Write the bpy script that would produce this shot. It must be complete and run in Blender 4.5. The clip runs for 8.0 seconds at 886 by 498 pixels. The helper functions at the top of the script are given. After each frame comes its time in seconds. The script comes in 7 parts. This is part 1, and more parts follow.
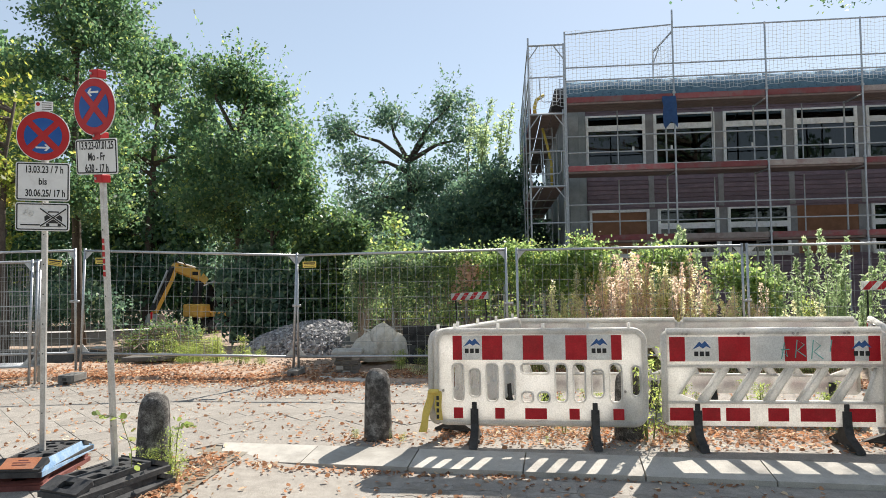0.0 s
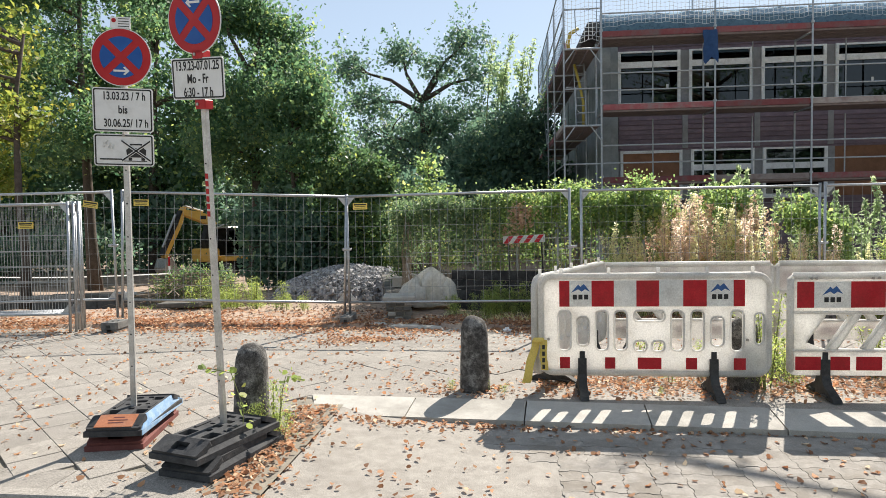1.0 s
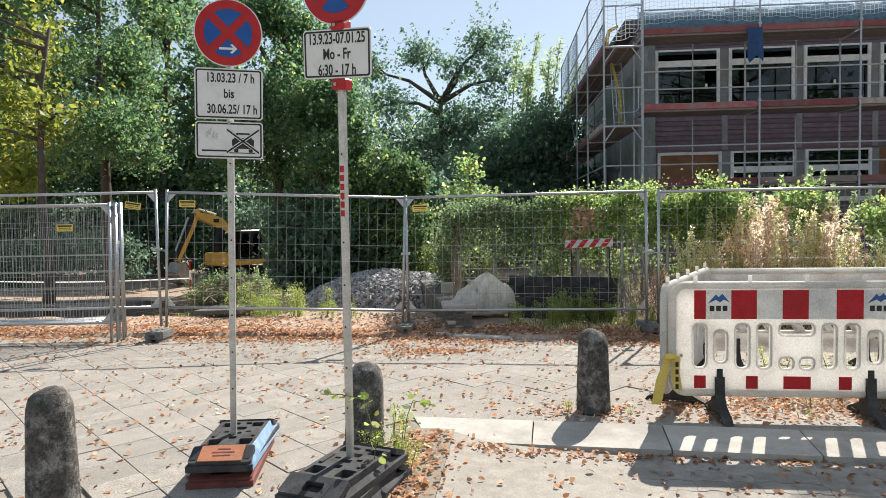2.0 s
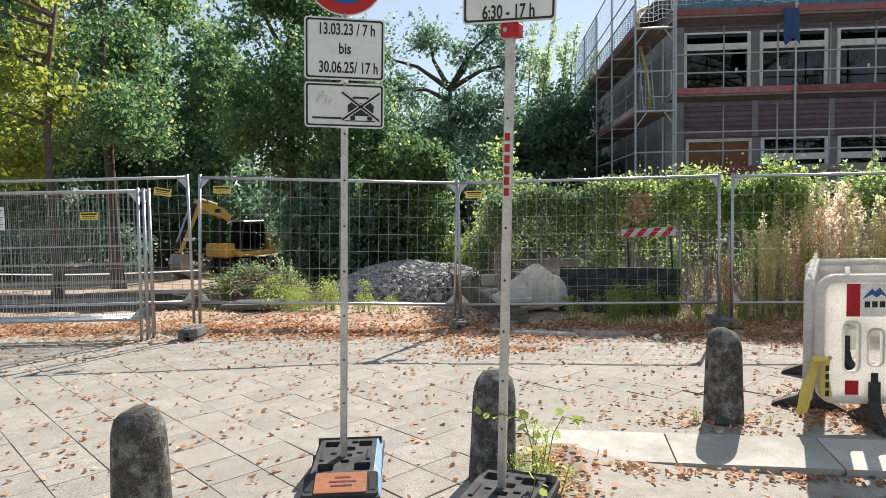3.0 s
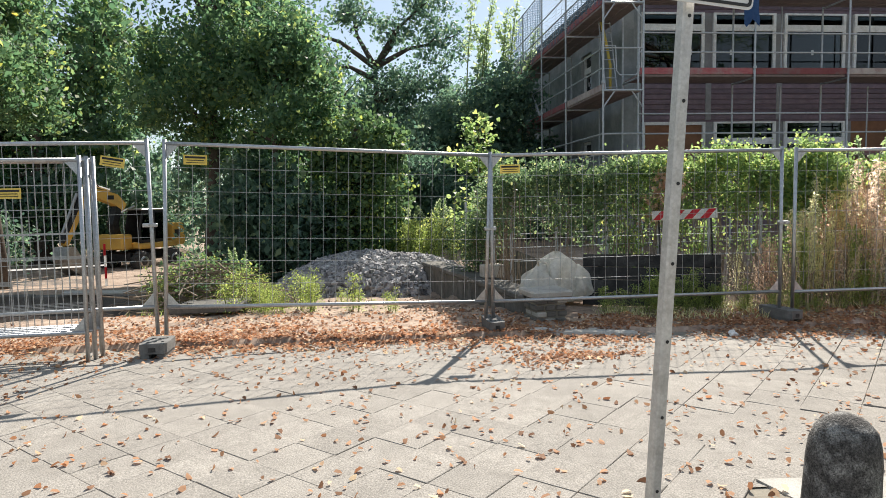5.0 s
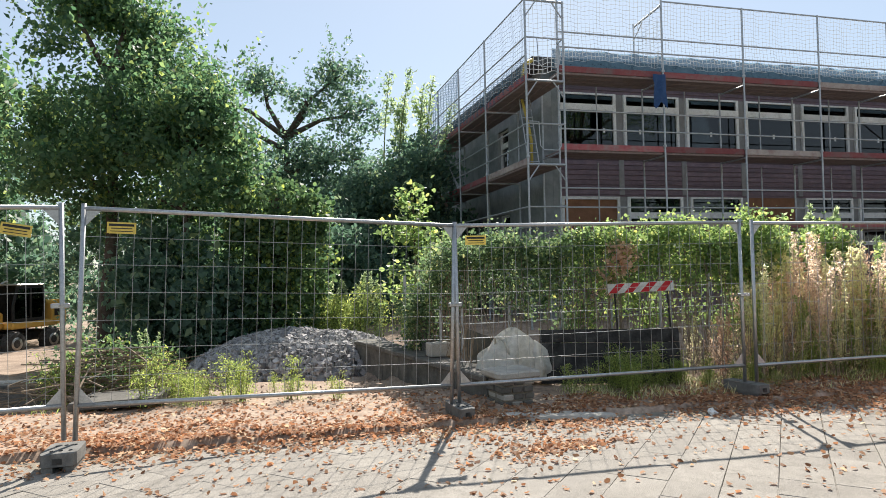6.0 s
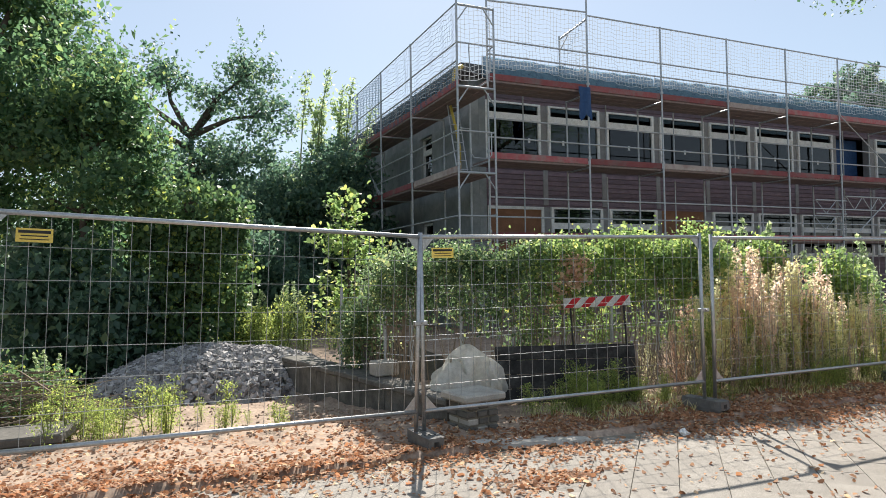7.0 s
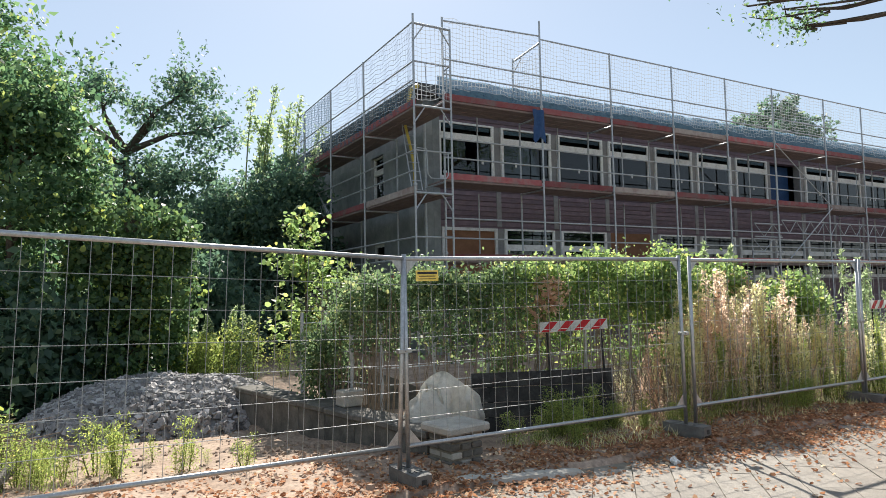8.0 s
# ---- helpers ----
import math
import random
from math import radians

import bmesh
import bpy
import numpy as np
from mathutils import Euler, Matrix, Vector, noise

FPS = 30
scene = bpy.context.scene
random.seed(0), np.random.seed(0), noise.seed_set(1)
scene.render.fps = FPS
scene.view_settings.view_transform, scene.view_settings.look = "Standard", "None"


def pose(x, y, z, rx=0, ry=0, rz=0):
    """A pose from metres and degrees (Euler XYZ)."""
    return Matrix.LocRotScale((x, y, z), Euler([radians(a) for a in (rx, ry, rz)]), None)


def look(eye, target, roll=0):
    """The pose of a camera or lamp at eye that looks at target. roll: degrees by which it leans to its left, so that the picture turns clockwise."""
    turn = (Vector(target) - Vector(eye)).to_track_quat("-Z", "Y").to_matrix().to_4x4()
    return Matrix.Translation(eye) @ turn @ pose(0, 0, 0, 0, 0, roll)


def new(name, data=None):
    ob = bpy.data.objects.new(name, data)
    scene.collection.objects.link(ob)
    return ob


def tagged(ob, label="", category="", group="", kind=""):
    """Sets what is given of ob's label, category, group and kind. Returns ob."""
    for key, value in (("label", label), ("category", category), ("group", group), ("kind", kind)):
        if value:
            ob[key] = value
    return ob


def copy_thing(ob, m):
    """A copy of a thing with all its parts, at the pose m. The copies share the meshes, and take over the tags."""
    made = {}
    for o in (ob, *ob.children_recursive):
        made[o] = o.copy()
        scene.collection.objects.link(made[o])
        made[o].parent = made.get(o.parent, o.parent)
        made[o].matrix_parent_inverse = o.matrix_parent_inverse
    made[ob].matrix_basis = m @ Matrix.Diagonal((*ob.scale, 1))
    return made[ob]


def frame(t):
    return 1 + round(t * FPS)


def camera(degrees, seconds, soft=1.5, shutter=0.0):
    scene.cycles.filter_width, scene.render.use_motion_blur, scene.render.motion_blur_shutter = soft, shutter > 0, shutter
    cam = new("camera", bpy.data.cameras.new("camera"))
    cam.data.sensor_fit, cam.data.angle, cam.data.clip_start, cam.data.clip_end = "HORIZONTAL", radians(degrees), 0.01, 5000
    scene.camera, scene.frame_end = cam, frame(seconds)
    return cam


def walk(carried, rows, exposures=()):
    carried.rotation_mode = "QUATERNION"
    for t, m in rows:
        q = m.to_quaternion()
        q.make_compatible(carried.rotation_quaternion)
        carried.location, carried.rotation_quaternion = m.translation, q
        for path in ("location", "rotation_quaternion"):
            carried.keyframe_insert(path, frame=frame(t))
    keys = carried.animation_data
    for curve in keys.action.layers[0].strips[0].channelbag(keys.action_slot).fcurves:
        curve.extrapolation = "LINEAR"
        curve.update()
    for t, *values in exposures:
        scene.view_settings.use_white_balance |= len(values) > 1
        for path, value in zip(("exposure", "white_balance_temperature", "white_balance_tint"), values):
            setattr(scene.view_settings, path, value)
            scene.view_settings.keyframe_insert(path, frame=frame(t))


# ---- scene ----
cam = camera(68.6, 8.0, 0.5)
PATH = [
    (0, (0.037, 0.152, 1.680), (-0.214, 2.135, 1.745), -1.0),
    (0.5, (-0.513, 0.304, 1.651), (-0.747, 2.291, 1.639), -1.2),
    (1, (-1.045, 0.543, 1.662), (-1.278, 2.526, 1.555), -1.1),
    (1.5, (-1.592, 0.779, 1.661), (-1.831, 2.762, 1.550), -1.1),
    (2, (-2.112, 1.057, 1.657), (-2.339, 3.042, 1.562), -1.0),
    (2.2, (-2.317, 1.176, 1.651), (-2.545, 3.159, 1.523), -1.0),
    (3.5, (-3.568, 1.959, 1.595), (-3.69, 3.951, 1.473), -1.0),
    (4, (-4.045, 2.309, 1.559), (-4.055, 4.3, 1.368), -0.8),
    (5.3, (-5.029, 3.426, 1.506), (-4.815, 5.411, 1.382), -1.1),
    (5.5, (-5.141, 3.569, 1.515), (-4.86, 5.549, 1.469), -1.2),
    (6, (-5.454, 3.926, 1.530), (-5.0, 5.873, 1.586), -1.2),
    (6.5, (-5.694, 4.308, 1.541), (-5.054, 6.199, 1.665), -1.1),
    (7, (-5.908, 4.67, 1.622), (-5.165, 6.526, 1.693), -0.9),
    (7.5, (-6.098, 4.936, 1.642), (-5.28, 6.757, 1.771), -0.9),
    (8, (-6.172, 5.184, 1.652), (-5.255, 6.956, 1.786), -1.1),
]
walk(cam, [(t, look(eye, target, roll)) for t, eye, target, roll in PATH])

# ---- light ----
SUN_AZ, SUN_EL = 21.7, 41.0
world = bpy.data.worlds.new("sky")
scene.world = world
world.use_nodes = True
wn = world.node_tree.nodes
sky = wn.new("ShaderNodeTexSky")
sky.sky_type = "NISHITA"
sky.sun_disc = False
sky.sun_elevation, sky.sun_rotation = radians(SUN_EL), radians(SUN_AZ)
sky.dust_density, sky.air_density, sky.ozone_density = 0.3, 1.0, 0.6
wn["Background"].inputs[1].default_value = 0.09
haze = wn.new("ShaderNodeMix")
haze.data_type = "RGBA"
haze.inputs[0].default_value = 0.62
haze.inputs[7].default_value = (3.12, 3.6, 4.15, 1)
world.node_tree.links.new(sky.outputs[0], haze.inputs[6])
world.node_tree.links.new(haze.outputs[2], wn["Background"].inputs[0])
sun_dir = Vector((math.sin(radians(SUN_AZ)) * math.cos(radians(SUN_EL)), math.cos(radians(SUN_AZ)) * math.cos(radians(SUN_EL)), math.sin(radians(SUN_EL))))
sun_data = bpy.data.lights.new("sun", "SUN")
sun_data.energy, sun_data.angle, sun_data.color = 4.6, radians(0.53), (1.0, 0.94, 0.85)
sun = new("sun", sun_data)
sun.matrix_world = look(sun_dir * 60, (0, 0, 0))
scene.view_settings.exposure = 1.0

# ---- materials ----
from mathutils import geometry


def mat(name, c1, c2, scale=4.0, rough=0.8, metal=0.0, bump=0.15, bscale=60.0, spec=0.3, rand=0.0, stain=None, sscale=1.2, samount=0.5, thin=0.0, grain=0.12):
    m = bpy.data.materials.new(name)
    m.use_nodes = True
    nt = m.node_tree
    n, l = nt.nodes, nt.links
    bsdf = n["Principled BSDF"]
    tc = n.new("ShaderNodeTexCoord")
    info = n.new("ShaderNodeObjectInfo")
    shift = n.new("ShaderNodeVectorMath")
    shift.operation = "MULTIPLY_ADD"
    shift.inputs[1].default_value = (1, 1, 1)
    l.new(tc.outputs["Object"], shift.inputs[0])
    comb = n.new("ShaderNodeCombineXYZ")
    for k in range(3):
        mul = n.new("ShaderNodeMath")
        mul.operation = "MULTIPLY"
        mul.inputs[1].default_value = 17.0 + 9 * k
        l.new(info.outputs["Random"], mul.inputs[0])
        l.new(mul.outputs[0], comb.inputs[k])
    l.new(comb.outputs[0], shift.inputs[2])
    no = n.new("ShaderNodeTexNoise")
    no.inputs["Scale"].default_value, no.inputs["Detail"].default_value, no.inputs["Roughness"].default_value = scale, 8, 0.65
    l.new(shift.outputs[0], no.inputs["Vector"])
    ramp = n.new("ShaderNodeMapRange")
    ramp.inputs[1].default_value, ramp.inputs[2].default_value = 0.3, 0.7
    l.new(no.outputs[0], ramp.inputs[0])
    mix = n.new("ShaderNodeMix")
    mix.data_type = "RGBA"
    mix.inputs[6].default_value, mix.inputs[7].default_value = (*c1, 1), (*c2, 1)
    l.new(ramp.outputs[0], mix.inputs[0])
    col = mix.outputs[2]
    if stain:
        ns = n.new("ShaderNodeTexNoise")
        ns.inputs["Scale"].default_value, ns.inputs["Detail"].default_value, ns.inputs["Roughness"].default_value = sscale, 10, 0.7
        l.new(shift.outputs[0], ns.inputs["Vector"])
        rs = n.new("ShaderNodeMapRange")
        rs.inputs[1].default_value, rs.inputs[2].default_value, rs.inputs[4].default_value = 0.48, 0.64, samount
        l.new(ns.outputs[0], rs.inputs[0])
        ms = n.new("ShaderNodeMix")
        ms.data_type = "RGBA"
        ms.inputs[7].default_value = (*stain, 1)
        l.new(rs.outputs[0], ms.inputs[0])
        l.new(col, ms.inputs[6])
        col = ms.outputs[2]
    if rand:
        hs = n.new("ShaderNodeHueSaturation")
        rr = n.new("ShaderNodeMapRange")
        rr.inputs[3].default_value, rr.inputs[4].default_value = 1 - rand, 1 + rand
        add = n.new("ShaderNodeMath")
        add.operation = "ADD"
        geo = n.new("ShaderNodeNewGeometry")
        l.new(info.outputs["Random"], add.inputs[0])
        l.new(geo.outputs["Random Per Island"], add.inputs[1])
        fr = n.new("ShaderNodeMath")
        fr.operation = "FRACT"
        l.new(add.outputs[0], fr.inputs[0])
        l.new(fr.outputs[0], rr.inputs[0])
        l.new(rr.outputs[0], hs.inputs["Value"])
        l.new(col, hs.inputs["Color"])
        col = hs.outputs[0]
    if bump:
        ng = n.new("ShaderNodeTexNoise")
        ng.inputs["Scale"].default_value, ng.inputs["Detail"].default_value, ng.inputs["Roughness"].default_value = bscale * 1.3, 4, 0.7
        l.new(shift.outputs[0], ng.inputs["Vector"])
        rg = n.new("ShaderNodeMapRange")
        rg.inputs[1].default_value, rg.inputs[2].default_value = 0.35, 0.65
        rg.inputs[3].default_value, rg.inputs[4].default_value = 1 - grain, 1 + grain
        l.new(ng.outputs[0], rg.inputs[0])
        hg = n.new("ShaderNodeHueSaturation")
        l.new(rg.outputs[0], hg.inputs["Value"])
        l.new(col, hg.inputs["Color"])
        col = hg.outputs[0]
    l.new(col, bsdf.inputs["Base Color"])
    bsdf.inputs["Roughness"].default_value, bsdf.inputs["Metallic"].default_value = rough, metal
    bsdf.inputs["Specular IOR Level"].default_value = spec
    if bump:
        nb = n.new("ShaderNodeTexNoise")
        nb.inputs["Scale"].default_value, nb.inputs["Detail"].default_value = bscale, 6
        l.new(shift.outputs[0], nb.inputs["Vector"])
        b = n.new("ShaderNodeBump")
        b.inputs["Strength"].default_value, b.inputs["Distance"].default_value = bump, 0.006
        l.new(nb.outputs[0], b.inputs["Height"])
        l.new(b.outputs[0], bsdf.inputs["Normal"])
    if thin:
        tr = n.new("ShaderNodeBsdfTranslucent")
        l.new(col, tr.inputs["Color"])
        mx = n.new("ShaderNodeMixShader")
        mx.inputs[0].default_value = thin
        l.new(bsdf.outputs[0], mx.inputs[1])
        l.new(tr.outputs[0], mx.inputs[2])
        l.new(mx.outputs[0], n["Material Output"].inputs["Surface"])
    return m


def leafmat(name, c1, c2, c3=None, trans=0.45, rough=0.5):
    m = bpy.data.materials.new(name)
    m.use_nodes = True
    n, l = m.node_tree.nodes, m.node_tree.links
    bsdf = n["Principled BSDF"]
    geo = n.new("ShaderNodeNewGeometry")
    ramp = n.new("ShaderNodeValToRGB")
    ramp.color_ramp.elements[0].color, ramp.color_ramp.elements[1].color = (*c1, 1), (*c2, 1)
    ramp.color_ramp.elements[1].position = 0.85
    if c3:
        e = ramp.color_ramp.elements.new(1.0)
        e.color = (*c3, 1)
    l.new(geo.outputs["Random Per Island"], ramp.inputs[0])
    tr = n.new("ShaderNodeBsdfTranslucent")
    bright = n.new("ShaderNodeHueSaturation")
    bright.inputs["Value"].default_value, bright.inputs["Hue"].default_value, bright.inputs["Saturation"].default_value = 2.4, 0.49, 1.05
    l.new(ramp.outputs[0], bright.inputs["Color"])
    l.new(bright.outputs[0], tr.inputs["Color"])
    l.new(ramp.outputs[0], bsdf.inputs["Base Color"])
    bsdf.inputs["Roughness"].default_value, bsdf.inputs["Specular IOR Level"].default_value = rough, 0.4
    mx = n.new("ShaderNodeMixShader")
    mx.inputs[0].default_value = trans
    l.new(bsdf.outputs[0], mx.inputs[1])
    l.new(tr.outputs[0], mx.inputs[2])
    l.new(mx.outputs[0], n["Material Output"].inputs["Surface"])
    return m


def glassmat(name, tint=(0.75, 0.8, 0.8)):
    m = bpy.data.materials.new(name)
    m.use_nodes = True
    n, l = m.node_tree.nodes, m.node_tree.links
    n.remove(n["Principled BSDF"])
    t = n.new("ShaderNodeBsdfTransparent")
    t.inputs[0].default_value = (*tint, 1)
    g = n.new("ShaderNodeBsdfGlossy")
    g.inputs["Roughness"].default_value = 0.02
    f = n.new("ShaderNodeFresnel")
    f.inputs[0].default_value = 1.6
    mx = n.new("ShaderNodeMixShader")
    l.new(f.outputs[0], mx.inputs[0])
    l.new(t.outputs[0], mx.inputs[1])
    l.new(g.outputs[0], mx.inputs[2])
    l.new(mx.outputs[0], n["Material Output"].inputs["Surface"])
    return m


def seethrough(m, share):
    """Lets part of the light straight through a fine net."""
    n, l = m.node_tree.nodes, m.node_tree.links
    t = n.new("ShaderNodeBsdfTransparent")
    mx = n.new("ShaderNodeMixShader")
    mx.inputs[0].default_value = share
    l.new(n["Principled BSDF"].outputs[0], mx.inputs[1])
    l.new(t.outputs[0], mx.inputs[2])
    l.new(mx.outputs[0], n["Material Output"].inputs["Surface"])
    return m


M = {}
M["slab"] = mat("paving_concrete", (0.235, 0.214, 0.187), (0.35, 0.32, 0.283), 9, 0.9, bump=0.8, bscale=90, rand=0.09, stain=(0.19, 0.172, 0.15), sscale=4.5, samount=0.4, grain=0.4)
M["bed"] = mat("joint_sand", (0.18, 0.16, 0.13), (0.28, 0.25, 0.2), 9, 0.95, bump=0.4)
M["asphalt"] = mat("worn_asphalt", (0.25, 0.225, 0.195), (0.36, 0.33, 0.29), 10, 0.92, bump=0.6, bscale=110, stain=(0.16, 0.14, 0.12), sscale=0.9, samount=0.5, grain=0.25)
M["paver"] = mat("road_paver", (0.225, 0.205, 0.18), (0.345, 0.315, 0.28), 14, 0.9, bump=0.6, bscale=140, rand=0.1, stain=(0.17, 0.145, 0.115), sscale=2.2, samount=0.7, grain=0.25)
M["kerb"] = mat("kerb_concrete", (0.38, 0.355, 0.315), (0.5, 0.47, 0.42), 5, 0.9, bump=0.4, bscale=110, rand=0.06, stain=(0.26, 0.24, 0.21), sscale=1.8, samount=0.6, grain=0.18)
M["dirt"] = mat("site_dirt", (0.27, 0.19, 0.14), (0.43, 0.33, 0.255), 2.2, 0.97, bump=1.0, bscale=14, stain=(0.15, 0.11, 0.085), sscale=0.7, samount=0.6, grain=0.3)
M["granite"] = mat("weathered_granite", (0.03, 0.027, 0.025), (0.12, 0.11, 0.1), 30, 0.92, bump=1.0, bscale=120, stain=(0.36, 0.345, 0.32), sscale=11, samount=0.6, grain=0.7)
M["gravel"] = mat("crushed_stone", (0.2, 0.19, 0.19), (0.42, 0.4, 0.39), 7, 0.9, bump=0.4, bscale=60, rand=0.5)
M["oldconc"] = mat("old_concrete", (0.1, 0.095, 0.085), (0.2, 0.185, 0.165), 5, 0.95, bump=0.7, bscale=40, stain=(0.05, 0.048, 0.043), sscale=2)
M["block"] = mat("grey_concrete_foot", (0.13, 0.127, 0.12), (0.23, 0.222, 0.21), 8, 0.9, bump=0.5, bscale=80, rand=0.1, stain=(0.08, 0.075, 0.07), sscale=5)
M["galv"] = mat("galvanised_steel", (0.36, 0.37, 0.38), (0.52, 0.53, 0.54), 25, 0.42, 0.85, bump=0.05, spec=0.5)
M["wire"] = mat("fence_wire", (0.3, 0.31, 0.32), (0.46, 0.47, 0.48), 30, 0.45, 0.8, bump=0, spec=0.5)
M["alu"] = mat("aluminium_post", (0.5, 0.49, 0.47), (0.62, 0.61, 0.59), 14, 0.5, 0.6, bump=0.08, stain=(0.33, 0.31, 0.28), sscale=6)
M["scaf"] = mat("scaffold_steel", (0.36, 0.38, 0.4), (0.52, 0.54, 0.56), 14, 0.5, 0.4, bump=0.1, spec=0.4)
M["deck"] = mat("scaffold_deck", (0.2, 0.15, 0.14), (0.31, 0.24, 0.22), 6, 0.85, bump=0.3)
M["toe"] = mat("red_toe_board", (0.27, 0.075, 0.08), (0.36, 0.12, 0.12), 5, 0.8, bump=0.25, rand=0.35, stain=(0.22, 0.18, 0.17), sscale=2.5, samount=0.8)
M["toegrey"] = mat("weathered_toe_board", (0.3, 0.24, 0.22), (0.42, 0.36, 0.33), 5, 0.85, bump=0.25, rand=0.2, stain=(0.22, 0.12, 0.11), sscale=3, samount=0.6)
M["net"] = mat("safety_net", (0.42, 0.45, 0.48), (0.55, 0.58, 0.6), 30, 0.8, bump=0, thin=0.3)
M["bluenet"] = seethrough(mat("blue_net", (0.07, 0.15, 0.22), (0.14, 0.25, 0.33), 9, 0.8, bump=0.5, bscale=25), 0.35)
M["blue"] = mat("blue_sheet", (0.015, 0.05, 0.14), (0.03, 0.08, 0.2), 8, 0.6, bump=0.4, bscale=20)
M["yellowhose"] = mat("yellow_hose", (0.45, 0.34, 0.06), (0.55, 0.42, 0.1), 8, 0.5, bump=0.1)
M["facade"] = mat("dark_red_cladding", (0.15, 0.112, 0.135), (0.23, 0.17, 0.2), 4, 0.85, bump=0.3, rand=0.15, stain=(0.14, 0.12, 0.14), sscale=1.2)
M["render"] = mat("grey_plaster", (0.17, 0.185, 0.19), (0.27, 0.29, 0.29), 2.5, 0.92, bump=0.4, bscale=50, stain=(0.36, 0.37, 0.36), sscale=0.9, samount=0.6)
M["pillar"] = mat("grey_pillar", (0.22, 0.215, 0.22), (0.32, 0.315, 0.315), 5, 0.9, bump=0.3, stain=(0.3, 0.3, 0.29), sscale=2)
M["frame"] = mat("white_window_frame", (0.74, 0.74, 0.73), (0.82, 0.82, 0.81), 6, 0.5, bump=0.05, rand=0.1, stain=(0.42, 0.41, 0.39), sscale=4)
M["glass"] = glassmat("window_glass", (0.3, 0.33, 0.33))
M["board"] = mat("brown_board", (0.2, 0.095, 0.05), (0.28, 0.14, 0.08), 3, 0.75, bump=0.15, rand=0.1, stain=(0.15, 0.07, 0.04), sscale=2)
M["roof"] = mat("roof_felt", (0.06, 0.06, 0.06), (0.11, 0.11, 0.11), 5, 0.9)
# indoor shade put into the colour, so the windows look dark
M["room"] = mat("shade_dark_interior", (0.06, 0.06, 0.06), (0.1, 0.1, 0.095), 2, 0.9)
M["plastic"] = mat("white_plastic", (0.8, 0.785, 0.75), (0.87, 0.855, 0.83), 4, 0.45, bump=0.05, rand=0.04, stain=(0.45, 0.41, 0.36), sscale=5, samount=0.3, thin=0.6)
M["red"] = mat("red_reflective", (0.5, 0.015, 0.025), (0.62, 0.035, 0.045), 8, 0.4, bump=0.03, stain=(0.36, 0.03, 0.03), sscale=5, thin=0.25)
M["whitefoil"] = mat("white_reflective", (0.8, 0.8, 0.785), (0.87, 0.87, 0.855), 5, 0.4, bump=0.03, stain=(0.55, 0.53, 0.5), sscale=6, samount=0.35, thin=0.5)
M["rubber"] = mat("black_rubber", (0.025, 0.024, 0.023), (0.06, 0.057, 0.054), 12, 0.75, bump=0.4, bscale=60, stain=(0.12, 0.11, 0.1), sscale=5)
M["rubbergrey"] = mat("grey_recycled_plastic", (0.035, 0.035, 0.037), (0.075, 0.075, 0.077), 14, 0.85, bump=0.4, bscale=80, spec=0.15, stain=(0.12, 0.115, 0.11), sscale=5)
M["rubberred"] = mat("reddish_base", (0.12, 0.04, 0.035), (0.2, 0.07, 0.06), 9, 0.8, bump=0.3)
M["orange"] = mat("orange_brown_plate", (0.36, 0.13, 0.06), (0.48, 0.19, 0.1), 8, 0.75, bump=0.25, stain=(0.28, 0.17, 0.12), sscale=6)
M["bluepaint"] = mat("blue_sprayed_edge", (0.12, 0.25, 0.45), (0.35, 0.45, 0.55), 14, 0.7, bump=0.2)
M["ink"] = mat("black_print", (0.02, 0.02, 0.02), (0.035, 0.035, 0.035), 10, 0.5, bump=0)
M["signblue"] = mat("sign_blue", (0.012, 0.07, 0.28), (0.02, 0.1, 0.34), 5, 0.4, bump=0)
M["signred"] = mat("sign_red", (0.36, 0.012, 0.018), (0.46, 0.03, 0.03), 5, 0.4, bump=0)
M["signwhite"] = mat("sign_white", (0.68, 0.68, 0.67), (0.76, 0.76, 0.75), 6, 0.4, bump=0, stain=(0.55, 0.54, 0.52), sscale=8, samount=0.5)
M["logo"] = mat("logo_blue", (0.03, 0.09, 0.25), (0.05, 0.13, 0.32), 8, 0.45, bump=0)
M["graffiti"] = mat("green_spray", (0.12, 0.4, 0.36), (0.2, 0.48, 0.42), 8, 0.6, bump=0)
M["yellow"] = mat("yellow_plate", (0.7, 0.52, 0.1), (0.8, 0.6, 0.16), 6, 0.45, bump=0.02, rand=0.12)
M["cream"] = mat("white_bag", (0.74, 0.72, 0.66), (0.84, 0.82, 0.77), 6, 0.7, bump=0.5, bscale=14, stain=(0.55, 0.5, 0.42), sscale=4, samount=0.6, thin=0.5)
M["darkwood"] = mat("weathered_dark_board", (0.02, 0.02, 0.02), (0.055, 0.053, 0.05), 5, 0.85, bump=0.5, bscale=30, spec=0.15, stain=(0.13, 0.128, 0.122), sscale=4, samount=0.4)
M["catyellow"] = mat("excavator_yellow", (0.58, 0.33, 0.06), (0.68, 0.42, 0.1), 4, 0.45, bump=0.05, stain=(0.35, 0.22, 0.08), sscale=2)
M["black"] = mat("black_steel", (0.015, 0.015, 0.016), (0.04, 0.04, 0.04), 6, 0.55, 0.3)
M["steel"] = mat("worn_steel", (0.3, 0.28, 0.26), (0.45, 0.43, 0.4), 8, 0.4, 0.8)
M["bark"] = mat("bark", (0.06, 0.045, 0.035), (0.13, 0.105, 0.085), 9, 0.95, bump=0.9, bscale=25)
M["twig"] = mat("dead_twig", (0.18, 0.14, 0.1), (0.3, 0.24, 0.18), 9, 0.95, bump=0.3)
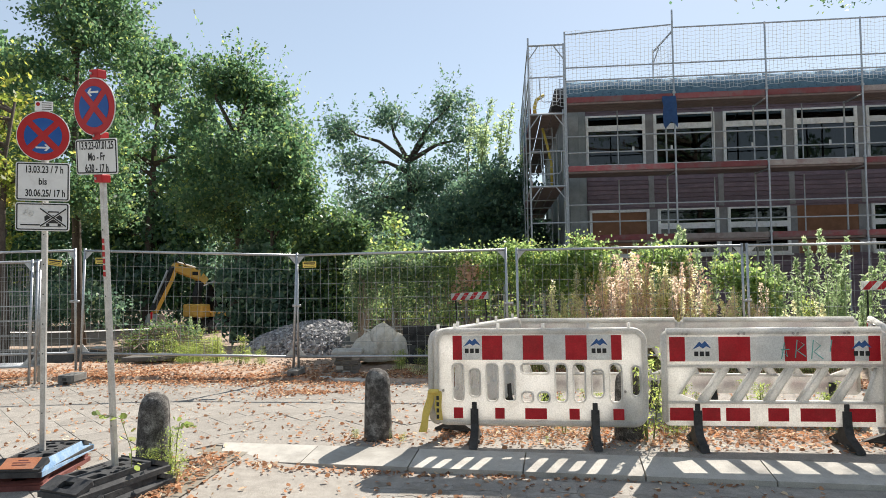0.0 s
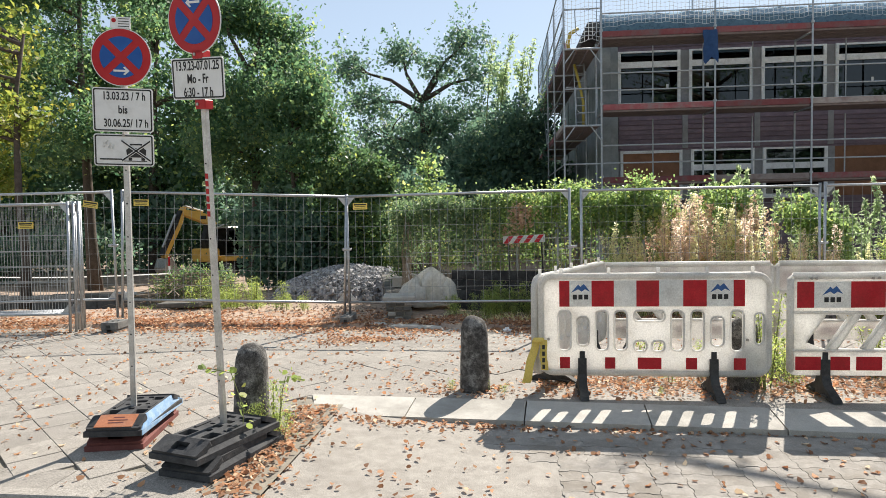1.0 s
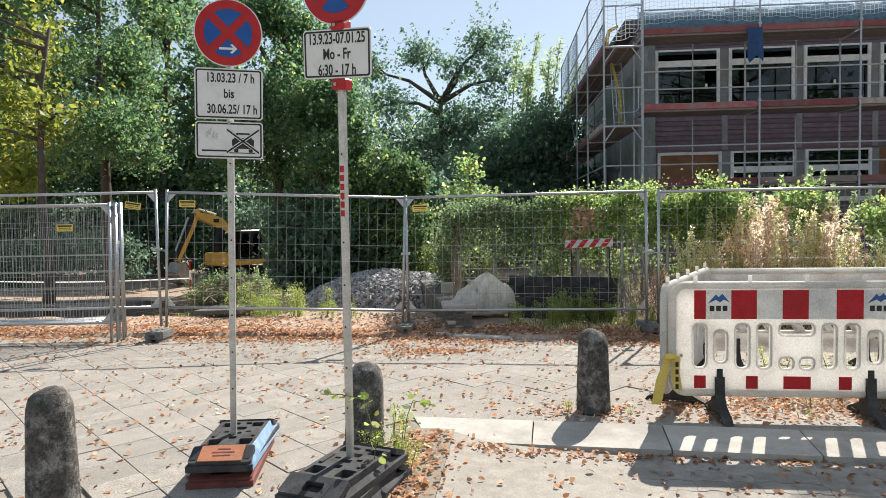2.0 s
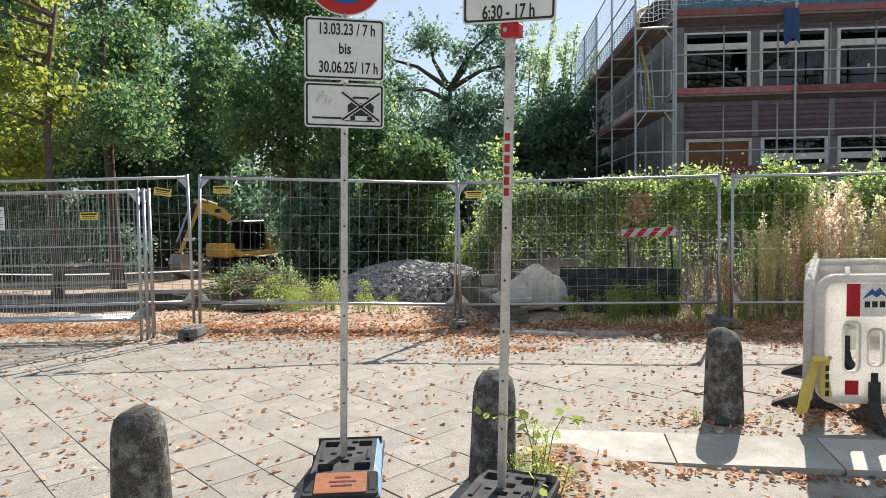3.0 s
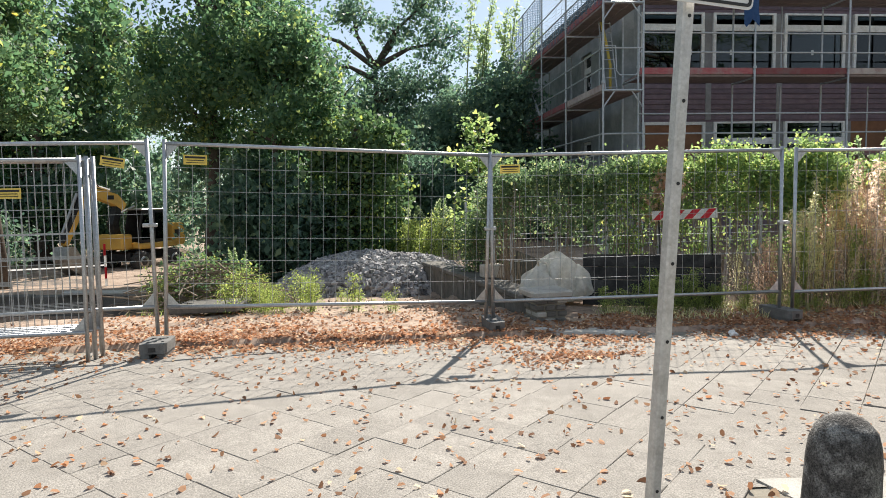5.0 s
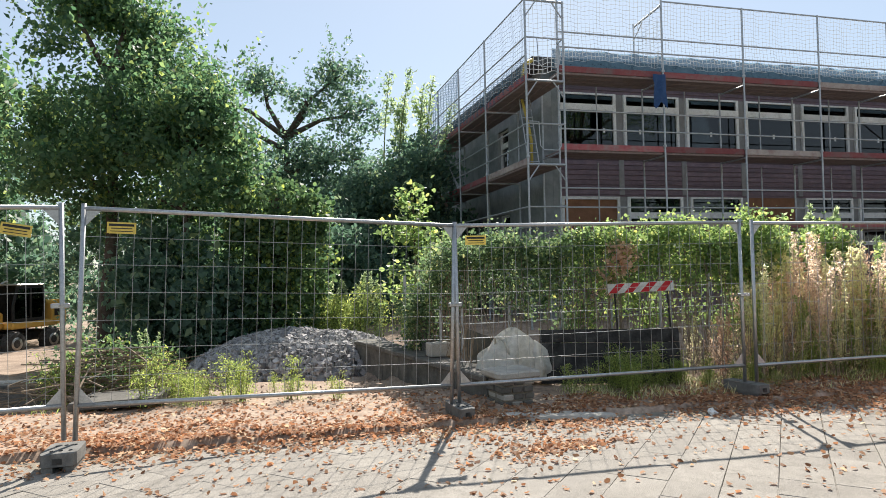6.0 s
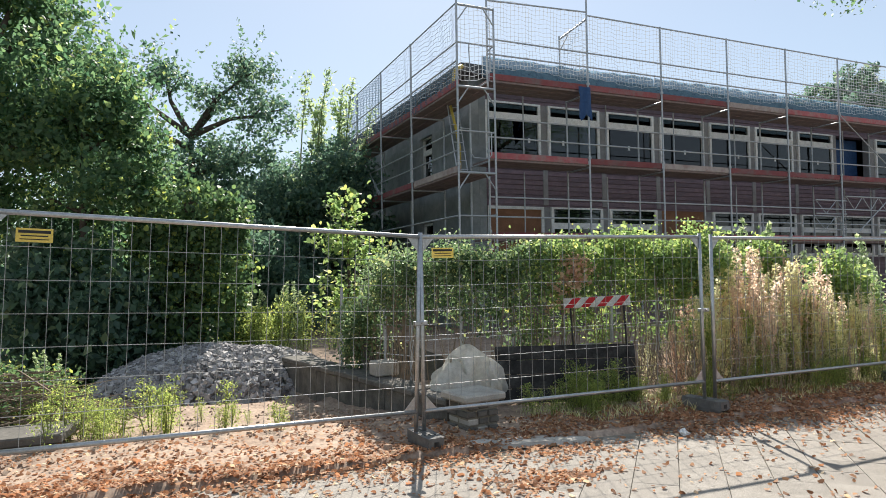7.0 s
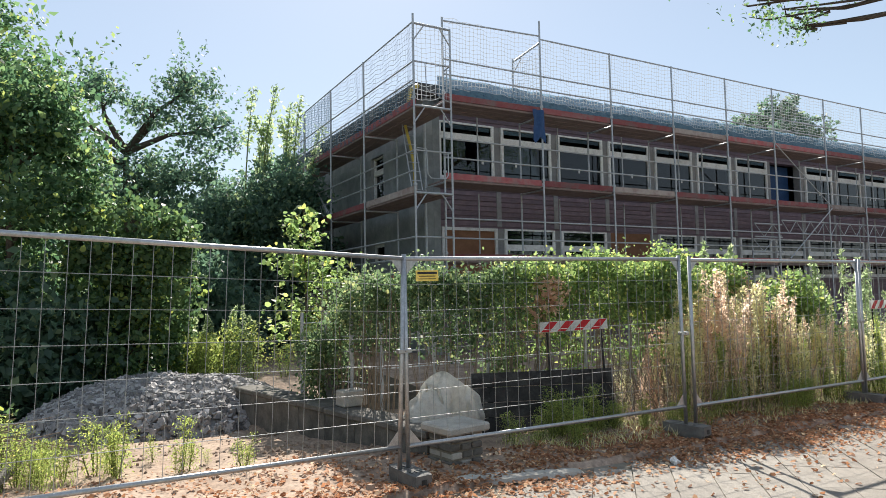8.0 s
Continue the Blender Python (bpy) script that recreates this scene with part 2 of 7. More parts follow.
M["stem"] = mat("green_stem", (0.12, 0.15, 0.05), (0.2, 0.22, 0.08), 9, 0.8, bump=0)
M["drystem"] = mat("dry_stem", (0.36, 0.27, 0.21), (0.54, 0.44, 0.34), 9, 0.9, bump=0)
M["paper"] = mat("white_paper", (0.7, 0.7, 0.69), (0.78, 0.78, 0.77), 5, 0.7, bump=0)
M["leaf"] = leafmat("tree_leaves", (0.05, 0.105, 0.06), (0.11, 0.185, 0.085), (0.3, 0.36, 0.11), 0.5, 0.55)
M["leafyellow"] = leafmat("yellowing_leaves", (0.09, 0.14, 0.03), (0.2, 0.22, 0.05), (0.35, 0.31, 0.07), 0.5)
M["leafdark"] = leafmat("dark_leaves", (0.06, 0.11, 0.085), (0.12, 0.19, 0.125), (0.23, 0.29, 0.15), 0.45, 0.55)
M["leafivy"] = leafmat("climber_leaves", (0.09, 0.15, 0.06), (0.2, 0.27, 0.1), (0.4, 0.41, 0.13), 0.6)
M["leafbush"] = leafmat("ivy_leaves", (0.05, 0.1, 0.05), (0.11, 0.175, 0.07), (0.28, 0.33, 0.08), 0.45, 0.5)
# darker copy of the climber leaves, with shade put into the colour
M["leafivyshade"] = leafmat("shaded_climber_leaves", (0.06, 0.105, 0.055), (0.14, 0.2, 0.1), (0.34, 0.36, 0.16), 0.5)
M["leafmug"] = leafmat("grey_green_leaves", (0.17, 0.23, 0.13), (0.28, 0.35, 0.2), (0.42, 0.46, 0.27), 0.6)
M["leafweed"] = leafmat("weed_leaves", (0.13, 0.19, 0.06), (0.27, 0.33, 0.1), (0.44, 0.44, 0.14), 0.55)
M["leafdry"] = leafmat("dry_leaves", (0.42, 0.34, 0.27), (0.6, 0.5, 0.4), (0.72, 0.64, 0.52), 0.6, 0.8)
M["leafstraw"] = leafmat("straw_plumes", (0.4, 0.42, 0.25), (0.6, 0.57, 0.37), (0.74, 0.69, 0.5), 0.6, 0.8)
M["leafrust"] = leafmat("rust_leaves", (0.34, 0.23, 0.17), (0.5, 0.37, 0.28), (0.6, 0.48, 0.38), 0.55, 0.8)
M["litter"] = leafmat("fallen_leaves", (0.17, 0.085, 0.045), (0.47, 0.26, 0.14), (0.66, 0.55, 0.38), 0.25, 0.8)


# ---- building blocks ----
class Geo:
    """Plain lists of vertices and faces."""

    def __init__(self):
        self.v, self.f = [], []

    def add(self, vs, fs, m=None):
        k = len(self.v)
        self.v += [tuple(m @ Vector(p)) for p in vs] if m else [tuple(p) for p in vs]
        self.f += [tuple(i + k for i in q) for q in fs]
        return self

    def box(self, x0, y0, z0, x1, y1, z1, c=0.0, m=None):
        """A box between two corners, chamfered by c."""
        if not c:
            vs = [(x, y, z) for x in (x0, x1) for y in (y0, y1) for z in (z0, z1)]
            return self.add(vs, [(0, 1, 3, 2), (4, 6, 7, 5), (0, 4, 5, 1), (2, 3, 7, 6), (0, 2, 6, 4), (1, 5, 7, 3)], m)
        vs, idx = [], {}
        for i, x in enumerate((x0, x1)):
            for j, y in enumerate((y0, y1)):
                for k, z in enumerate((z0, z1)):
                    dx, dy, dz = c * (1 - 2 * i), c * (1 - 2 * j), c * (1 - 2 * k)
                    for a, p in enumerate(((x, y + dy, z + dz), (x + dx, y, z + dz), (x + dx, y + dy, z))):
                        idx[i, j, k, a] = len(vs)
                        vs.append(p)
        fs = []
        for a in range(3):
            for s in (0, 1):
                o = []
                for p, q in ((0, 0), (1, 0), (1, 1), (0, 1)):
                    t = [p, q]
                    t.insert(a, s)
                    o.append(idx[t[0], t[1], t[2], a])
                fs.append(o if (s == 1) != (a == 1) else o[::-1])
            b, d = [e for e in range(3) if e != a]
            for p in (0, 1):
                for q in (0, 1):
                    def at(s, w):
                        t = [0, 0, 0]
                        t[a], t[b], t[d] = s, p, q
                        return idx[t[0], t[1], t[2], w]
                    fs.append((at(0, b), at(1, b), at(1, d), at(0, d)))
        for i in (0, 1):
            for j in (0, 1):
                for k in (0, 1):
                    fs.append(tuple(idx[i, j, k, a] for a in range(3)))
        return self.add(vs, fs, m)

    def tube(self, pts, r, n=6, caps=True, m=None):
        """A tube along points; r is one radius or one per point."""
        pts = [Vector(p) for p in pts]
        rs = r if isinstance(r, (list, tuple)) else [r] * len(pts)
        vs, fs = [], []
        side = None
        for i, p in enumerate(pts):
            d = (pts[min(i + 1, len(pts) - 1)] - pts[max(i - 1, 0)]).normalized()
            if side is None:
                side = d.orthogonal().normalized()
            side = (side - d * side.dot(d)).normalized()
            up = d.cross(side)
            for k in range(n):
                a = 2 * math.pi * k / n
                vs.append(p + (side * math.cos(a) + up * math.sin(a)) * rs[i])
        for i in range(len(pts) - 1):
            for k in range(n):
                q = (k + 1) % n
                fs.append((i * n + k, i * n + q, (i + 1) * n + q, (i + 1) * n + k))
        if caps:
            fs += [tuple(range(n))[::-1], tuple((len(pts) - 1) * n + k for k in range(n))]
        return self.add(vs, fs, m)

    def lathe(self, prof, n=20, m=None):
        """Turns (radius, height) pairs about z."""
        vs = [(r * math.cos(2 * math.pi * k / n), r * math.sin(2 * math.pi * k / n), z) for r, z in prof for k in range(n)]
        fs = [(i * n + k, i * n + (k + 1) % n, (i + 1) * n + (k + 1) % n, (i + 1) * n + k) for i in range(len(prof) - 1) for k in range(n)]
        fs += [tuple(range(n))[::-1], tuple((len(prof) - 1) * n + k for k in range(n))]
        return self.add(vs, fs, m)

    def plate(self, outer, holes=(), d=0.02, m=None):
        """A flat outline in x and z with holes, d thick along y (centred)."""
        loops = [outer, *holes]
        flat = [p for lp in loops for p in lp]
        tris = geometry.tessellate_polygon([[Vector((p[0], p[1], 0)) for p in lp] for lp in loops])
        k = len(flat)
        vs = [(p[0], -d / 2, p[1]) for p in flat] + [(p[0], d / 2, p[1]) for p in flat]
        fs = []
        for a, b, c in tris:
            area = (flat[b][0] - flat[a][0]) * (flat[c][1] - flat[a][1]) - (flat[c][0] - flat[a][0]) * (flat[b][1] - flat[a][1])
            t = (a, b, c) if area > 0 else (c, b, a)
            fs += [t, tuple(i + k for i in t[::-1])]
        s = 0
        for lp in loops:
            e = len(lp)
            fs += [(s + i, s + i + k, s + (i + 1) % e + k, s + (i + 1) % e) for i in range(e)]
            s += e
        return self.add(vs, fs, m)

    def mesh(self, name, smooth=False):
        me = bpy.data.meshes.new(name)
        me.from_pydata(self.v, [], self.f)
        me.update()
        if smooth:
            me.polygons.foreach_set("use_smooth", [True] * len(me.polygons))
        return me


def part(name, geo, material, parent=None, label="", smooth=False):
    """Links geometry as one mesh object under a thing or part."""
    me = geo if isinstance(geo, bpy.types.Mesh) else geo.mesh(name, smooth)
    if material and not me.materials:
        me.materials.append(M[material])
    ob = new(name, me)
    if parent:
        ob.parent = parent
    if label:
        tagged(ob, label)
    return ob


def thing(name, m, label, category, group="", kind=""):
    ob = new(name)
    ob.empty_display_size = 0.1
    ob.matrix_world = m
    return tagged(ob, label, category, group, kind)


def rrect(x0, z0, x1, z1, r, n=4):
    """A rectangle's outline with rounded corners."""
    out = []
    for cx, cz, a in ((x1 - r, z0 + r, -90), (x1 - r, z1 - r, 0), (x0 + r, z1 - r, 90), (x0 + r, z0 + r, 180)):
        out += [(cx + r * math.cos(radians(a + 90 * i / n)), cz + r * math.sin(radians(a + 90 * i / n))) for i in range(n + 1)]
    return out


def ring(cx, cz, r, n=28, a0=0, a1=360):
    return [(cx + r * math.cos(radians(a0 + (a1 - a0) * i / n)), cz + r * math.sin(radians(a0 + (a1 - a0) * i / n))) for i in range(n + (a1 - a0 < 360))]


def words(name, text, size, x, z, y, material, parent, squeeze=1.0):
    """Lettering in the built-in font, upright, facing -y."""
    cu = bpy.data.curves.new(name, "FONT")
    cu.body, cu.size, cu.align_x, cu.align_y, cu.extrude = text, size, "CENTER", "CENTER", 0.0006
    cu.resolution_u, cu.offset = 3, size * 0.018
    ob = bpy.data.objects.new(name, cu)
    scene.collection.objects.link(ob)
    bpy.context.view_layer.update()
    me = bpy.data.meshes.new_from_object(ob.evaluated_get(bpy.context.evaluated_depsgraph_get()))
    bpy.data.objects.remove(ob)
    me.transform(Matrix.Translation((x, y, z)) @ Matrix.Rotation(radians(90), 4, "X") @ Matrix.Diagonal((squeeze, 1, 1, 1)))
    me.materials.clear()
    return part(name, me, material, parent)


rng = np.random.default_rng(7)


def leafmesh(name, pos, size, width=0.55, flat=0.0, up=None, fold=0.25, fine=False):
    """One folded leaf at each place, six-cornered if fine. flat: 0 any way round, 1 lying level."""
    n = len(pos)
    d = rng.normal(size=(n, 3))
    if up is not None:
        d += up
    d[:, 2] *= 1 - flat
    d /= np.linalg.norm(d, axis=1)[:, None] + 1e-9
    s = rng.normal(size=(n, 3))
    s[:, 2] *= 1 - flat
    s -= d * np.sum(s * d, axis=1)[:, None]
    s /= np.linalg.norm(s, axis=1)[:, None] + 1e-9
    nrm = np.cross(d, s)
    L = (np.asarray(size) * rng.uniform(0.6, 1.3, n))[:, None]
    w = L * width * 0.5
    b = pos - d * L * 0.5
    tip = pos + d * L * 0.5 - nrm * L * fold * 0.4
    mid = pos - d * L * 0.08
    a1 = mid + s * w + nrm * L * fold * 0.35
    a2 = mid - s * w + nrm * L * fold * 0.35
    ring_ = [b, a1, tip, a2]
    if fine:
        up1, up2 = tip * 0.45 + pos * 0.55, b * 0.55 + pos * 0.45
        ring_ = [b, up2 + s * w * 0.95 + nrm * L * fold * 0.3, up1 + s * w * 0.85 + nrm * L * fold * 0.25, tip, up1 - s * w * 0.85 + nrm * L * fold * 0.25, up2 - s * w * 0.95 + nrm * L * fold * 0.3]
    c = len(ring_)
    v = np.stack(ring_, axis=1).reshape(-1, 3)
    me = bpy.data.meshes.new(name)
    me.vertices.add(c * n)
    me.vertices.foreach_set("co", v.astype(np.float32).ravel())
    me.loops.add(c * n)
    me.loops.foreach_set("vertex_index", np.arange(c * n, dtype=np.int32))
    me.polygons.add(n)
    me.polygons.foreach_set("loop_start", np.arange(0, c * n, c, dtype=np.int32))
    me.update(calc_edges=True)
    me.validate()
    return me


def cloud(blobs, n, per=14, spread=0.28, shell=0.55):
    """Leaf places in clumps near the skins of ellipsoids (x, y, z, rx, ry, rz)."""
    bl = np.array(blobs, float)
    area = (bl[:, 3] * bl[:, 5] + bl[:, 4] * bl[:, 5] + bl[:, 3] * bl[:, 4])
    k = max(1, n // per)
    pick = rng.choice(len(bl), k, p=area / area.sum())
    u = rng.normal(size=(k, 3))
    u /= np.linalg.norm(u, axis=1)[:, None]
    rad = shell + (1.08 - shell) * rng.random(k) ** 0.7
    c = bl[pick, :3] + u * bl[pick, 3:] * rad[:, None]
    sp = spread * rng.uniform(0.5, 1.5, k)
    pts = np.repeat(c, per, axis=0) + rng.normal(size=(k * per, 3)) * np.repeat(sp, per)[:, None] * np.array([1, 1, 0.7])
    return pts


def tree(name, x, y, z0, h, blobs, n, size, leaf, label, trunk=0.2, spread=0.3, shell=0.5, limbs=10, sprigs=0, category="tree", group=""):
    """Trunk, limbs to the clumps and a leafy crown; blobs are given from the foot."""
    th = thing(name, pose(x, y, z0), label, category, group)
    rs = random.Random(int(x * 100) + int(y * 10))
    g = Geo()
    top = Vector((rs.uniform(-0.4, 0.4), rs.uniform(-0.4, 0.4), h * 0.72))
    axis = [Vector((top.x * (i / 5) ** 1.5 + 0.12 * rs.uniform(-1, 1) * (i > 0), top.y * (i / 5) ** 1.5, top.z * i / 5)) for i in range(6)]
    g.tube(axis, [trunk * (1.25 if i == 0 else 1 - 0.15 * i) for i in range(6)], 9)
    part("trunk", g, "bark", th, smooth=True)
    for bx, by, bz, rx, ry, rz in blobs[:limbs]:
        t = min(0.95, max(0.25, (bz - rz * 0.6) / h))
        k = t * 5 / 0.72 if t < 0.7 else 4.8
        i = min(4, int(k))
        a = axis[i].lerp(axis[i + 1], min(1, k - i))
        b = Vector((bx, by, bz))
        mid = a.lerp(b, 0.5) + Vector((rs.uniform(-0.3, 0.3), rs.uniform(-0.3, 0.3), 0.25))
        g = Geo().tube([a, a.lerp(mid, 0.5), mid, mid.lerp(b, 0.6), b + Vector((0, 0, rz * 0.6))], [trunk * 0.42, trunk * 0.34, trunk * 0.25, trunk * 0.16, trunk * 0.05], 6)
        for q in range(4):
            e = b + Vector((rs.uniform(-1, 1) * rx, rs.uniform(-1, 1) * ry, rs.uniform(-0.4, 1) * rz)) * 0.95
            g.tube([mid.lerp(b, 0.3 + 0.2 * q), b.lerp(e, 0.5), e], [trunk * 0.13, trunk * 0.08, trunk * 0.03], 5)
        part("limb", g, "bark", th, smooth=True)
    pts = cloud(blobs, n, 18, spread * 0.72, shell)
    if sprigs:
        more = []
        for k in range(sprigs):
            bx, by, bz, rx, ry, rz = rs.choice(blobs)
            d = Vector((rs.gauss(0, 0.5), rs.gauss(0, 0.5), rs.uniform(0.4, 1.2))).normalized()
            s0 = Vector((bx, by, bz)) + Vector((d.x * rx, d.y * ry, d.z * rz)) * 0.8
            ln = rs.uniform(0.6, 1.7)
            for q in range(16):
                w = 0.17 * (1.1 - q / 16)
                more.append(s0 + d * ln * q / 15 + Vector((rs.gauss(0, w), rs.gauss(0, w), rs.gauss(0, w * 0.6))))
        pts = np.concatenate([pts, np.array([tuple(p) for p in more])])
    part("crown", leafmesh("crown", pts, size * rng.uniform(0.55, 1.2, len(pts)), 0.6, up=np.array([0, 0, -0.25])), leaf, th)
    return th


def egg(cx, cy, cz, rx, ry, rz, k, r, seed):
    """k clumps of radius about r spread through an ellipsoid, most of them near its skin."""
    q = random.Random(seed)
    out = []
    for i in range(k):
        u = Vector((q.gauss(0, 1), q.gauss(0, 1), q.gauss(0, 1))).normalized() * (0.35 + 0.6 * q.random() ** 0.5)
        s = r * q.uniform(0.65, 1.3)
        f = 1 - 0.4 * max(0.0, u.z)
        out.append((cx + u.x * rx * f, cy + u.y * ry * f, cz + u.z * rz, s, s, s * q.uniform(0.6, 0.9)))
    return out


# ---- ground ----
def sm(a, b, v):
    t = min(1.0, max(0.0, (v - a) / (b - a)))
    return t * t * (3 - 2 * t)


def pave(y):
    """The pavement's height: it falls a little towards the site."""
    return -0.014 * max(0.0, y - 6.0)


def wall_x(y):
    """The low wall's middle line."""
    return -3.0 - 0.235 * (y - 10.9)


def site(x, y):
    """The site's height: lower beside the low wall, falling away to the excavator."""
    low = -0.02 - 0.34 * sm(11.2, 15.5, y) - 1.05 * sm(16, 28, y) * sm(-3, -9, x)
    high = -0.02 - 0.02 * sm(10, 13, y)
    side = sm(-0.12, 0.12, x - wall_x(min(y, 17.0))) if y < 24 else sm(-4, 4, x - wall_x(17.0))
    z = low + (high - low) * side
    z -= 0.62 * sm(12.3, 12.8, y) * (1 - sm(15.8, 16.0, y)) * sm(-8.7, -9.5, x)
    z += 0.06 * noise.noise((x * 0.9, y * 0.9, 0)) + 0.045 * noise.noise((x * 2.7, y * 2.7, 4))
    return -0.32 + (z + 0.32) * sm(10.0, 10.3, y)


xs = [-400, -150, -70, -40, -28, -22, -18, -16] + [-14 + 0.25 * i for i in range(85)] + [9, 12, 16, 22, 30, 45, 80, 150, 400]
ys = [-400, -100, -30, -8, 0, 5, 9, 10] + [10.1 + 0.2 * i for i in range(60)] + [22.6, 23.5, 25, 27, 29, 32, 36, 42, 55, 80, 150, 400]
g = Geo()
g.add([(x, y, site(x, y)) for y in ys for x in xs], [(j * len(xs) + i, j * len(xs) + i + 1, (j + 1) * len(xs) + i + 1, (j + 1) * len(xs) + i) for j in range(len(ys) - 1) for i in range(len(xs) - 1)])
tagged(part("ground", g, "dirt", smooth=True), "bare reddish brown building site soil behind the fence", "ground", kind="structure")

EDGE_X = -2.62


def roadz(x):
    """The bay's surface, which rises to the pavement at its open side."""
    return -0.03 - 0.06 * min(1.0, max(0.0, (x - EDGE_X) / 1.6))


g = Geo()
for x0, x1, yy in ((-60, EDGE_X, (4.2, 6, 8, 10.3)), (EDGE_X, 60, (6.3, 8, 10.3))):
    for a, b in zip(yy[:-1], yy[1:]):
        g.add([(x0, a, pave(a) - 0.016), (x1, a, pave(a) - 0.016), (x1, b, pave(b) - 0.016), (x0, b, pave(b) - 0.016)], [(0, 1, 2, 3)])
g2 = Geo()
for a, b in ((6.3, 6.75), (6.75, 7.9)):
    g2.add([(-4.6, a, pave(a) - 0.008), (30, a, pave(a) - 0.008), (30, b, pave(b) - 0.008), (-4.6, b, pave(b) - 0.008)], [(0, 1, 2, 3)])
g2.add([(-2.8, 6.352, -0.006), (9.2, 5.69, -0.006), (9.2, 6.3, -0.014), (-2.8, 6.36, -0.009)], [(0, 1, 2, 3)])
pavement = tagged(part("pavement", g, "bed"), "sunlit grey concrete slab pavement with sandy joints", "pavement", kind="structure")
g = Geo()
g.add([(-60, -40, -0.1), (60, -40, -0.1), (60, 4.2, -0.09), (-60, 4.2, -0.09)], [(0, 1, 2, 3)])
g.add([(EDGE_X, 4.2, -0.03), (EDGE_X + 1.6, 4.2, -0.09), (60, 4.2, -0.09), (60, 6.3, -0.075), (EDGE_X + 1.2, 6.3, -0.075), (EDGE_X, 6.3, -0.02)], [(0, 1, 4, 5), (1, 2, 3, 4)])
g.add([(EDGE_X, 4.2, -0.03), (EDGE_X, 3.2, -0.1), (EDGE_X + 1.6, 4.2, -0.09)], [(0, 1, 2)])
part("concrete_apron", g2, "slab", pavement, "smooth pale concrete strip behind the kerb")
road = tagged(part("road", g, "asphalt"), "worn pale grey road surface before the kerb", "road", kind="structure")


# ---- school building ----
TH = 1.645
BASE = pose(1.421, 19.481, 0.31, 0, 0, TH)
GZ = -0.4
U_END, V_WALL, V_BACK = 40.0, 1.75, 14.0
building = thing("school_building", BASE, "two-storey dark red flat-roofed building under renovation behind scaffolding", "building")
PITCH, WIN_W, WIN_U = 2.12, 1.86, 0.66
upper = [WIN_U + PITCH * i for i in range(7)] + [17.7 + PITCH * i for i in range(10)]
lower = [WIN_U + 0.06 + PITCH * i for i in range(3)] + [9.2 + PITCH * i for i in range(14)]
Z0, Z1, Z2, Z3 = 1.7, 3.18, 4.55, 6.2
WT = 0.3
SIDE_U = 0.42


def opening_wall(u0, u1, z0, z1, openings, v, t):
    """A wall strip with openings through it: only the piers between them."""
    u = u0
    for a, b in openings + [(u1, u1)]:
        if a - u > 0.01:
            part("window_pier", Geo().box(u, v, z0, a, v + t, z1), "pillar", building)
        u = b


for za, zb in ((GZ, Z0), (Z1, Z2), (Z3, 6.75)):
    part("wall_band", Geo().box(SIDE_U, V_WALL, za, U_END, V_WALL + WT, zb), "facade", building)
opening_wall(SIDE_U, U_END, Z0, Z1, [(u, u + WIN_W) for u in lower[:3]] + [(7.05, 8.85)] + [(u, u + WIN_W) for u in lower[3:]], V_WALL, WT)
opening_wall(SIDE_U, U_END, Z2, Z3, [(u, u + WIN_W) for u in upper[:7]] + [(15.5, 17.45)] + [(u, u + WIN_W) for u in upper[7:]], V_WALL, WT)
for i in range(17):
    u = WIN_U + PITCH * (i + 1) - 0.2
    part("pilaster", Geo().box(u, V_WALL - 0.05, Z1 + 0.05, u + 0.17, V_WALL - 0.003, Z2 - 0.1, 0.01), "pillar", building)
# horizontal boards between the storeys and above the upper windows
for z in [Z1 + 0.06 + 0.145 * k for k in range(9)] + [Z3 + 0.1 + 0.145 * k for k in range(3)] + [0.9 + 0.145 * k for k in range(5)]:
    part("cladding_board", Geo().box(SIDE_U + 0.25, V_WALL - 0.035, z, U_END, V_WALL - 0.002, z + 0.125, 0.008), "facade", building)
# side wall with its two narrow windows
SW = [(4.3, 5.3)]
y0 = V_WALL - 0.16
for za, zb, op in ((GZ, 2.3, []), (2.3, 2.9, SW), (2.9, 4.2, []), (4.2, 5.7, SW), (5.7, 6.75, [])):
    v = y0
    for a, b in op + [(V_BACK, V_BACK)]:
        part("side_wall", Geo().box(SIDE_U - WT, v, za, SIDE_U, a, zb), "render", building)
        v = b
part("corner_wall", Geo().box(SIDE_U, y0, GZ, SIDE_U + 0.22, V_WALL - 0.002, 6.75, 0.006), "render", building)
g = Geo().box(SIDE_U - WT, V_BACK, GZ, U_END, V_BACK + WT, 6.75).box(U_END, V_WALL, GZ, U_END + WT, V_BACK + WT, 6.75)
part("back_wall", g, "render", building)
# unseen room floors and walls, coloured dark in place of indoor shade
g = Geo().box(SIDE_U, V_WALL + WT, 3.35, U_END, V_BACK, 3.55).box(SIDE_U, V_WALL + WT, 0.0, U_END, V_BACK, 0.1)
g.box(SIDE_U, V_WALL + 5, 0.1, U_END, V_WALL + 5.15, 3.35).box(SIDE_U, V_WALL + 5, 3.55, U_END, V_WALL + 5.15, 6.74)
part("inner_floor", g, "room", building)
part("roof", Geo().box(SIDE_U - 0.75, V_WALL - 0.6, 6.75, U_END + 0.5, V_BACK + 0.8, 7.0, 0.03), "roof", building)


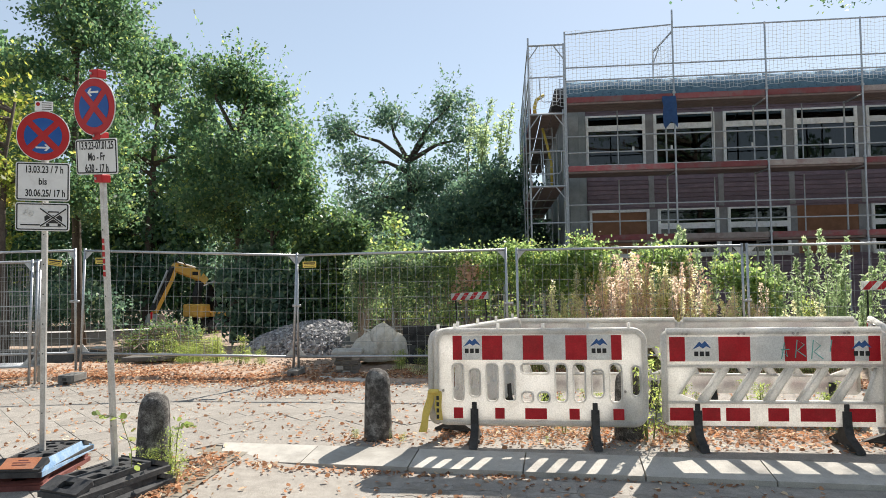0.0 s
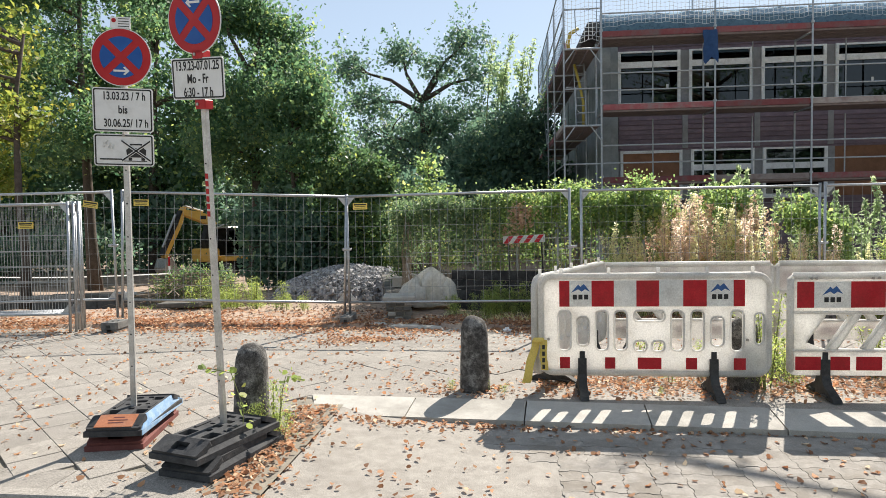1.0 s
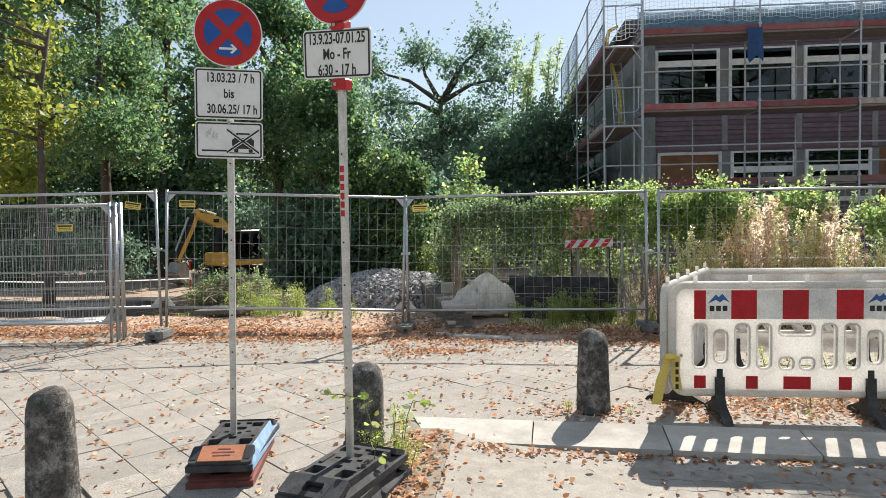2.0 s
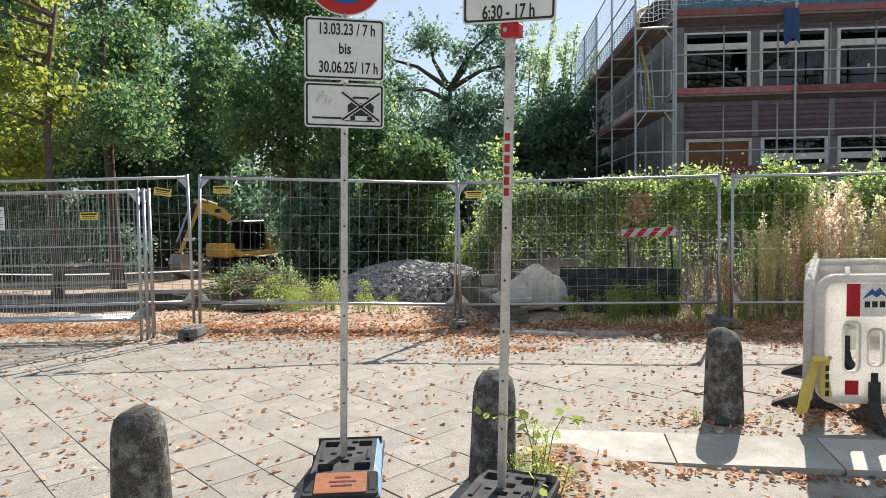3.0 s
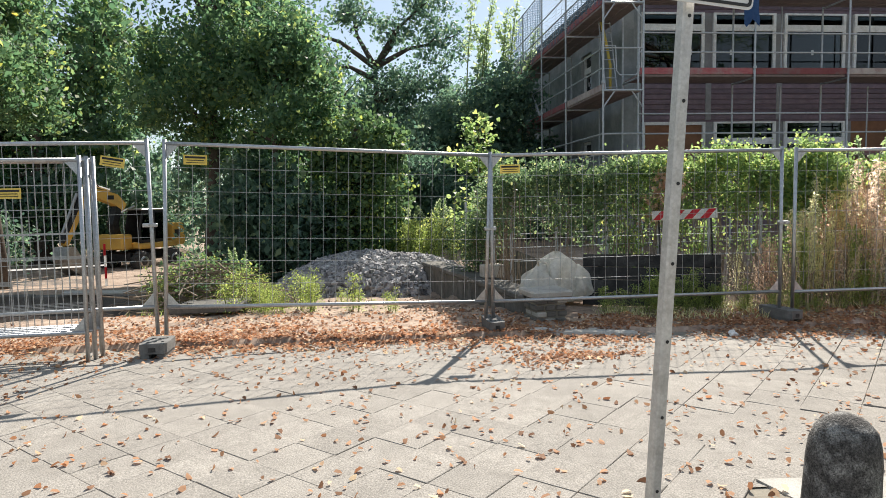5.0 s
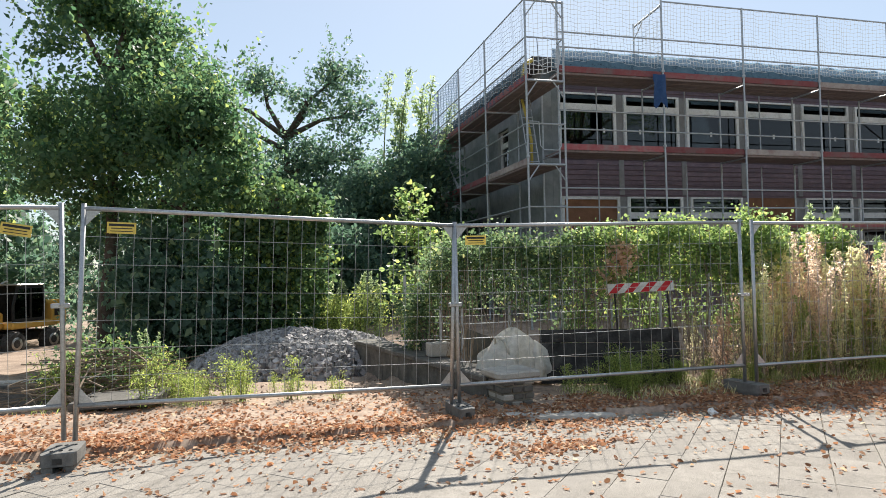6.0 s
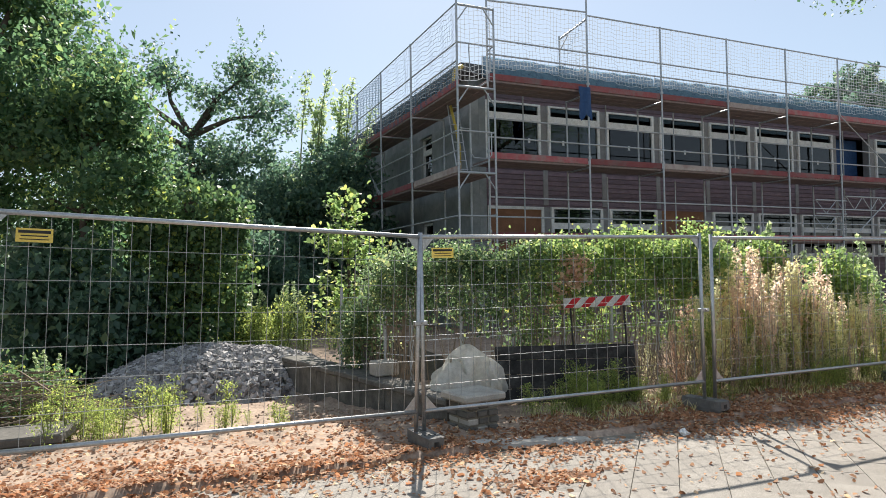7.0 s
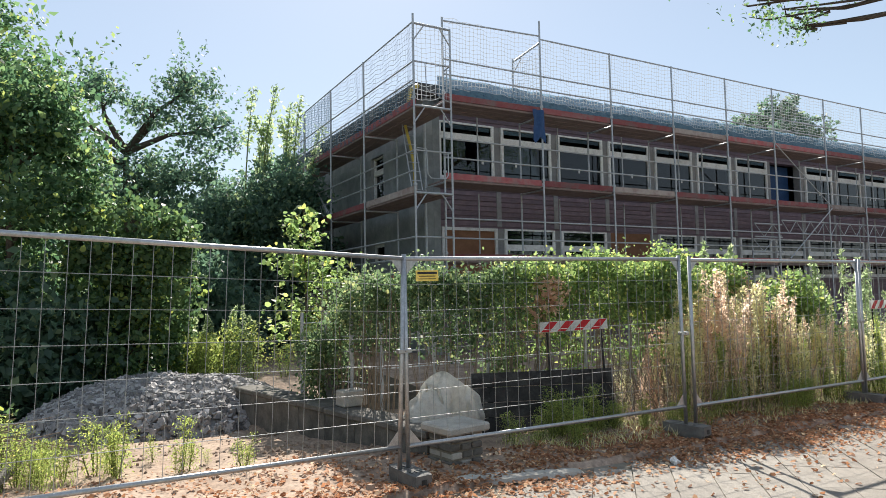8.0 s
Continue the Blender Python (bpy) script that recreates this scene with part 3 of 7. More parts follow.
def window(u, z0, z1, w, transom, boarded=False, side=False):
    """A white framed window in its opening; the frame is set back a little."""
    h = pose(SIDE_U - 0.15, u + w, 0, 0, 0, -90) if side else pose(u, V_WALL - 0.02, 0)
    f = 0.085
    holes = [[(f, z0 + f), (w - f, z0 + f), (w - f, transom - 0.08), (f, transom - 0.08)], [(f, transom + 0.1), (w - f, transom + 0.1), (w - f, z1 - 0.05), (f, z1 - 0.05)]] if transom else [[(f, z0 + f), (w - f, z0 + f), (w - f, z1 - f), (f, z1 - f)]]
    wf = part("window", Geo().plate([(0, z0), (w, z0), (w, z1), (0, z1)], holes, 0.09, h), "frame", building)
    for lp in holes:
        (a, b), (c, d) = lp[0], lp[2]
        part("pane", Geo().box(a, 0.01, b, c, 0.018, d, 0, h), "board" if boarded else "glass", wf)
    part("sill", Geo().box(-0.03, -0.14, z0 - 0.05, w + 0.03, -0.046, z0 - 0.002, 0.008, h), "frame", wf)
    if not boarded:
        s = random.Random(int(u * 77 + z0))
        for k in range(s.choice((1, 1, 2))):
            x = s.uniform(0.3, w - 0.4)
            part("sticker", Geo().box(x, 0.0, z0 + 0.5, x + 0.07, 0.008, z0 + 0.64, 0, h), "paper", wf)


for u in upper:
    window(u, Z2, Z3, WIN_W, 5.78)
for i, u in enumerate(lower):
    window(u, Z0, Z1, WIN_W, 2.62 if i else 0, i == 0)
part("boarding", Geo().box(7.05, V_WALL + 0.02, Z0, 8.85, V_WALL + 0.06, Z1), "board", building)
part("blue_sheet", Geo().box(15.55, V_WALL + 0.5, Z2, 17.4, V_WALL + 0.52, Z3), "blue", building)
for z0, z1 in ((2.3, 2.9), (4.2, 5.7)):
    window(4.3, z0, z1, 1.0, 0 if z1 < 3 else 5.2, side=True)

# ---- scaffold ----
scaffold = thing("scaffold", BASE, "galvanised tube scaffold with red toe boards and white safety netting", "scaffold")
FR = [-0.1, 3.0, 5.58, 8.18, 10.73, 13.23, 16.3, 18.8] + [18.8 + 2.57 * (i + 1) for i in range(8)]
SD = [-0.53, 2.62, 5.4, 8.15, 10.9]
DECKS = [2.18, 4.23, 6.27]
SDECKS = [1.68, 3.76, 5.85]
S_OUT, S_IN, F_IN = -1.2, -0.19, 1.05
R = 0.027
TOP, STOP = 8.32, 7.83


def pole(a, b, name="standard", r=R, n=7):
    return part(name, Geo().tube([a, b], r, n), "scaf", scaffold)


def jack(u, v):
    part("base_jack", Geo().lathe([(0.08, GZ), (0.08, GZ + 0.012), (0.03, GZ + 0.014), (0.03, GZ + 0.12)], 8, Matrix.Translation((u, v, 0))), "scaf", scaffold)


def coupler(u, v, z):
    part("coupler", Geo().lathe([(0.03, -0.035), (0.048, -0.03), (0.048, 0.03), (0.03, 0.035)], 8, Matrix.Translation((u, v, z))), "scaf", scaffold)


for i, u in enumerate(FR):
    pole((u, 0, GZ), (u, 0, TOP + (0.52 if i == 1 else 0.03)))
    pole((u, F_IN, GZ), (u, F_IN, 6.3))
    jack(u, 0)
    jack(u, F_IN)
    for z in DECKS:
        pole((u, 0, z - 0.12), (u, F_IN, z - 0.12), "transom", 0.024, 6)
        coupler(u, 0, z + 0.14)
for v in SD:
    pole((S_OUT, v, GZ), (S_OUT, v, STOP + (0.2 if v == SD[0] else 0.03)))
    jack(S_OUT, v)
    jack(S_IN, v)
    for z in SDECKS:
        coupler(S_OUT, v, z + 0.14)
pole((S_IN, SD[0], GZ), (S_IN, SD[0], STOP))
for v in SD[1:]:
    pole((S_IN, v, GZ), (S_IN, v, 5.85))
    for z in SDECKS:
        pole((S_OUT, v, z - 0.12), (S_IN, v, z - 0.12), "transom", 0.024, 6)
# light vertical posts halfway along each bay on the inner side
for a, b in zip(FR[:-1], FR[1:]):
    for z0, z1 in ((2.15, 4.15), (4.2, 6.3)):
        pole(((a + b) / 2 + 0.1, F_IN, z0 + 0.1), ((a + b) / 2 + 0.1, F_IN, z1 - 0.1), "inner_post", 0.02)
LEV = [2.7, 3.2, 4.74, 5.22, 6.88, 7.27]
SLEV = [2.17, 2.66, 4.24, 4.72, 6.42, 6.87]
for i, (a, b) in enumerate(zip(FR[:-1], FR[1:])):
    for z in LEV:
        pole((a, 0, z), (b, 0, z), "guard_rail", 0.021, 6)
    pole((a, 0, TOP if i else TOP - 0.05), (b, 0, TOP if i else TOP + 0.09), "top_rail", 0.021, 6)
for a, b in zip(SD[:-1], SD[1:]):
    for z in SLEV:
        pole((S_OUT, a, z), (S_OUT, b, z), "guard_rail", 0.021, 6)
    pole((S_OUT, a, STOP), (S_OUT, b, STOP), "top_rail", 0.021, 6)
for z in (2.66, 4.72, 6.87):
    pole((S_OUT, SD[0], z), (S_IN, SD[0], z), "end_rail", 0.021, 6)
    pole((S_IN, SD[0], z + 0.03), (FR[0], 0, z + 0.06), "tie_rail", 0.021, 6)
# end frames: the cross bar, its two knee braces and the looped guard
for z in (SDECKS[1] - 0.05, SDECKS[2] - 0.05, STOP - 0.03):
    pole((S_OUT, SD[0], z), (S_IN, SD[0], z), "cross_bar", 0.03)
    for s, u in ((1, S_OUT), (-1, S_IN)):
        pole((u, SD[0], z - 0.42), (u + s * 0.3, SD[0], z), "knee_brace", 0.018, 6)
for z in (4.02, 6.1):
    y = SD[0] - 0.02
    g = Geo().tube([(S_OUT + 0.05, y, z + 0.75), (S_OUT + 0.3, y, z + 0.75), (S_OUT + 0.33, y, z + 0.15), (S_OUT + 0.41, y, z + 0.05), (S_IN - 0.2, y, z + 0.05), (S_IN - 0.12, y, z + 0.15), (S_IN - 0.12, y, z + 0.7)], 0.014, 6)
    part("end_guard", g, "scaf", scaffold)
for i, (a, b) in enumerate(zip(FR[:-1], FR[1:])):
    for j, z in enumerate(DECKS):
        for k in range(3):
            v = 0.06 + 0.32 * k
            part("deck", Geo().box(a + 0.03, v, z - 0.09, b - 0.03, v + 0.29, z - 0.03, 0.008), "deck", scaffold)
        part("toe_board", Geo().box(a + 0.02, 0.03, z - 0.03, b - 0.02, 0.06, z + 0.13, 0.004), "toegrey" if (i * 5 + j * 3) % 4 == 1 else "toe", scaffold)
for i, (a, b) in enumerate(zip(SD[:-1], SD[1:])):
    for j, z in enumerate(SDECKS):
        for k in range(3):
            u = S_OUT + 0.05 + 0.31 * k
            part("deck", Geo().box(u, a + 0.03, z - 0.09, u + 0.28, b - 0.03, z - 0.03, 0.008), "deck", scaffold)
        part("toe_board", Geo().box(S_OUT + 0.03, a + 0.02, z - 0.03, S_OUT + 0.06, b - 0.02, z + 0.13, 0.004), "toegrey" if (i, j) == (0, 1) else "toe", scaffold)
# diagonal braces and the lattice girder over the entrance
pole((13.23, -0.03, 6.36), (16.45, -0.03, 4.25), "diagonal_brace", 0.02, 6)
pole((13.75, -0.03, 2.3), (16.45, -0.03, 4.2), "diagonal_brace", 0.02, 6)
pole((S_OUT - 0.03, 8.1, 5.8), (S_OUT - 0.03, 5.45, 3.85), "diagonal_brace", 0.02, 6)
pole((S_OUT - 0.03, 7.6, 5.6), (S_OUT - 0.03, 5.6, 3.85), "diagonal_brace", 0.02, 6)
for u0, u1, z in ((12.0, 13.5, 3.5), (13.5, 24.0, 3.66), (11.9, 13.5, 2.97)):
    pole((u0, 0.06, z), (u1, 0.06, z), "girder_chord", 0.024, 6)
    pole((u0, 0.06, z - 0.45), (u1, 0.06, z - 0.45), "girder_chord", 0.024, 6)
    k = int((u1 - u0) / 0.42)
    pts = [(u0 + (u1 - u0) * i / k, 0.06, z - (0.45 if i % 2 else 0)) for i in range(k + 1)]
    for p, q in zip(pts[:-1], pts[1:]):
        pole(p, q, "girder_web", 0.014, 5)
# the bracket that stands out past the second standard at the top
pole((2.6, 0.75, 6.3), (2.6, 0.75, 7.95), "bracket_post", 0.024, 6)
pole((2.6, 0.75, 7.85), (3.0, 0.0, TOP - 0.1), "bracket_arm", 0.03, 6)
pole((2.6, 0.75, 7.5), (2.72, 0.5, 7.9), "bracket_brace", 0.016, 5)


def net(p, q, z0, z1, sag, seed, cell=0.11, w=0.006):
    """A knotted net between two poles: sagging strands both ways."""
    p, q = Vector(p), Vector(q)
    d = q - p
    out = Vector((d.y, -d.x, 0)).normalized()
    nx, nz = max(2, int(d.length / cell)), max(2, int((z1 - z0) / cell))
    s = random.Random(seed)
    ph = s.uniform(0, 6)

    def at(i, j):
        a, b = i / nx, j / nz
        belly = sag * math.sin(math.pi * a) * math.sin(math.pi * (0.15 + 0.8 * (1 - b)))
        drop = 0.05 * math.sin(math.pi * a * 2 + ph) * (1 - b) + 0.02 * math.sin(i * 1.7 + j + ph)
        return p + d * a + out * (belly + 0.03 * math.sin(i * 0.9 + ph)) + Vector((0, 0, z0 + (z1 - z0) * b + drop))
    g = Geo()
    e = d.normalized() * w
    for i in range(nx + 1):
        g.add([at(i, j) + e * sgn for j in range(nz + 1) for sgn in (-1, 1)], [(2 * j, 2 * j + 1, 2 * j + 3, 2 * j + 2) for j in range(nz)])
    zz = Vector((0, 0, w))
    for j in range(nz + 1):
        g.add([at(i, j) + zz * sgn for i in range(nx + 1) for sgn in (-1, 1)], [(2 * i, 2 * i + 1, 2 * i + 3, 2 * i + 2) for i in range(nx)])
    return g


for i, (a, b) in enumerate(zip(FR[:-1], FR[1:])):
    part("safety_net", net((a, 0.03, 0), (b, 0.03, 0), 6.55, TOP + (0.0 if i else 0.06), -0.12, i), "net", scaffold)
for i, (a, b) in enumerate(zip(SD[:-1], SD[1:])):
    part("safety_net", net((S_OUT + 0.03, a, 0), (S_OUT + 0.03, b, 0), 6.05, STOP, 0.12, 30 + i), "net", scaffold)
part("safety_net", net((S_OUT, SD[0] + 0.02, 0), (S_IN, SD[0] + 0.02, 0), 6.0, STOP - 0.03, 0.06, 50), "net", scaffold)
part("safety_net", net((3.0, 0.03, 0), (2.6, 0.75, 0), 6.6, 7.9, 0.05, 51), "net", scaffold)
# fine blue netting gathered along the roof edge
for i, (a, b) in enumerate(zip(FR[:-1], FR[1:])):
    k = 14
    vs, fs = [], []
    s = random.Random(i)
    for j in range(k + 1):
        u = a + (b - a) * j / k
        h = 6.93 + 0.012 * math.sin(j * 1.3 + i) + s.uniform(-0.01, 0.01)
        vs += [(u, 0.16 + 0.02 * math.sin(j * 2.1), 6.42), (u, 0.22 + s.uniform(-0.03, 0.03), 6.7), (u, 0.32 + s.uniform(-0.03, 0.03), h), (u, 0.36 + s.uniform(-0.03, 0.03), 6.4)]
    for j in range(k):
        for r in range(3):
            fs.append((4 * j + r, 4 * j + 4 + r, 4 * j + 5 + r, 4 * j + 1 + r))
    part("gathered_net", Geo().add(vs, fs), "bluenet", scaffold, smooth=True)
for i, (a, b) in enumerate(zip(SD[:-1], SD[1:])):
    part("side_net", net((S_OUT + 0.02, a, 0), (S_OUT + 0.02, b, 0), 5.85, 6.45 if i < 2 else STOP - 0.03, 0.04, 70 + i, 0.05, 0.008), "bluenet", scaffold)
s = random.Random(3)
vs, fs = [], []
for j in range(7):
    for i in range(6):
        vs.append((2.66 + 0.08 * i + s.uniform(-0.02, 0.02), -0.05 - 0.03 * math.sin(i * 1.9 + j * 0.7), 6.3 - 0.14 * j * (1 + 0.12 * math.sin(i * 1.5))))
fs = [(j * 6 + i, j * 6 + i + 1, j * 6 + i + 7, j * 6 + i + 6) for j in range(6) for i in range(5)]
part("blue_rag", Geo().add(vs, fs), "blue", scaffold, smooth=True)
g = Geo().tube([(-1.0, 0.1, 5.9), (-1.02, 0.1, 6.15), (-0.95, 0.15, 6.4), (-0.72, 0.2, 6.55)], 0.055, 8)
part("yellow_chute", g, "yellowhose", scaffold, smooth=True)
g = Geo().tube([(-0.75, 0.9, 5.7), (-0.6, 0.9, 5.1), (-0.5, 0.9, 4.6), (-0.5, 0.9, 3.75)], 0.04, 8)
part("yellow_hose", g, "yellowhose", scaffold, smooth=True)
ladder = Geo()
for u in (-0.75, -0.45):
    ladder.tube([(u, 0.5, 3.76), (u, 1.1, 5.8)], 0.016, 6)
for k in range(8):
    ladder.tube([(-0.75, 0.5 + 0.075 * k, 3.95 + 0.25 * k), (-0.45, 0.5 + 0.075 * k, 3.95 + 0.25 * k)], 0.012, 5)
part("ladder", ladder, "scaf", scaffold)
# the roof's site washing-up tub on the side deck
tub = thing("mortar_tub", BASE @ pose(-0.8, 3.3, 3.73), "white plastic mortar tub on the scaffold deck", "tub")
part("shell", Geo().lathe([(0.2, 0), (0.26, 0.2), (0.27, 0.2), (0.27, 0.22), (0.24, 0.22), (0.18, 0.03)], 16), "plastic", tub, smooth=True)

# ---- mobile fence ----
P_LEN, P_H, P_LOW = 3.48, 2.0, 0.29


def fence_panel(label):
    """A welded mesh panel standing from x 0 to P_LEN, with its posts' feet at z 0."""
    th = thing("mesh_fence", Matrix(), label, "fence", "mobile fence panels")
    for x in (0.0, P_LEN):
        part("post", Geo().tube([(x, 0, 0.0), (x, 0, P_H + 0.02)], 0.021, 8), "galv", th, smooth=True)
    for z in (P_H - 0.02, P_LOW):
        part("rail", Geo().tube([(0, 0, z), (P_LEN, 0, z)], 0.02, 8), "galv", th, smooth=True)
    vert = Geo().tube([(0, 0, P_LOW), (0, 0, P_H - 0.02)], 0.0024, 4, False).mesh("vertical_wire")
    vert.materials.append(M["wire"])
    n = 26
    for i in range(1, n):
        w = part("vertical_wire", vert, None, th)
        w.location.x = P_LEN * i / n
    hor = Geo().tube([(0, 0, 0), (P_LEN, 0, 0)], 0.0028, 4, False).mesh("horizontal_wire")
    hor.materials.append(M["wire"])
    for i in range(1, 7):
        w = part("horizontal_wire", hor, None, th)
        w.location.z, w.location.y = P_LOW + (P_H - 0.02 - P_LOW) * i / 7, 0.004
    for x, sx in ((0.02, 1), (P_LEN - 0.02, -1)):
        part("gusset", Geo().plate([(x, P_H - 0.03), (x + sx * 0.12, P_H - 0.03), (x, P_H - 0.17)], (), 0.003), "galv", th)
        part("gusset", Geo().plate([(x, P_LOW + 0.01), (x + sx * 0.12, P_LOW + 0.01), (x, P_LOW + 0.15)], (), 0.003), "galv", th)
    return th


def name_plate(parent, x, z, rot=0):
    """A yellow owner's plate with unreadable print."""
    m = pose(x, -0.02, z, 0, rot, 0)
    p = part("owner_plate", Geo().box(-0.115, -0.002, -0.05, 0.115, 0.002, 0.05, 0, m), "yellow", parent, "yellow printed plate")
    part("print_bar", Geo().box(-0.1, -0.004, 0.015, 0.1, -0.0025, 0.036, 0, m), "ink", p)
    part("print_bar", Geo().box(-0.085, -0.004, -0.008, 0.085, -0.0025, 0.0, 0, m), "ink", p)
    part("print_bar", Geo().box(-0.09, -0.004, -0.032, 0.09, -0.0025, -0.026, 0, m), "ink", p)


def span(a, b, za, zb=None):
    """The pose of a panel from foot a to foot b."""
    dx, dy = b[0] - a[0], b[1] - a[1]
    zb = za if zb is None else zb
    return pose(a[0], a[1], za, 0, -math.degrees(math.atan2(zb - za, math.hypot(dx, dy))), math.degrees(math.atan2(dy, dx)))


F0, F1, F2, F3, F4, F5 = (-10.86, 9.66), (-7.27, 10.06), (-3.79, 10.63), (-0.26, 10.63), (3.41, 10.75), (6.92, 11.05)
F1_END = (-7.4, 10.067)
base_panel = fence_panel("galvanised mobile mesh fence panel in a concrete foot")
panels = [base_panel]
GAP = 0.045
ends = [(F0, F1_END), (F1, F2), (F2, F3), (F3, F4), (F4, F5)]
lift = [(0.11, 0.13), (0.125, -0.01), (-0.01, 0.01), (0.0, 0.0), (0.0, 0.0)]
for i, ((a, b), (za, zb)) in enumerate(zip(ends, lift)):
    d = Vector((b[0] - a[0], b[1] - a[1])).normalized()
    gap = 0.16 if i == 3 else (0.0 if i == 1 else GAP)
    start = (a[0] + d.x * gap, a[1] + d.y * gap)
    m = span(start, b, za, zb)
    p = base_panel if i == 0 else copy_thing(base_panel, m)
    if i == 0:
        p.matrix_world = m
    else:
        panels.append(p)
plates = [(P_LEN - 0.33, 1.79, 10), (0.3, 1.82, 0), (0.22, 1.82, 0), None, None]
for p, q in zip(panels, plates):
    if q:
        name_plate(p, *q)
for i, (px, py, pz) in enumerate(((*F1_END, 0.14), (*F2, 0.0), (*F3, 0.0), (*F4, 0.0))):
    clamp = thing("post_clamp", pose(px, py, pz + 1.13, 0, 0, 8), "galvanised two-part clamp joining two fence posts", "clamp", "fence clamps")
    part("strap", Geo().box(-0.05, -0.03, -0.02, 0.09, 0.03, 0.02, 0.006), "galv", clamp)
    part("bolt", Geo().tube([(0.02, -0.05, 0), (0.02, 0.05, 0)], 0.008, 6), "steel", clamp)


def foot_block():
    """A concrete fence foot with its rows of post holes and hand grips."""
    th = thing("ballast_block", Matrix(), "grey concrete mobile fence foot on the pavement", "ballast block", "fence ballast blocks")
    holes = [ring(k, s * 0.07, 0.024, 8) for k in (-0.1, 0.0, 0.1) for s in (-1, 1)]
    outer = [(-0.19, -0.13), (-0.16, -0.165), (0.16, -0.165), (0.19, -0.13), (0.19, 0.13), (0.16, 0.165), (-0.16, 0.165), (-0.19, 0.13)]
    mm = Matrix.Translation((0, 0, 0.105)) @ Matrix.Rotation(radians(-90), 4, "X")
    g = Geo().plate(outer, holes, 0.1, mm)
    g.box(-0.17, -0.15, 0, -0.05, 0.15, 0.054, 0.006).box(0.05, -0.15, 0, 0.17, 0.15, 0.054, 0.006).box(-0.05, -0.05, 0.0, 0.05, 0.15, 0.054)
    part("body", g, "block", th)
    part("grip", Geo().box(-0.05, -0.17, 0.075, 0.05, -0.166, 0.12), "rubber", th)
    return th


foot = foot_block()
SLIM = Matrix.Diagonal((0.7, 1.25, 1, 1))
foot.matrix_world = pose(F1[0] - 0.05, F1[1] - 0.12, pave(F1[1]) - 0.002, 0, 0, 4) @ SLIM
for px, py, r in ((F2[0] + 0.03, F2[1] - 0.06, 4), (F3[0] + 0.02, F3[1] + 0.02, 12), (F4[0], F4[1], 5), (F0[0], F0[1], 0)):
    copy_thing(foot, pose(px, py, site(px, py + 0.2) - 0.02 if px > -3 else pave(py), 0, 0, r) @ SLIM)

# stored panels leaning together in front of the fence
for i in range(5):
    p = copy_thing(panels[3], pose(-11.36 + 0.05 * (i % 3) - 0.02 * i, 9.28 + 0.075 * i, pave(9.4) + 0.0, -2.5 + 0.5 * i, 0, 7.0 + 0.4 * i))
    p["label"] = "spare mesh fence panel stored upright against the fence"
    p["group"] = "stored fence panels"
    if i == 0:
        name_plate(p, 2.85, 1.66, 0)
sheet = thing("notice_sheet", pose(-9.62, 9.4, 1.6, 0, 0, 7), "white paper notice tied to the fence mesh", "notice")
part("paper", Geo().box(-0.11, -0.002, -0.15, 0.11, 0.002, 0.15), "paper", sheet)
for k in range(8):
    part("print_bar", Geo().box(-0.09, -0.005, 0.1 - 0.03 * k, 0.09 - 0.02 * (k % 3), -0.003, 0.108 - 0.03 * k), "ink", sheet)


# ---- barriers ----
def feet(th, xs_, label="black rubber foot"):
    for x in xs_:
        prof = [(-0.27, 0), (-0.14, 0.0), (-0.1, 0.02), (0.1, 0.02), (0.14, 0), (0.27, 0), (0.25, 0.025), (0.08, 0.1), (0.045, 0.17), (0.04, 0.3), (-0.04, 0.3), (-0.045, 0.17), (-0.08, 0.1), (-0.25, 0.025)]
        ft = part("foot", Geo().plate(prof, (), 0.075, pose(x, 0, 0, 0, 0, 90)), "rubber", th, label)
        for s in (-1, 1):
            part("rib", Geo().box(x - 0.055, s * 0.12 - 0.05, 0.02, x + 0.055, s * 0.12 + 0.05, 0.04, 0.006), "rubber", ft)
        part("socket", Geo().box(x - 0.024, -0.036, 0.16, x + 0.024, -0.026, 0.36, 0.004), "rubber", ft)


def logo_mark(parent, x, z, y):
    """The maker's mark as plain shapes: two peaks and a bar."""
    a = part("maker_mark", Geo().plate([(x - 0.085, z - 0.01), (x - 0.02, z + 0.06), (x + 0.0, z + 0.04), (x + 0.03, z + 0.065), (x + 0.085, z), (x + 0.04, z + 0.02), (x + 0.01, z), (x - 0.02, z + 0.02)], (), 0.002, pose(0, y, 0)), "logo", parent)
    for k in (-1, 0, 1):
        part("mark_bar", Geo().box(x + 0.05 * k - 0.018, y - 0.001, z - 0.065, x + 0.05 * k + 0.018, y + 0.001, z - 0.025), "ink", a)


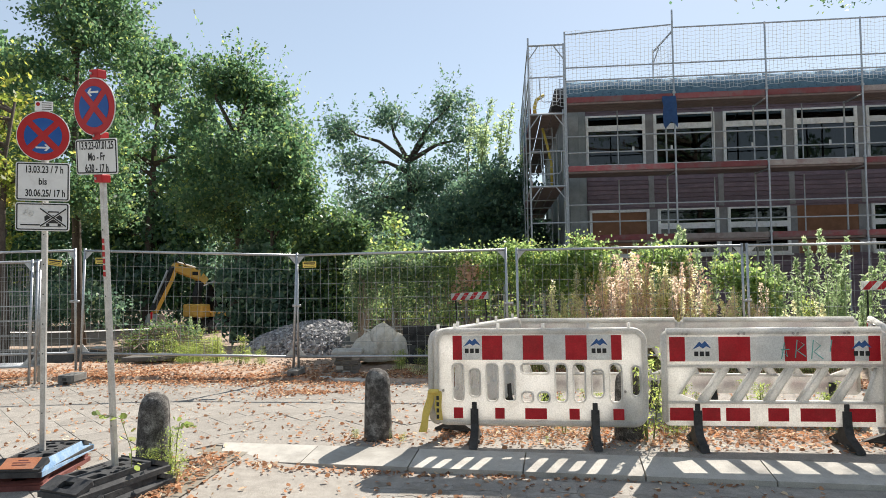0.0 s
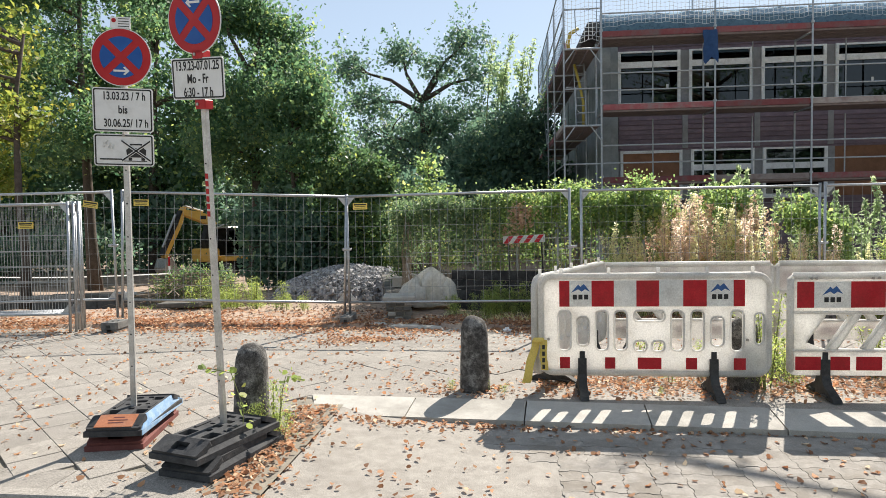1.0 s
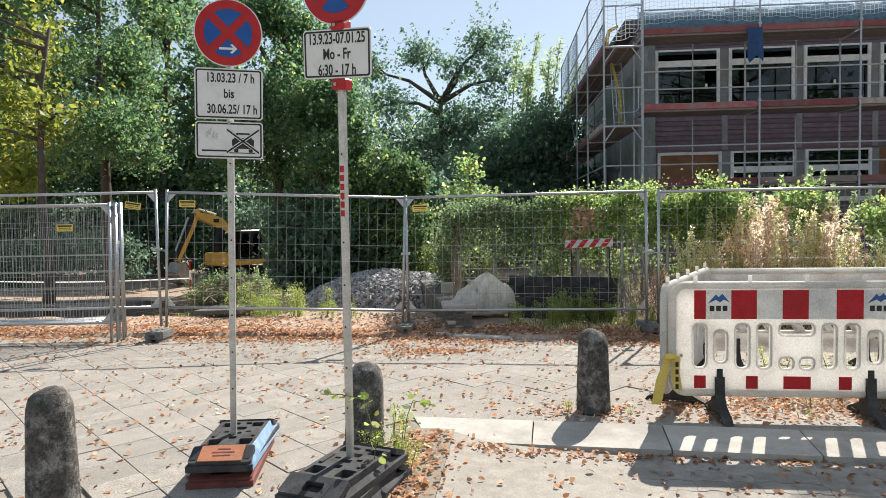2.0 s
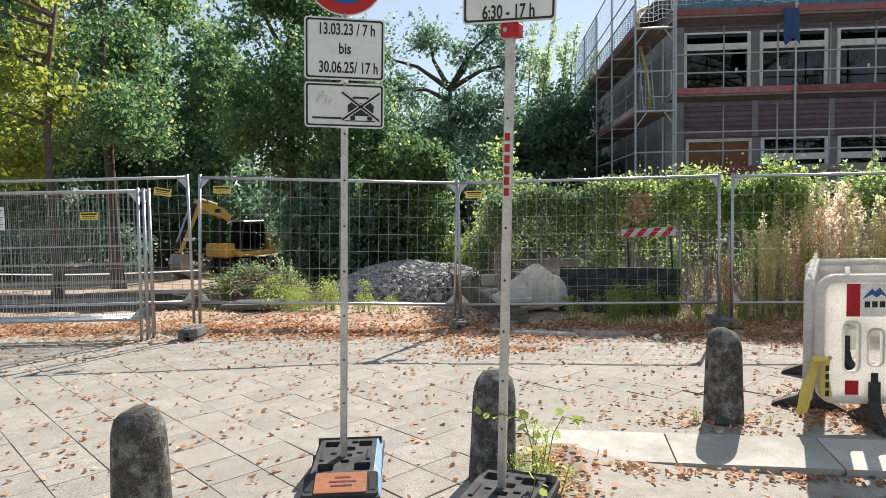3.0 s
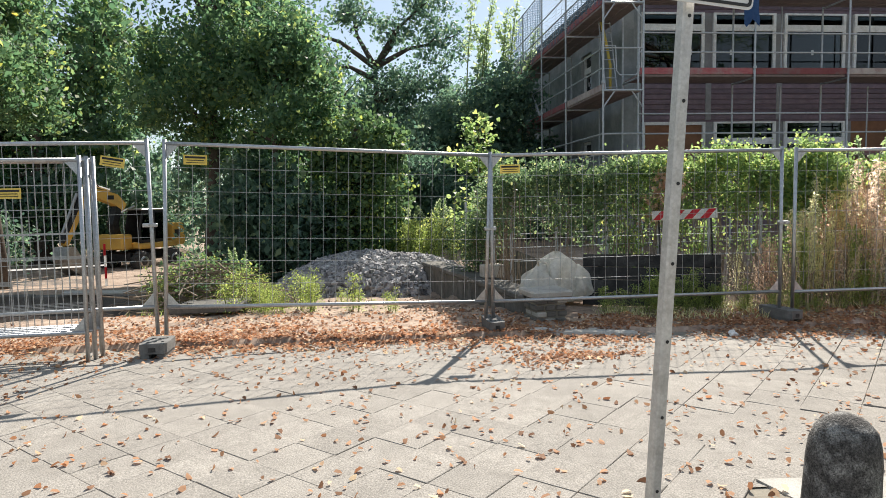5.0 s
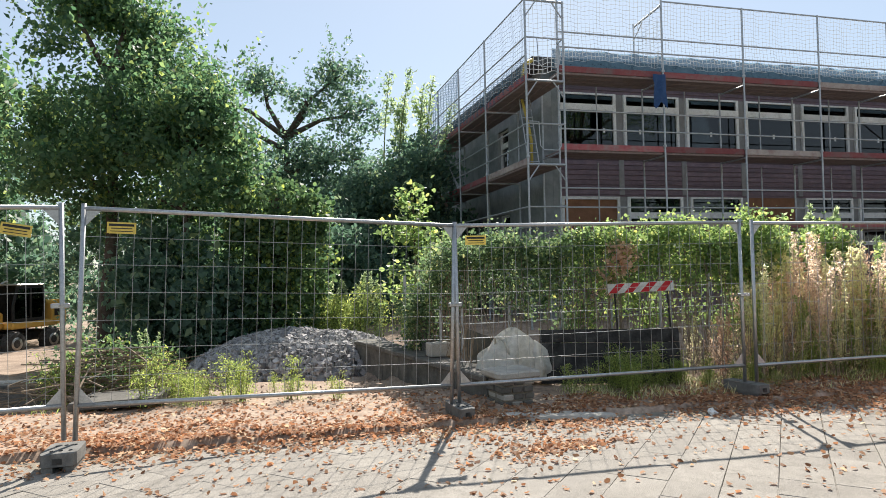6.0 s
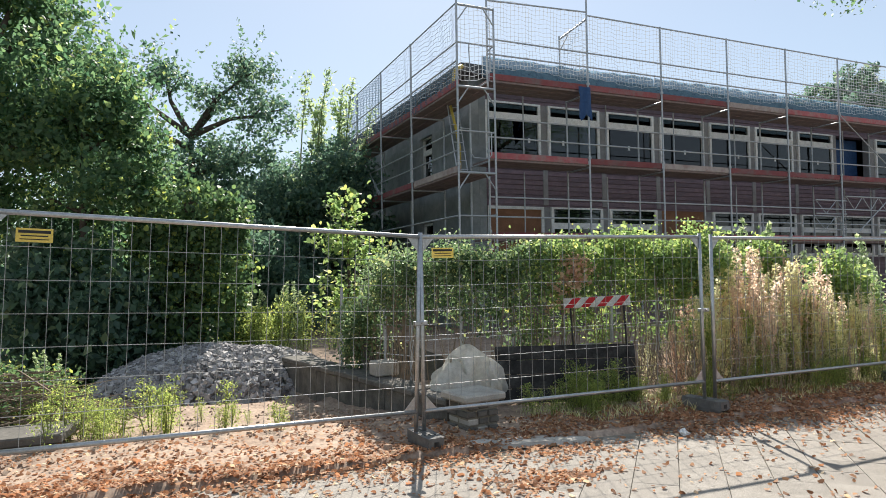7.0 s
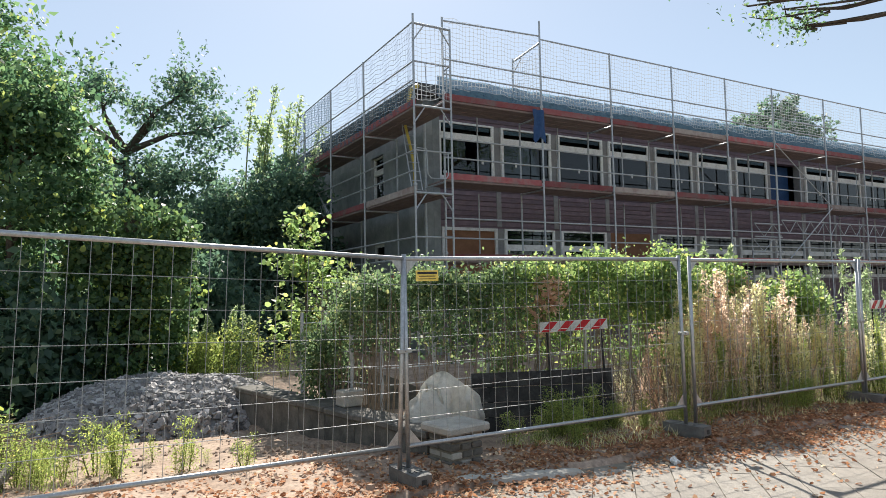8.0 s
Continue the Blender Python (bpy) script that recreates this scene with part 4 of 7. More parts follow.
def barrier_slots():
    """White plastic barrier with upright slots, a handle grip and two red and white bands."""
    th = thing("barrier", Matrix(), "white plastic barrier with red reflective bands and upright slots", "barrier", "roadworks barriers")
    w = 2.0
    slots = [(0.17, 0.28), (0.335, 0.44), (0.5, 0.61), (0.665, 0.775), (1.155, 1.265), (1.325, 1.435), (1.495, 1.605), (1.66, 1.77)]
    hl = [rrect(a, 0.365 + (0.04 if i in (1, 6) else 0), b, 0.7 - (0.05 if i in (1, 6) else 0), 0.04, 3) for i, (a, b) in enumerate(slots)]
    hl += [rrect(0.835, 0.61, 1.1, 0.7, 0.035, 3), rrect(0.835, 0.36, 0.945, 0.45, 0.035, 3), rrect(0.99, 0.36, 1.1, 0.45, 0.035, 3), rrect(1.86, 0.42, 1.94, 0.68, 0.035, 3)]
    outer = rrect(0, 0.16, w, 1.0, 0.11, 6)
    part("panel", Geo().plate(outer, hl, 0.05), "plastic", th)
    part("rim", Geo().tube([(p[0], 0, p[1]) for p in rrect(0.02, 0.18, w - 0.02, 0.98, 0.1, 6)] + [(w - 0.12, 0, 0.18)], 0.034, 8), "plastic", th, smooth=True)
    for hp in hl:
        c = [(p[0], -0.025, p[1]) for p in hp]
        part("slot_rim", Geo().tube(c + [c[0]], 0.009, 5, False), "plastic", th, smooth=True)
    for x in (0.2, 0.62, 1.05, 1.47, 1.85):
        part("peg", Geo().tube([(x, 0, 1.0), (x, 0, 1.055)], 0.016, 8), "plastic", th)
    for s in (-1,):
        y = s * 0.037
        cuts = [0.18, 0.27, 0.465, 0.66, 0.855, 1.05, 1.256, 1.455, 1.68, 1.775]
        for i, (a, b) in enumerate(zip(cuts[:-1], cuts[1:])):
            part("foil", Geo().box(a, y - 0.0015, 0.735, b, y + 0.0015, 0.95), "whitefoil" if i % 2 else "red", th)
        for a, b in ((0.18, 0.27), (0.58, 0.67), (0.865, 1.07), (1.28, 1.375), (1.685, 1.785)):
            part("foil", Geo().box(a, y - 0.0015, 0.215, b, y + 0.0015, 0.31), "red", th)
        if s < 0:
            logo_mark(th, 0.367, 0.86, y - 0.003)
            logo_mark(th, 1.567, 0.86, y - 0.003)
    for x, z in ((0.08, 0.46), (1.8, 0.46)):
        part("bolt", Geo().tube([(x, -0.04, z), (x, 0.04, z)], 0.012, 8), "steel", th)
    feet(th, (0.38, 1.52))
    return th


def barrier_slanted():
    """White plastic barrier with slanting bars between its bands."""
    th = thing("barrier", Matrix(), "scuffed white plastic barrier with slanting bars and red bands", "barrier", "roadworks barriers")
    w = 1.96
    hl = []
    for k in range(6):
        a = 0.1 + 0.29 * k
        hl.append([(a, 0.375), (a + 0.22, 0.375), (min(a + 0.43, 1.88), 0.66), (a + 0.2, 0.66)])
    hl[0][0] = (0.14, 0.44)
    part("panel", Geo().plate(rrect(0.0, 0.17, w, 0.98, 0.05, 4), hl, 0.05), "plastic", th)
    part("rim", Geo().tube([(0.04, 0, 0.97), (w - 0.04, 0, 0.97)], 0.034, 8), "plastic", th, smooth=True)
    part("rim", Geo().tube([(0.02, 0, 0.2), (0.02, 0, 0.95)], 0.033, 8), "plastic", th, smooth=True)
    part("rim", Geo().tube([(w - 0.02, 0, 0.2), (w - 0.02, 0, 0.95)], 0.033, 8), "plastic", th, smooth=True)
    for hp in hl:
        for p, q in ((hp[0], hp[3]), (hp[1], hp[2])):
            part("bar_rim", Geo().tube([(p[0], 0, p[1]), (q[0], 0, q[1])], 0.018, 6), "plastic", th, smooth=True)
    for z in (0.37, 0.68):
        part("rail", Geo().box(0.03, -0.033, z - 0.012, w - 0.03, 0.033, z + 0.012, 0.008), "plastic", th)
    for s in (-1,):
        y = s * 0.037
        cuts = [0.06, 0.2, 0.5, 0.78, 1.08, 1.27, 1.48, 1.68, 1.8, 1.9]
        for i, (a, b) in enumerate(zip(cuts[:-1], cuts[1:])):
            part("foil", Geo().box(a, y - 0.0015, 0.72, b, y + 0.0015, 0.93), "whitefoil" if i % 2 else "red", th)
        for i, (a, b) in enumerate(((0.05, 0.26), (0.34, 0.5), (0.55, 0.76), (0.92, 1.1), (1.2, 1.5), (1.62, 1.84))):
            part("foil", Geo().box(a, y - 0.0015, 0.215, b, y + 0.0015, 0.325), "red", th)
        if s < 0:
            logo_mark(th, 0.35, 0.83, y - 0.003)
            logo_mark(th, 1.74, 0.83, y - 0.003)
    tag = Geo()
    for x, pts in ((1.05, [(0, 0.74), (0.03, 0.88), (0.05, 0.76), (0.0, 0.82), (0.07, 0.82)]), (1.17, [(0, 0.75), (0.02, 0.9), (0.08, 0.86), (0.02, 0.81), (0.09, 0.76)]), (1.31, [(0, 0.74), (0.02, 0.9), (0.08, 0.85), (0.02, 0.8), (0.1, 0.74)]), (1.47, [(0.0, 0.8), (0.02, 0.9)])):
        tag.tube([(x + px, -0.04, pz) for px, pz in pts], 0.005, 4)
    part("spray_scrawl", tag, "graffiti", th, "green spray paint scrawl")
    for x in (0.18, 0.22, 0.68, 0.73, 1.16, 1.2, 1.6, 1.64):
        part("bolt", Geo().tube([(x, -0.042, 0.955), (x, 0.0, 0.955)], 0.011, 8), "steel", th)
    feet(th, (0.3, 1.6))
    return th


TALL = Matrix.Diagonal((1.01, 1, 1.09, 1))


def place(th, a, b, z):
    th.matrix_world = pose(a[0], a[1], z, 0, 0, math.degrees(math.atan2(b[1] - a[1], b[0] - a[0]))) @ TALL


b1 = barrier_slots()
place(b1, (-0.87, 6.54), (1.13, 6.53), 0.0)
b2 = barrier_slanted()
place(b2, (1.3, 6.54), (3.27, 6.57), 0.0)


def turned(src, a, b, z):
    return copy_thing(src, pose(a[0], a[1], z, 0, 0, math.degrees(math.atan2(b[1] - a[1], b[0] - a[0]))))


turned(b1, (-0.05, 8.38), (-0.9, 6.6), -0.02)
turned(b2, (1.87, 8.42), (-0.03, 8.44), -0.04)
turned(b2, (3.87, 8.32), (1.95, 8.42), -0.04)
turned(b2, (3.95, 8.2), (3.38, 6.65), -0.02)
turned(b1, (3.4, 6.52), (5.4, 6.36), 0.0)

tape = thing("barrier_tape", pose(-0.9, 6.5, 0.0), "yellow warning tape with black print tied to a barrier", "tape")
for k, (x0, top, w, sw, ln) in enumerate(((0.06, 0.5, 0.035, 0.01, 0.035), (0.0, 0.5, 0.04, -0.1, 0.05))):
    vs = []
    for j in range(9):
        z = top - ln * j
        c = x0 + sw * (j / 8) + 0.006 * math.sin(j * 1.1)
        tw = 0.5 * math.sin(j * 0.7 + k)
        vs += [(c - w * math.cos(tw), -0.03 * math.sin(tw) - 0.02, z), (c + w * math.cos(tw), 0.03 * math.sin(tw) - 0.02, z)]
    part("strip", Geo().add(vs, [(2 * j, 2 * j + 1, 2 * j + 3, 2 * j + 2) for j in range(8)]), "yellow", tape, smooth=True)
part("knot", Geo().box(-0.03, -0.05, 0.48, 0.07, 0.0, 0.52, 0.01), "yellow", tape)
for j in range(4):
    part("print_bar", Geo().box(0.05, -0.058, 0.24 + 0.06 * j, 0.075, -0.056, 0.28 + 0.06 * j), "ink", tape)


# ---- bollards ----
def bollard():
    prof = [(0.165, -0.12), (0.163, 0.05), (0.155, 0.25), (0.147, 0.5), (0.14, 0.56), (0.122, 0.615), (0.09, 0.65), (0.05, 0.668), (0.012, 0.674)]
    g = Geo().lathe([(r * 0.87, z) for r, z in prof], 28)
    g.v = [tuple(Vector(p) * (1 + 0.022 * noise.noise(Vector(p) * 9))) for p in g.v]
    return g.mesh("bollard", True)


stone = bollard()
stone.materials.append(M["granite"])
for x, y, z, rx, ry in ((-4.87, 4.56, 0.03, 0, 0), (-3.2, 5.46, -0.01, -1, -2.2), (-1.48, 6.65, 0.02, 0, -0.5), (1.02, 6.82, -0.02, 0, 0), (4.3, 6.75, -0.02, 0, 0)):
    ob = new("bollard", stone)
    ob.matrix_world = pose(x, y, z, rx, ry, x * 50)
    tagged(ob, "weathered dark granite bollard with a rounded top", "bollard", "bollards along the kerb")


# ---- traffic signs ----
def sign_disc(parent, z, arrow, y=-0.045):
    """The no-stopping disc: blue quarters between a red rim and a red cross; arrow 1 right, -1 left."""
    disc = part("sign_disc", Geo().plate(ring(0, z, 0.21, 40), (), 0.004, pose(0, y, 0)), "signwhite", parent, "round red and blue no-stopping sign")
    part("red_field", Geo().plate(ring(0, z, 0.203, 40), (), 0.002, pose(0, y - 0.004, 0)), "signred", disc)
    for k in range(4):
        a = 90 * k
        r0, r1, hw = 0.035, 0.148, 0.026
        pts = [(hw * 1.414 * math.cos(radians(a)), z + hw * 1.414 * math.sin(radians(a)))]
        off = math.degrees(math.asin(hw / r1))
        pts += ring(0, z, r1, 10, a - 45 + off, a + 45 - off)
        part("blue_quarter", Geo().plate(pts, (), 0.002, pose(0, y - 0.0065, 0)), "signblue", disc)
    zc = z - 0.098 if arrow > 0 else z + 0.105
    pts = [(-0.055, -0.007), (0.03, -0.007), (0.012, -0.024), (0.025, -0.03), (0.056, 0.0), (0.025, 0.03), (0.012, 0.024), (0.03, 0.007), (-0.055, 0.007)]
    part("arrow", Geo().plate([(p[0] * arrow, zc + p[1]) for p in pts], (), 0.002, pose(0, y - 0.009, 0)), "signwhite", disc)
    return disc


def sign_plate(parent, z0, z1, w=0.42, y=-0.045):
    p = part("sign_plate", Geo().plate(rrect(-w / 2, z0, w / 2, z1, 0.02), (), 0.004, pose(0, y, 0)), "signwhite", parent, "white plate with black border")
    part("border", Geo().plate(rrect(-w / 2 + 0.008, z0 + 0.008, w / 2 - 0.008, z1 - 0.008, 0.014), [rrect(-w / 2 + 0.017, z0 + 0.017, w / 2 - 0.017, z1 - 0.017, 0.01)], 0.0016, pose(0, y - 0.0035, 0)), "ink", p)
    return p


def square_post(parent, h, z0=0.2):
    p = part("post", Geo().box(-0.02, -0.02, z0, 0.02, 0.02, h, 0.006), "alu", parent)
    # black discs on the closed face paint the dark inside of the holes
    for k in range(7):
        part("hole", Geo().tube([(0, -0.0215, z0 + 0.35 + 0.25 * k), (0, -0.0195, z0 + 0.35 + 0.25 * k)], 0.006, 8), "ink", p)


sa = thing("traffic_sign", pose(-4.047, 5.219, -0.01, 2.3, 2.36, 0) @ pose(0, 0, 0, 0, 0, 15), "no-stopping sign with two white date plates on an aluminium post", "traffic sign", "temporary no-stopping signs")
square_post(sa, 3.1)
sign_disc(sa, 2.87, 1)
pl = sign_plate(sa, 2.33, 2.65)
words("lettering", "13.03.23 / 7 h", 0.082, 0.01, 2.588, -0.0485, "ink", pl, 0.66)
words("lettering", "bis", 0.08, 0.0, 2.49, -0.0485, "ink", pl, 0.75)
words("lettering", "30.06.25/ 17 h", 0.082, 0.02, 2.392, -0.0485, "ink", pl, 0.66)
pl = sign_plate(sa, 2.08, 2.315)
m = pose(0, -0.0485, 0)
part("kerb_bar", Geo().plate([(-0.17, 2.125), (0.0, 2.125), (0.0, 2.135), (-0.17, 2.135)], (), 0.0016, m), "ink", pl)
part("kerb_line", Geo().plate([(0.0, 2.115), (0.16, 2.115), (0.16, 2.12), (0.0, 2.12)], (), 0.0016, m), "ink", pl)
part("car_shape", Geo().plate([(0.02, 2.145), (0.15, 2.145), (0.155, 2.2), (0.14, 2.21), (0.125, 2.245), (0.045, 2.245), (0.03, 2.21), (0.015, 2.2)], [[(0.045, 2.212), (0.125, 2.212), (0.117, 2.235), (0.053, 2.235)]], 0.0016, m), "ink", pl)
for x in (0.03, 0.12):
    part("wheel_shape", Geo().plate([(x, 2.122), (x + 0.025, 2.122), (x + 0.025, 2.143), (x, 2.143)], (), 0.0016, m), "ink", pl)
for s in (1, -1):
    c, e = 0.085, 0.1
    for wd, yy, mt in ((0.016, -0.0505, "signwhite"), (0.0085, -0.0525, "ink")):
        pts = [(c - e * s, 2.118 - wd * 0.5), (c + e * s, 2.268 - wd), (c + e * s, 2.268 + wd * 0.5), (c - e * s, 2.118 + wd)]
        part("cross_bar", Geo().plate(pts, (), 0.0016, pose(0, yy, 0)), mt, pl)
for k, (x, z) in enumerate(((-0.15, 2.235), (-0.13, 2.25), (-0.11, 2.23), (-0.09, 2.22))):
    part("rubbed_mark", Geo().plate([(x, z - 0.02), (x + 0.012, z - 0.02), (x + 0.022, z + 0.02), (x + 0.012, z + 0.02)], (), 0.001, m), "whitefoil", pl)
for z in (2.31, 2.66):
    part("bolt", Geo().tube([(0, -0.056, z), (0, -0.04, z)], 0.011, 8), "steel", sa)
for z in (2.2, 2.5, 2.85):
    part("clamp", Geo().box(-0.03, -0.043, z - 0.015, 0.03, 0.026, z + 0.015, 0.004), "galv", sa)
st = part("sticker", Geo().plate([(-0.075, 3.08), (0.065, 3.08), (0.065, 3.16), (-0.075, 3.16)], (), 0.003, pose(0, -0.03, 0)), "paper", sa, "small printed white sticker")
part("sticker_mark", Geo().plate(ring(-0.05, 3.135, 0.016, 12), (), 0.001, pose(0, -0.0325, 0)), "signred", st)
for k in range(4):
    part("print_bar", Geo().plate([(-0.02, 3.145 - 0.018 * k), (0.055, 3.145 - 0.018 * k), (0.055, 3.15 - 0.018 * k), (-0.02, 3.15 - 0.018 * k)], (), 0.001, pose(0, -0.0325, 0)), "ink", st)

sb = thing("traffic_sign", pose(-3.142, 4.874, -0.01, 6.4, 1.83, 0) @ pose(0, 0, 0, 0, 0, -15), "no-stopping sign with one white date plate and red clamps", "traffic sign", "temporary no-stopping signs")
square_post(sb, 3.2)
sign_disc(sb, 2.95, -1)
pl = sign_plate(sb, 2.46, 2.72)
words("lettering", "13.9.23-07.01.25", 0.08, 0, 2.668, -0.0485, "ink", pl, 0.66)
words("lettering", "Mo - Fr", 0.08, 0, 2.587, -0.0485, "ink", pl, 0.7)
words("lettering", "6:30 - 17 h", 0.08, 0.0, 2.503, -0.0485, "ink", pl, 0.68)
for z in (2.43, 2.74, 3.19):
    cl = part("red_clamp", Geo().box(-0.035, -0.05, z - 0.03, 0.05, 0.03, z + 0.03, 0.006), "signred", sb, "red plastic clamp")
    part("bolt", Geo().tube([(-0.01, -0.058, z), (-0.01, -0.045, z)], 0.01, 8), "steel", cl)
for k in range(6):
    part("print_bar", Geo().box(-0.012, -0.0225, 1.7 + 0.05 * k, 0.012, -0.0205, 1.735 + 0.05 * k), "signred", sb)


def foot_plate(name, m, body, label, plate_mat=None):
    """A moulded base plate: a tapered tray, a deck with open sockets and grips, sloping ends."""
    th = thing(name, m, label, "sign base", "sign bases")
    hx, hy, e = 0.205, 0.41, 0.15
    vs = [(x * hx, y * hy, 0.0) for x, y in ((-1, -1), (1, -1), (1, 1), (-1, 1))]
    vs += [(x * hx, y * hy, 0.04) for x, y in ((-1, -1), (1, -1), (1, 1), (-1, 1))]
    vs += [(x * (hx - 0.04), y * (hy - e), 0.066) for x, y in ((-1, -1), (1, -1), (1, 1), (-1, 1))]
    fs = [(3, 2, 1, 0), (0, 1, 5, 4), (1, 2, 6, 5), (2, 3, 7, 6), (3, 0, 4, 7), (4, 5, 9, 8), (5, 6, 10, 9), (6, 7, 11, 10), (7, 4, 8, 11), (8, 9, 10, 11)]
    part("body", Geo().add(vs, fs), body, th)
    w, d = hx - 0.035, hy - e
    holes = [rrect(x - a / 2, y - b / 2, x + a / 2, y + b / 2, 0.012, 2) for x, y, a, b in ((-0.1, 0.17, 0.09, 0.11), (0.1, 0.17, 0.09, 0.11), (0, 0.09, 0.05, 0.05), (0.0, 0.0, 0.07, 0.05), (-0.075, -0.03, 0.04, 0.03), (0.075, -0.03, 0.04, 0.03), (0, -0.1, 0.09, 0.06), (-0.1, -0.18, 0.08, 0.09), (0.1, -0.18, 0.08, 0.09))]
    flat = Matrix.Translation((0, 0, 0.088)) @ Matrix.Rotation(radians(90), 4, "X")
    deck = part("deck", Geo().plate(rrect(-w, -d, w, d, 0.02, 2), holes, 0.044, flat), body, th)
    for x in (-0.13, 0.13):
        part("rib", Geo().box(x - 0.012, -0.08, 0.1105, x + 0.012, 0.07, 0.12, 0.004), body, deck)
    for x in (-0.04, 0.04):
        part("rib", Geo().box(x - 0.02, 0.19, 0.1105, x + 0.02, 0.21, 0.122, 0.004), body, deck)
    slope = math.degrees(math.atan2(0.064, e))
    for s, nm in ((1, "front_ramp"), (-1, "rear_ramp")):
        rot = pose(0, 0, 0, 0, 0, 0 if s > 0 else 180)
        mm = rot @ pose(0, -hy + e / 2 + 0.004, 0.074, slope, 0, 0)
        hole = [rrect(-0.06, -0.03, 0.06, 0.04, 0.012, 2)] if not plate_mat or s < 0 else []
        ramp = part(nm, Geo().plate(rrect(-hx + 0.012, -e / 2, hx - 0.012, e / 2, 0.015, 2), hole, 0.036, mm @ Matrix.Rotation(radians(90), 4, "X")), body, th)
        if plate_mat and s > 0:
            p = part("end_plate", Geo().box(-0.135, -0.066, 0.0185, 0.135, 0.07, 0.024, 0, mm), plate_mat, ramp, "orange brown end plate")
            # flat black plates paint the shade of recesses; nothing is cut out
            for x in (-0.165, 0.165):
                part("recess", Geo().box(x - 0.018, -0.05, 0.0185, x + 0.018, 0.06, 0.0205, 0, mm), "ink", ramp)
    if plate_mat:
        mm = pose(0, -hy + e / 2 + 0.004, 0.074, slope, 0, 0)
        for k, (x0, x1) in enumerate(((-0.03, 0.05), (-0.06, 0.08), (-0.05, 0.06))):
            part("print_bar", Geo().box(x0, 0.03 - 0.028 * k, 0.0245, x1, 0.04 - 0.028 * k, 0.0255, 0, mm), "rubberred", th)
    return th


RA, RB = 9.0, -17.0
foot_plate("sign_base", pose(-4.055, 5.24, 0.0, 0, 0, RA + 3), "rubberred", "dark reddish recycled plastic sign base lying on the pavement")
ta = foot_plate("sign_base", pose(-4.025, 5.22, 0.112, 0, 0, RA), "rubbergrey", "dark grey sign base with an orange end plate, stacked", "orange")
part("sprayed_edge", Geo().add([(0.207, -0.4, 0.0), (0.207, 0.41, 0.0), (0.207, 0.41, 0.041), (0.174, 0.25, 0.112), (0.174, -0.25, 0.112), (0.207, -0.4, 0.041), (0.2, -0.4, 0.0), (0.2, 0.41, 0.0), (0.2, 0.41, 0.041), (0.167, 0.25, 0.112), (0.167, -0.25, 0.112), (0.2, -0.4, 0.041)], [(0, 1, 2, 3, 4, 5), (11, 10, 9, 8, 7, 6), (0, 6, 7, 1), (1, 7, 8, 2), (2, 8, 9, 3), (3, 9, 10, 4), (4, 10, 11, 5), (5, 11, 6, 0)]), "bluepaint", ta, "blue sprayed edge")
foot_plate("sign_base", pose(-3.1, 4.79, 0.0, 0, 0, RB + 4), "rubbergrey", "grey recycled plastic sign base lying on the pavement")
foot_plate("sign_base", pose(-3.14, 4.77, 0.112, 0, 0, RB), "rubbergrey", "grey recycled plastic sign base stacked on another")

# ---- on the site ----
LOWZ = 0.23
lw = thing("low_wall", Matrix(), "old low concrete wall with a flat coping of slabs", "wall")
n = 7
for i in range(n):
    ya, yb = 11.3 + 4.7 * i / n, 11.3 + 4.7 * (i + 1) / n - 0.015
    xa, xb = wall_x(ya), wall_x(yb)
    g = Geo().add([(xa - 0.14, ya, -0.7), (xa + 0.2, ya, -0.7), (xb + 0.2, yb, -0.7), (xb - 0.14, yb, -0.7), (xa - 0.14, ya, LOWZ - 0.07), (xa + 0.2, ya, LOWZ - 0.07), (xb + 0.2, yb, LOWZ - 0.07), (xb - 0.14, yb, LOWZ - 0.07)], [(3, 2, 1, 0), (0, 1, 5, 4), (1, 2, 6, 5), (2, 3, 7, 6), (3, 0, 4, 7), (4, 5, 6, 7)])
    part("wall_length", g, "oldconc", lw)
    part("coping_slab", Geo().box(-0.18, -0.335, 0, 0.22, 0.335, 0.07, 0.012, pose((xa + xb) / 2, (ya + yb) / 2, LOWZ - 0.068 + 0.008 * (i % 2), 0, 0, 13.2)), "oldconc", lw)
pier = thing("gate_pier", pose(-3.03, 11.08, -0.06, 0, 0, 10), "squat weathered brick pier with a concrete cap", "pier")
for k in range(4):
    for j in range(3):
        for q in range(2):
            x0 = -0.2 + 0.138 * j + (0.014 if k % 2 else -0.01)
            d = 0.012 * math.sin(5.1 * j + 3.3 * k)
            part("brick", Geo().box(x0, -0.2 + 0.2 * q + d, 0.08 * k + 0.005, x0 + 0.124, -0.012 + 0.2 * q, 0.08 * k + 0.068 + d * 0.3, 0.01), "kerb" if (j + k) % 4 == 1 else "oldconc", pier)
part("core", Geo().box(-0.185, -0.18, 0, 0.19, 0.17, 0.32), "bed", pier)
# pale kerb material: the cap's sunlit look is put into its colour
part("cap", Geo().box(-0.26, -0.25, 0.322, 0.27, 0.24, 0.405, 0.018), "kerb", pier)
cb = thing("concrete_block", pose(-3.38, 13.2, 0.24, 0, 0, 8), "pale concrete block lying on the low wall", "block")
part("body", Geo().box(-0.17, -0.12, 0, 0.17, 0.12, 0.2, 0.015), "kerb", cb)
slab = thing("concrete_slab", pose(-2.75, 13.9, -0.05, -14, 0, 12), "broken concrete slab standing against the climbers", "slab")
part("body", Geo().plate([(-0.75, 0), (0.7, 0), (0.72, 0.3), (0.2, 0.52), (-0.35, 0.75), (-0.7, 0.8)], (), 0.14), "oldconc", slab)


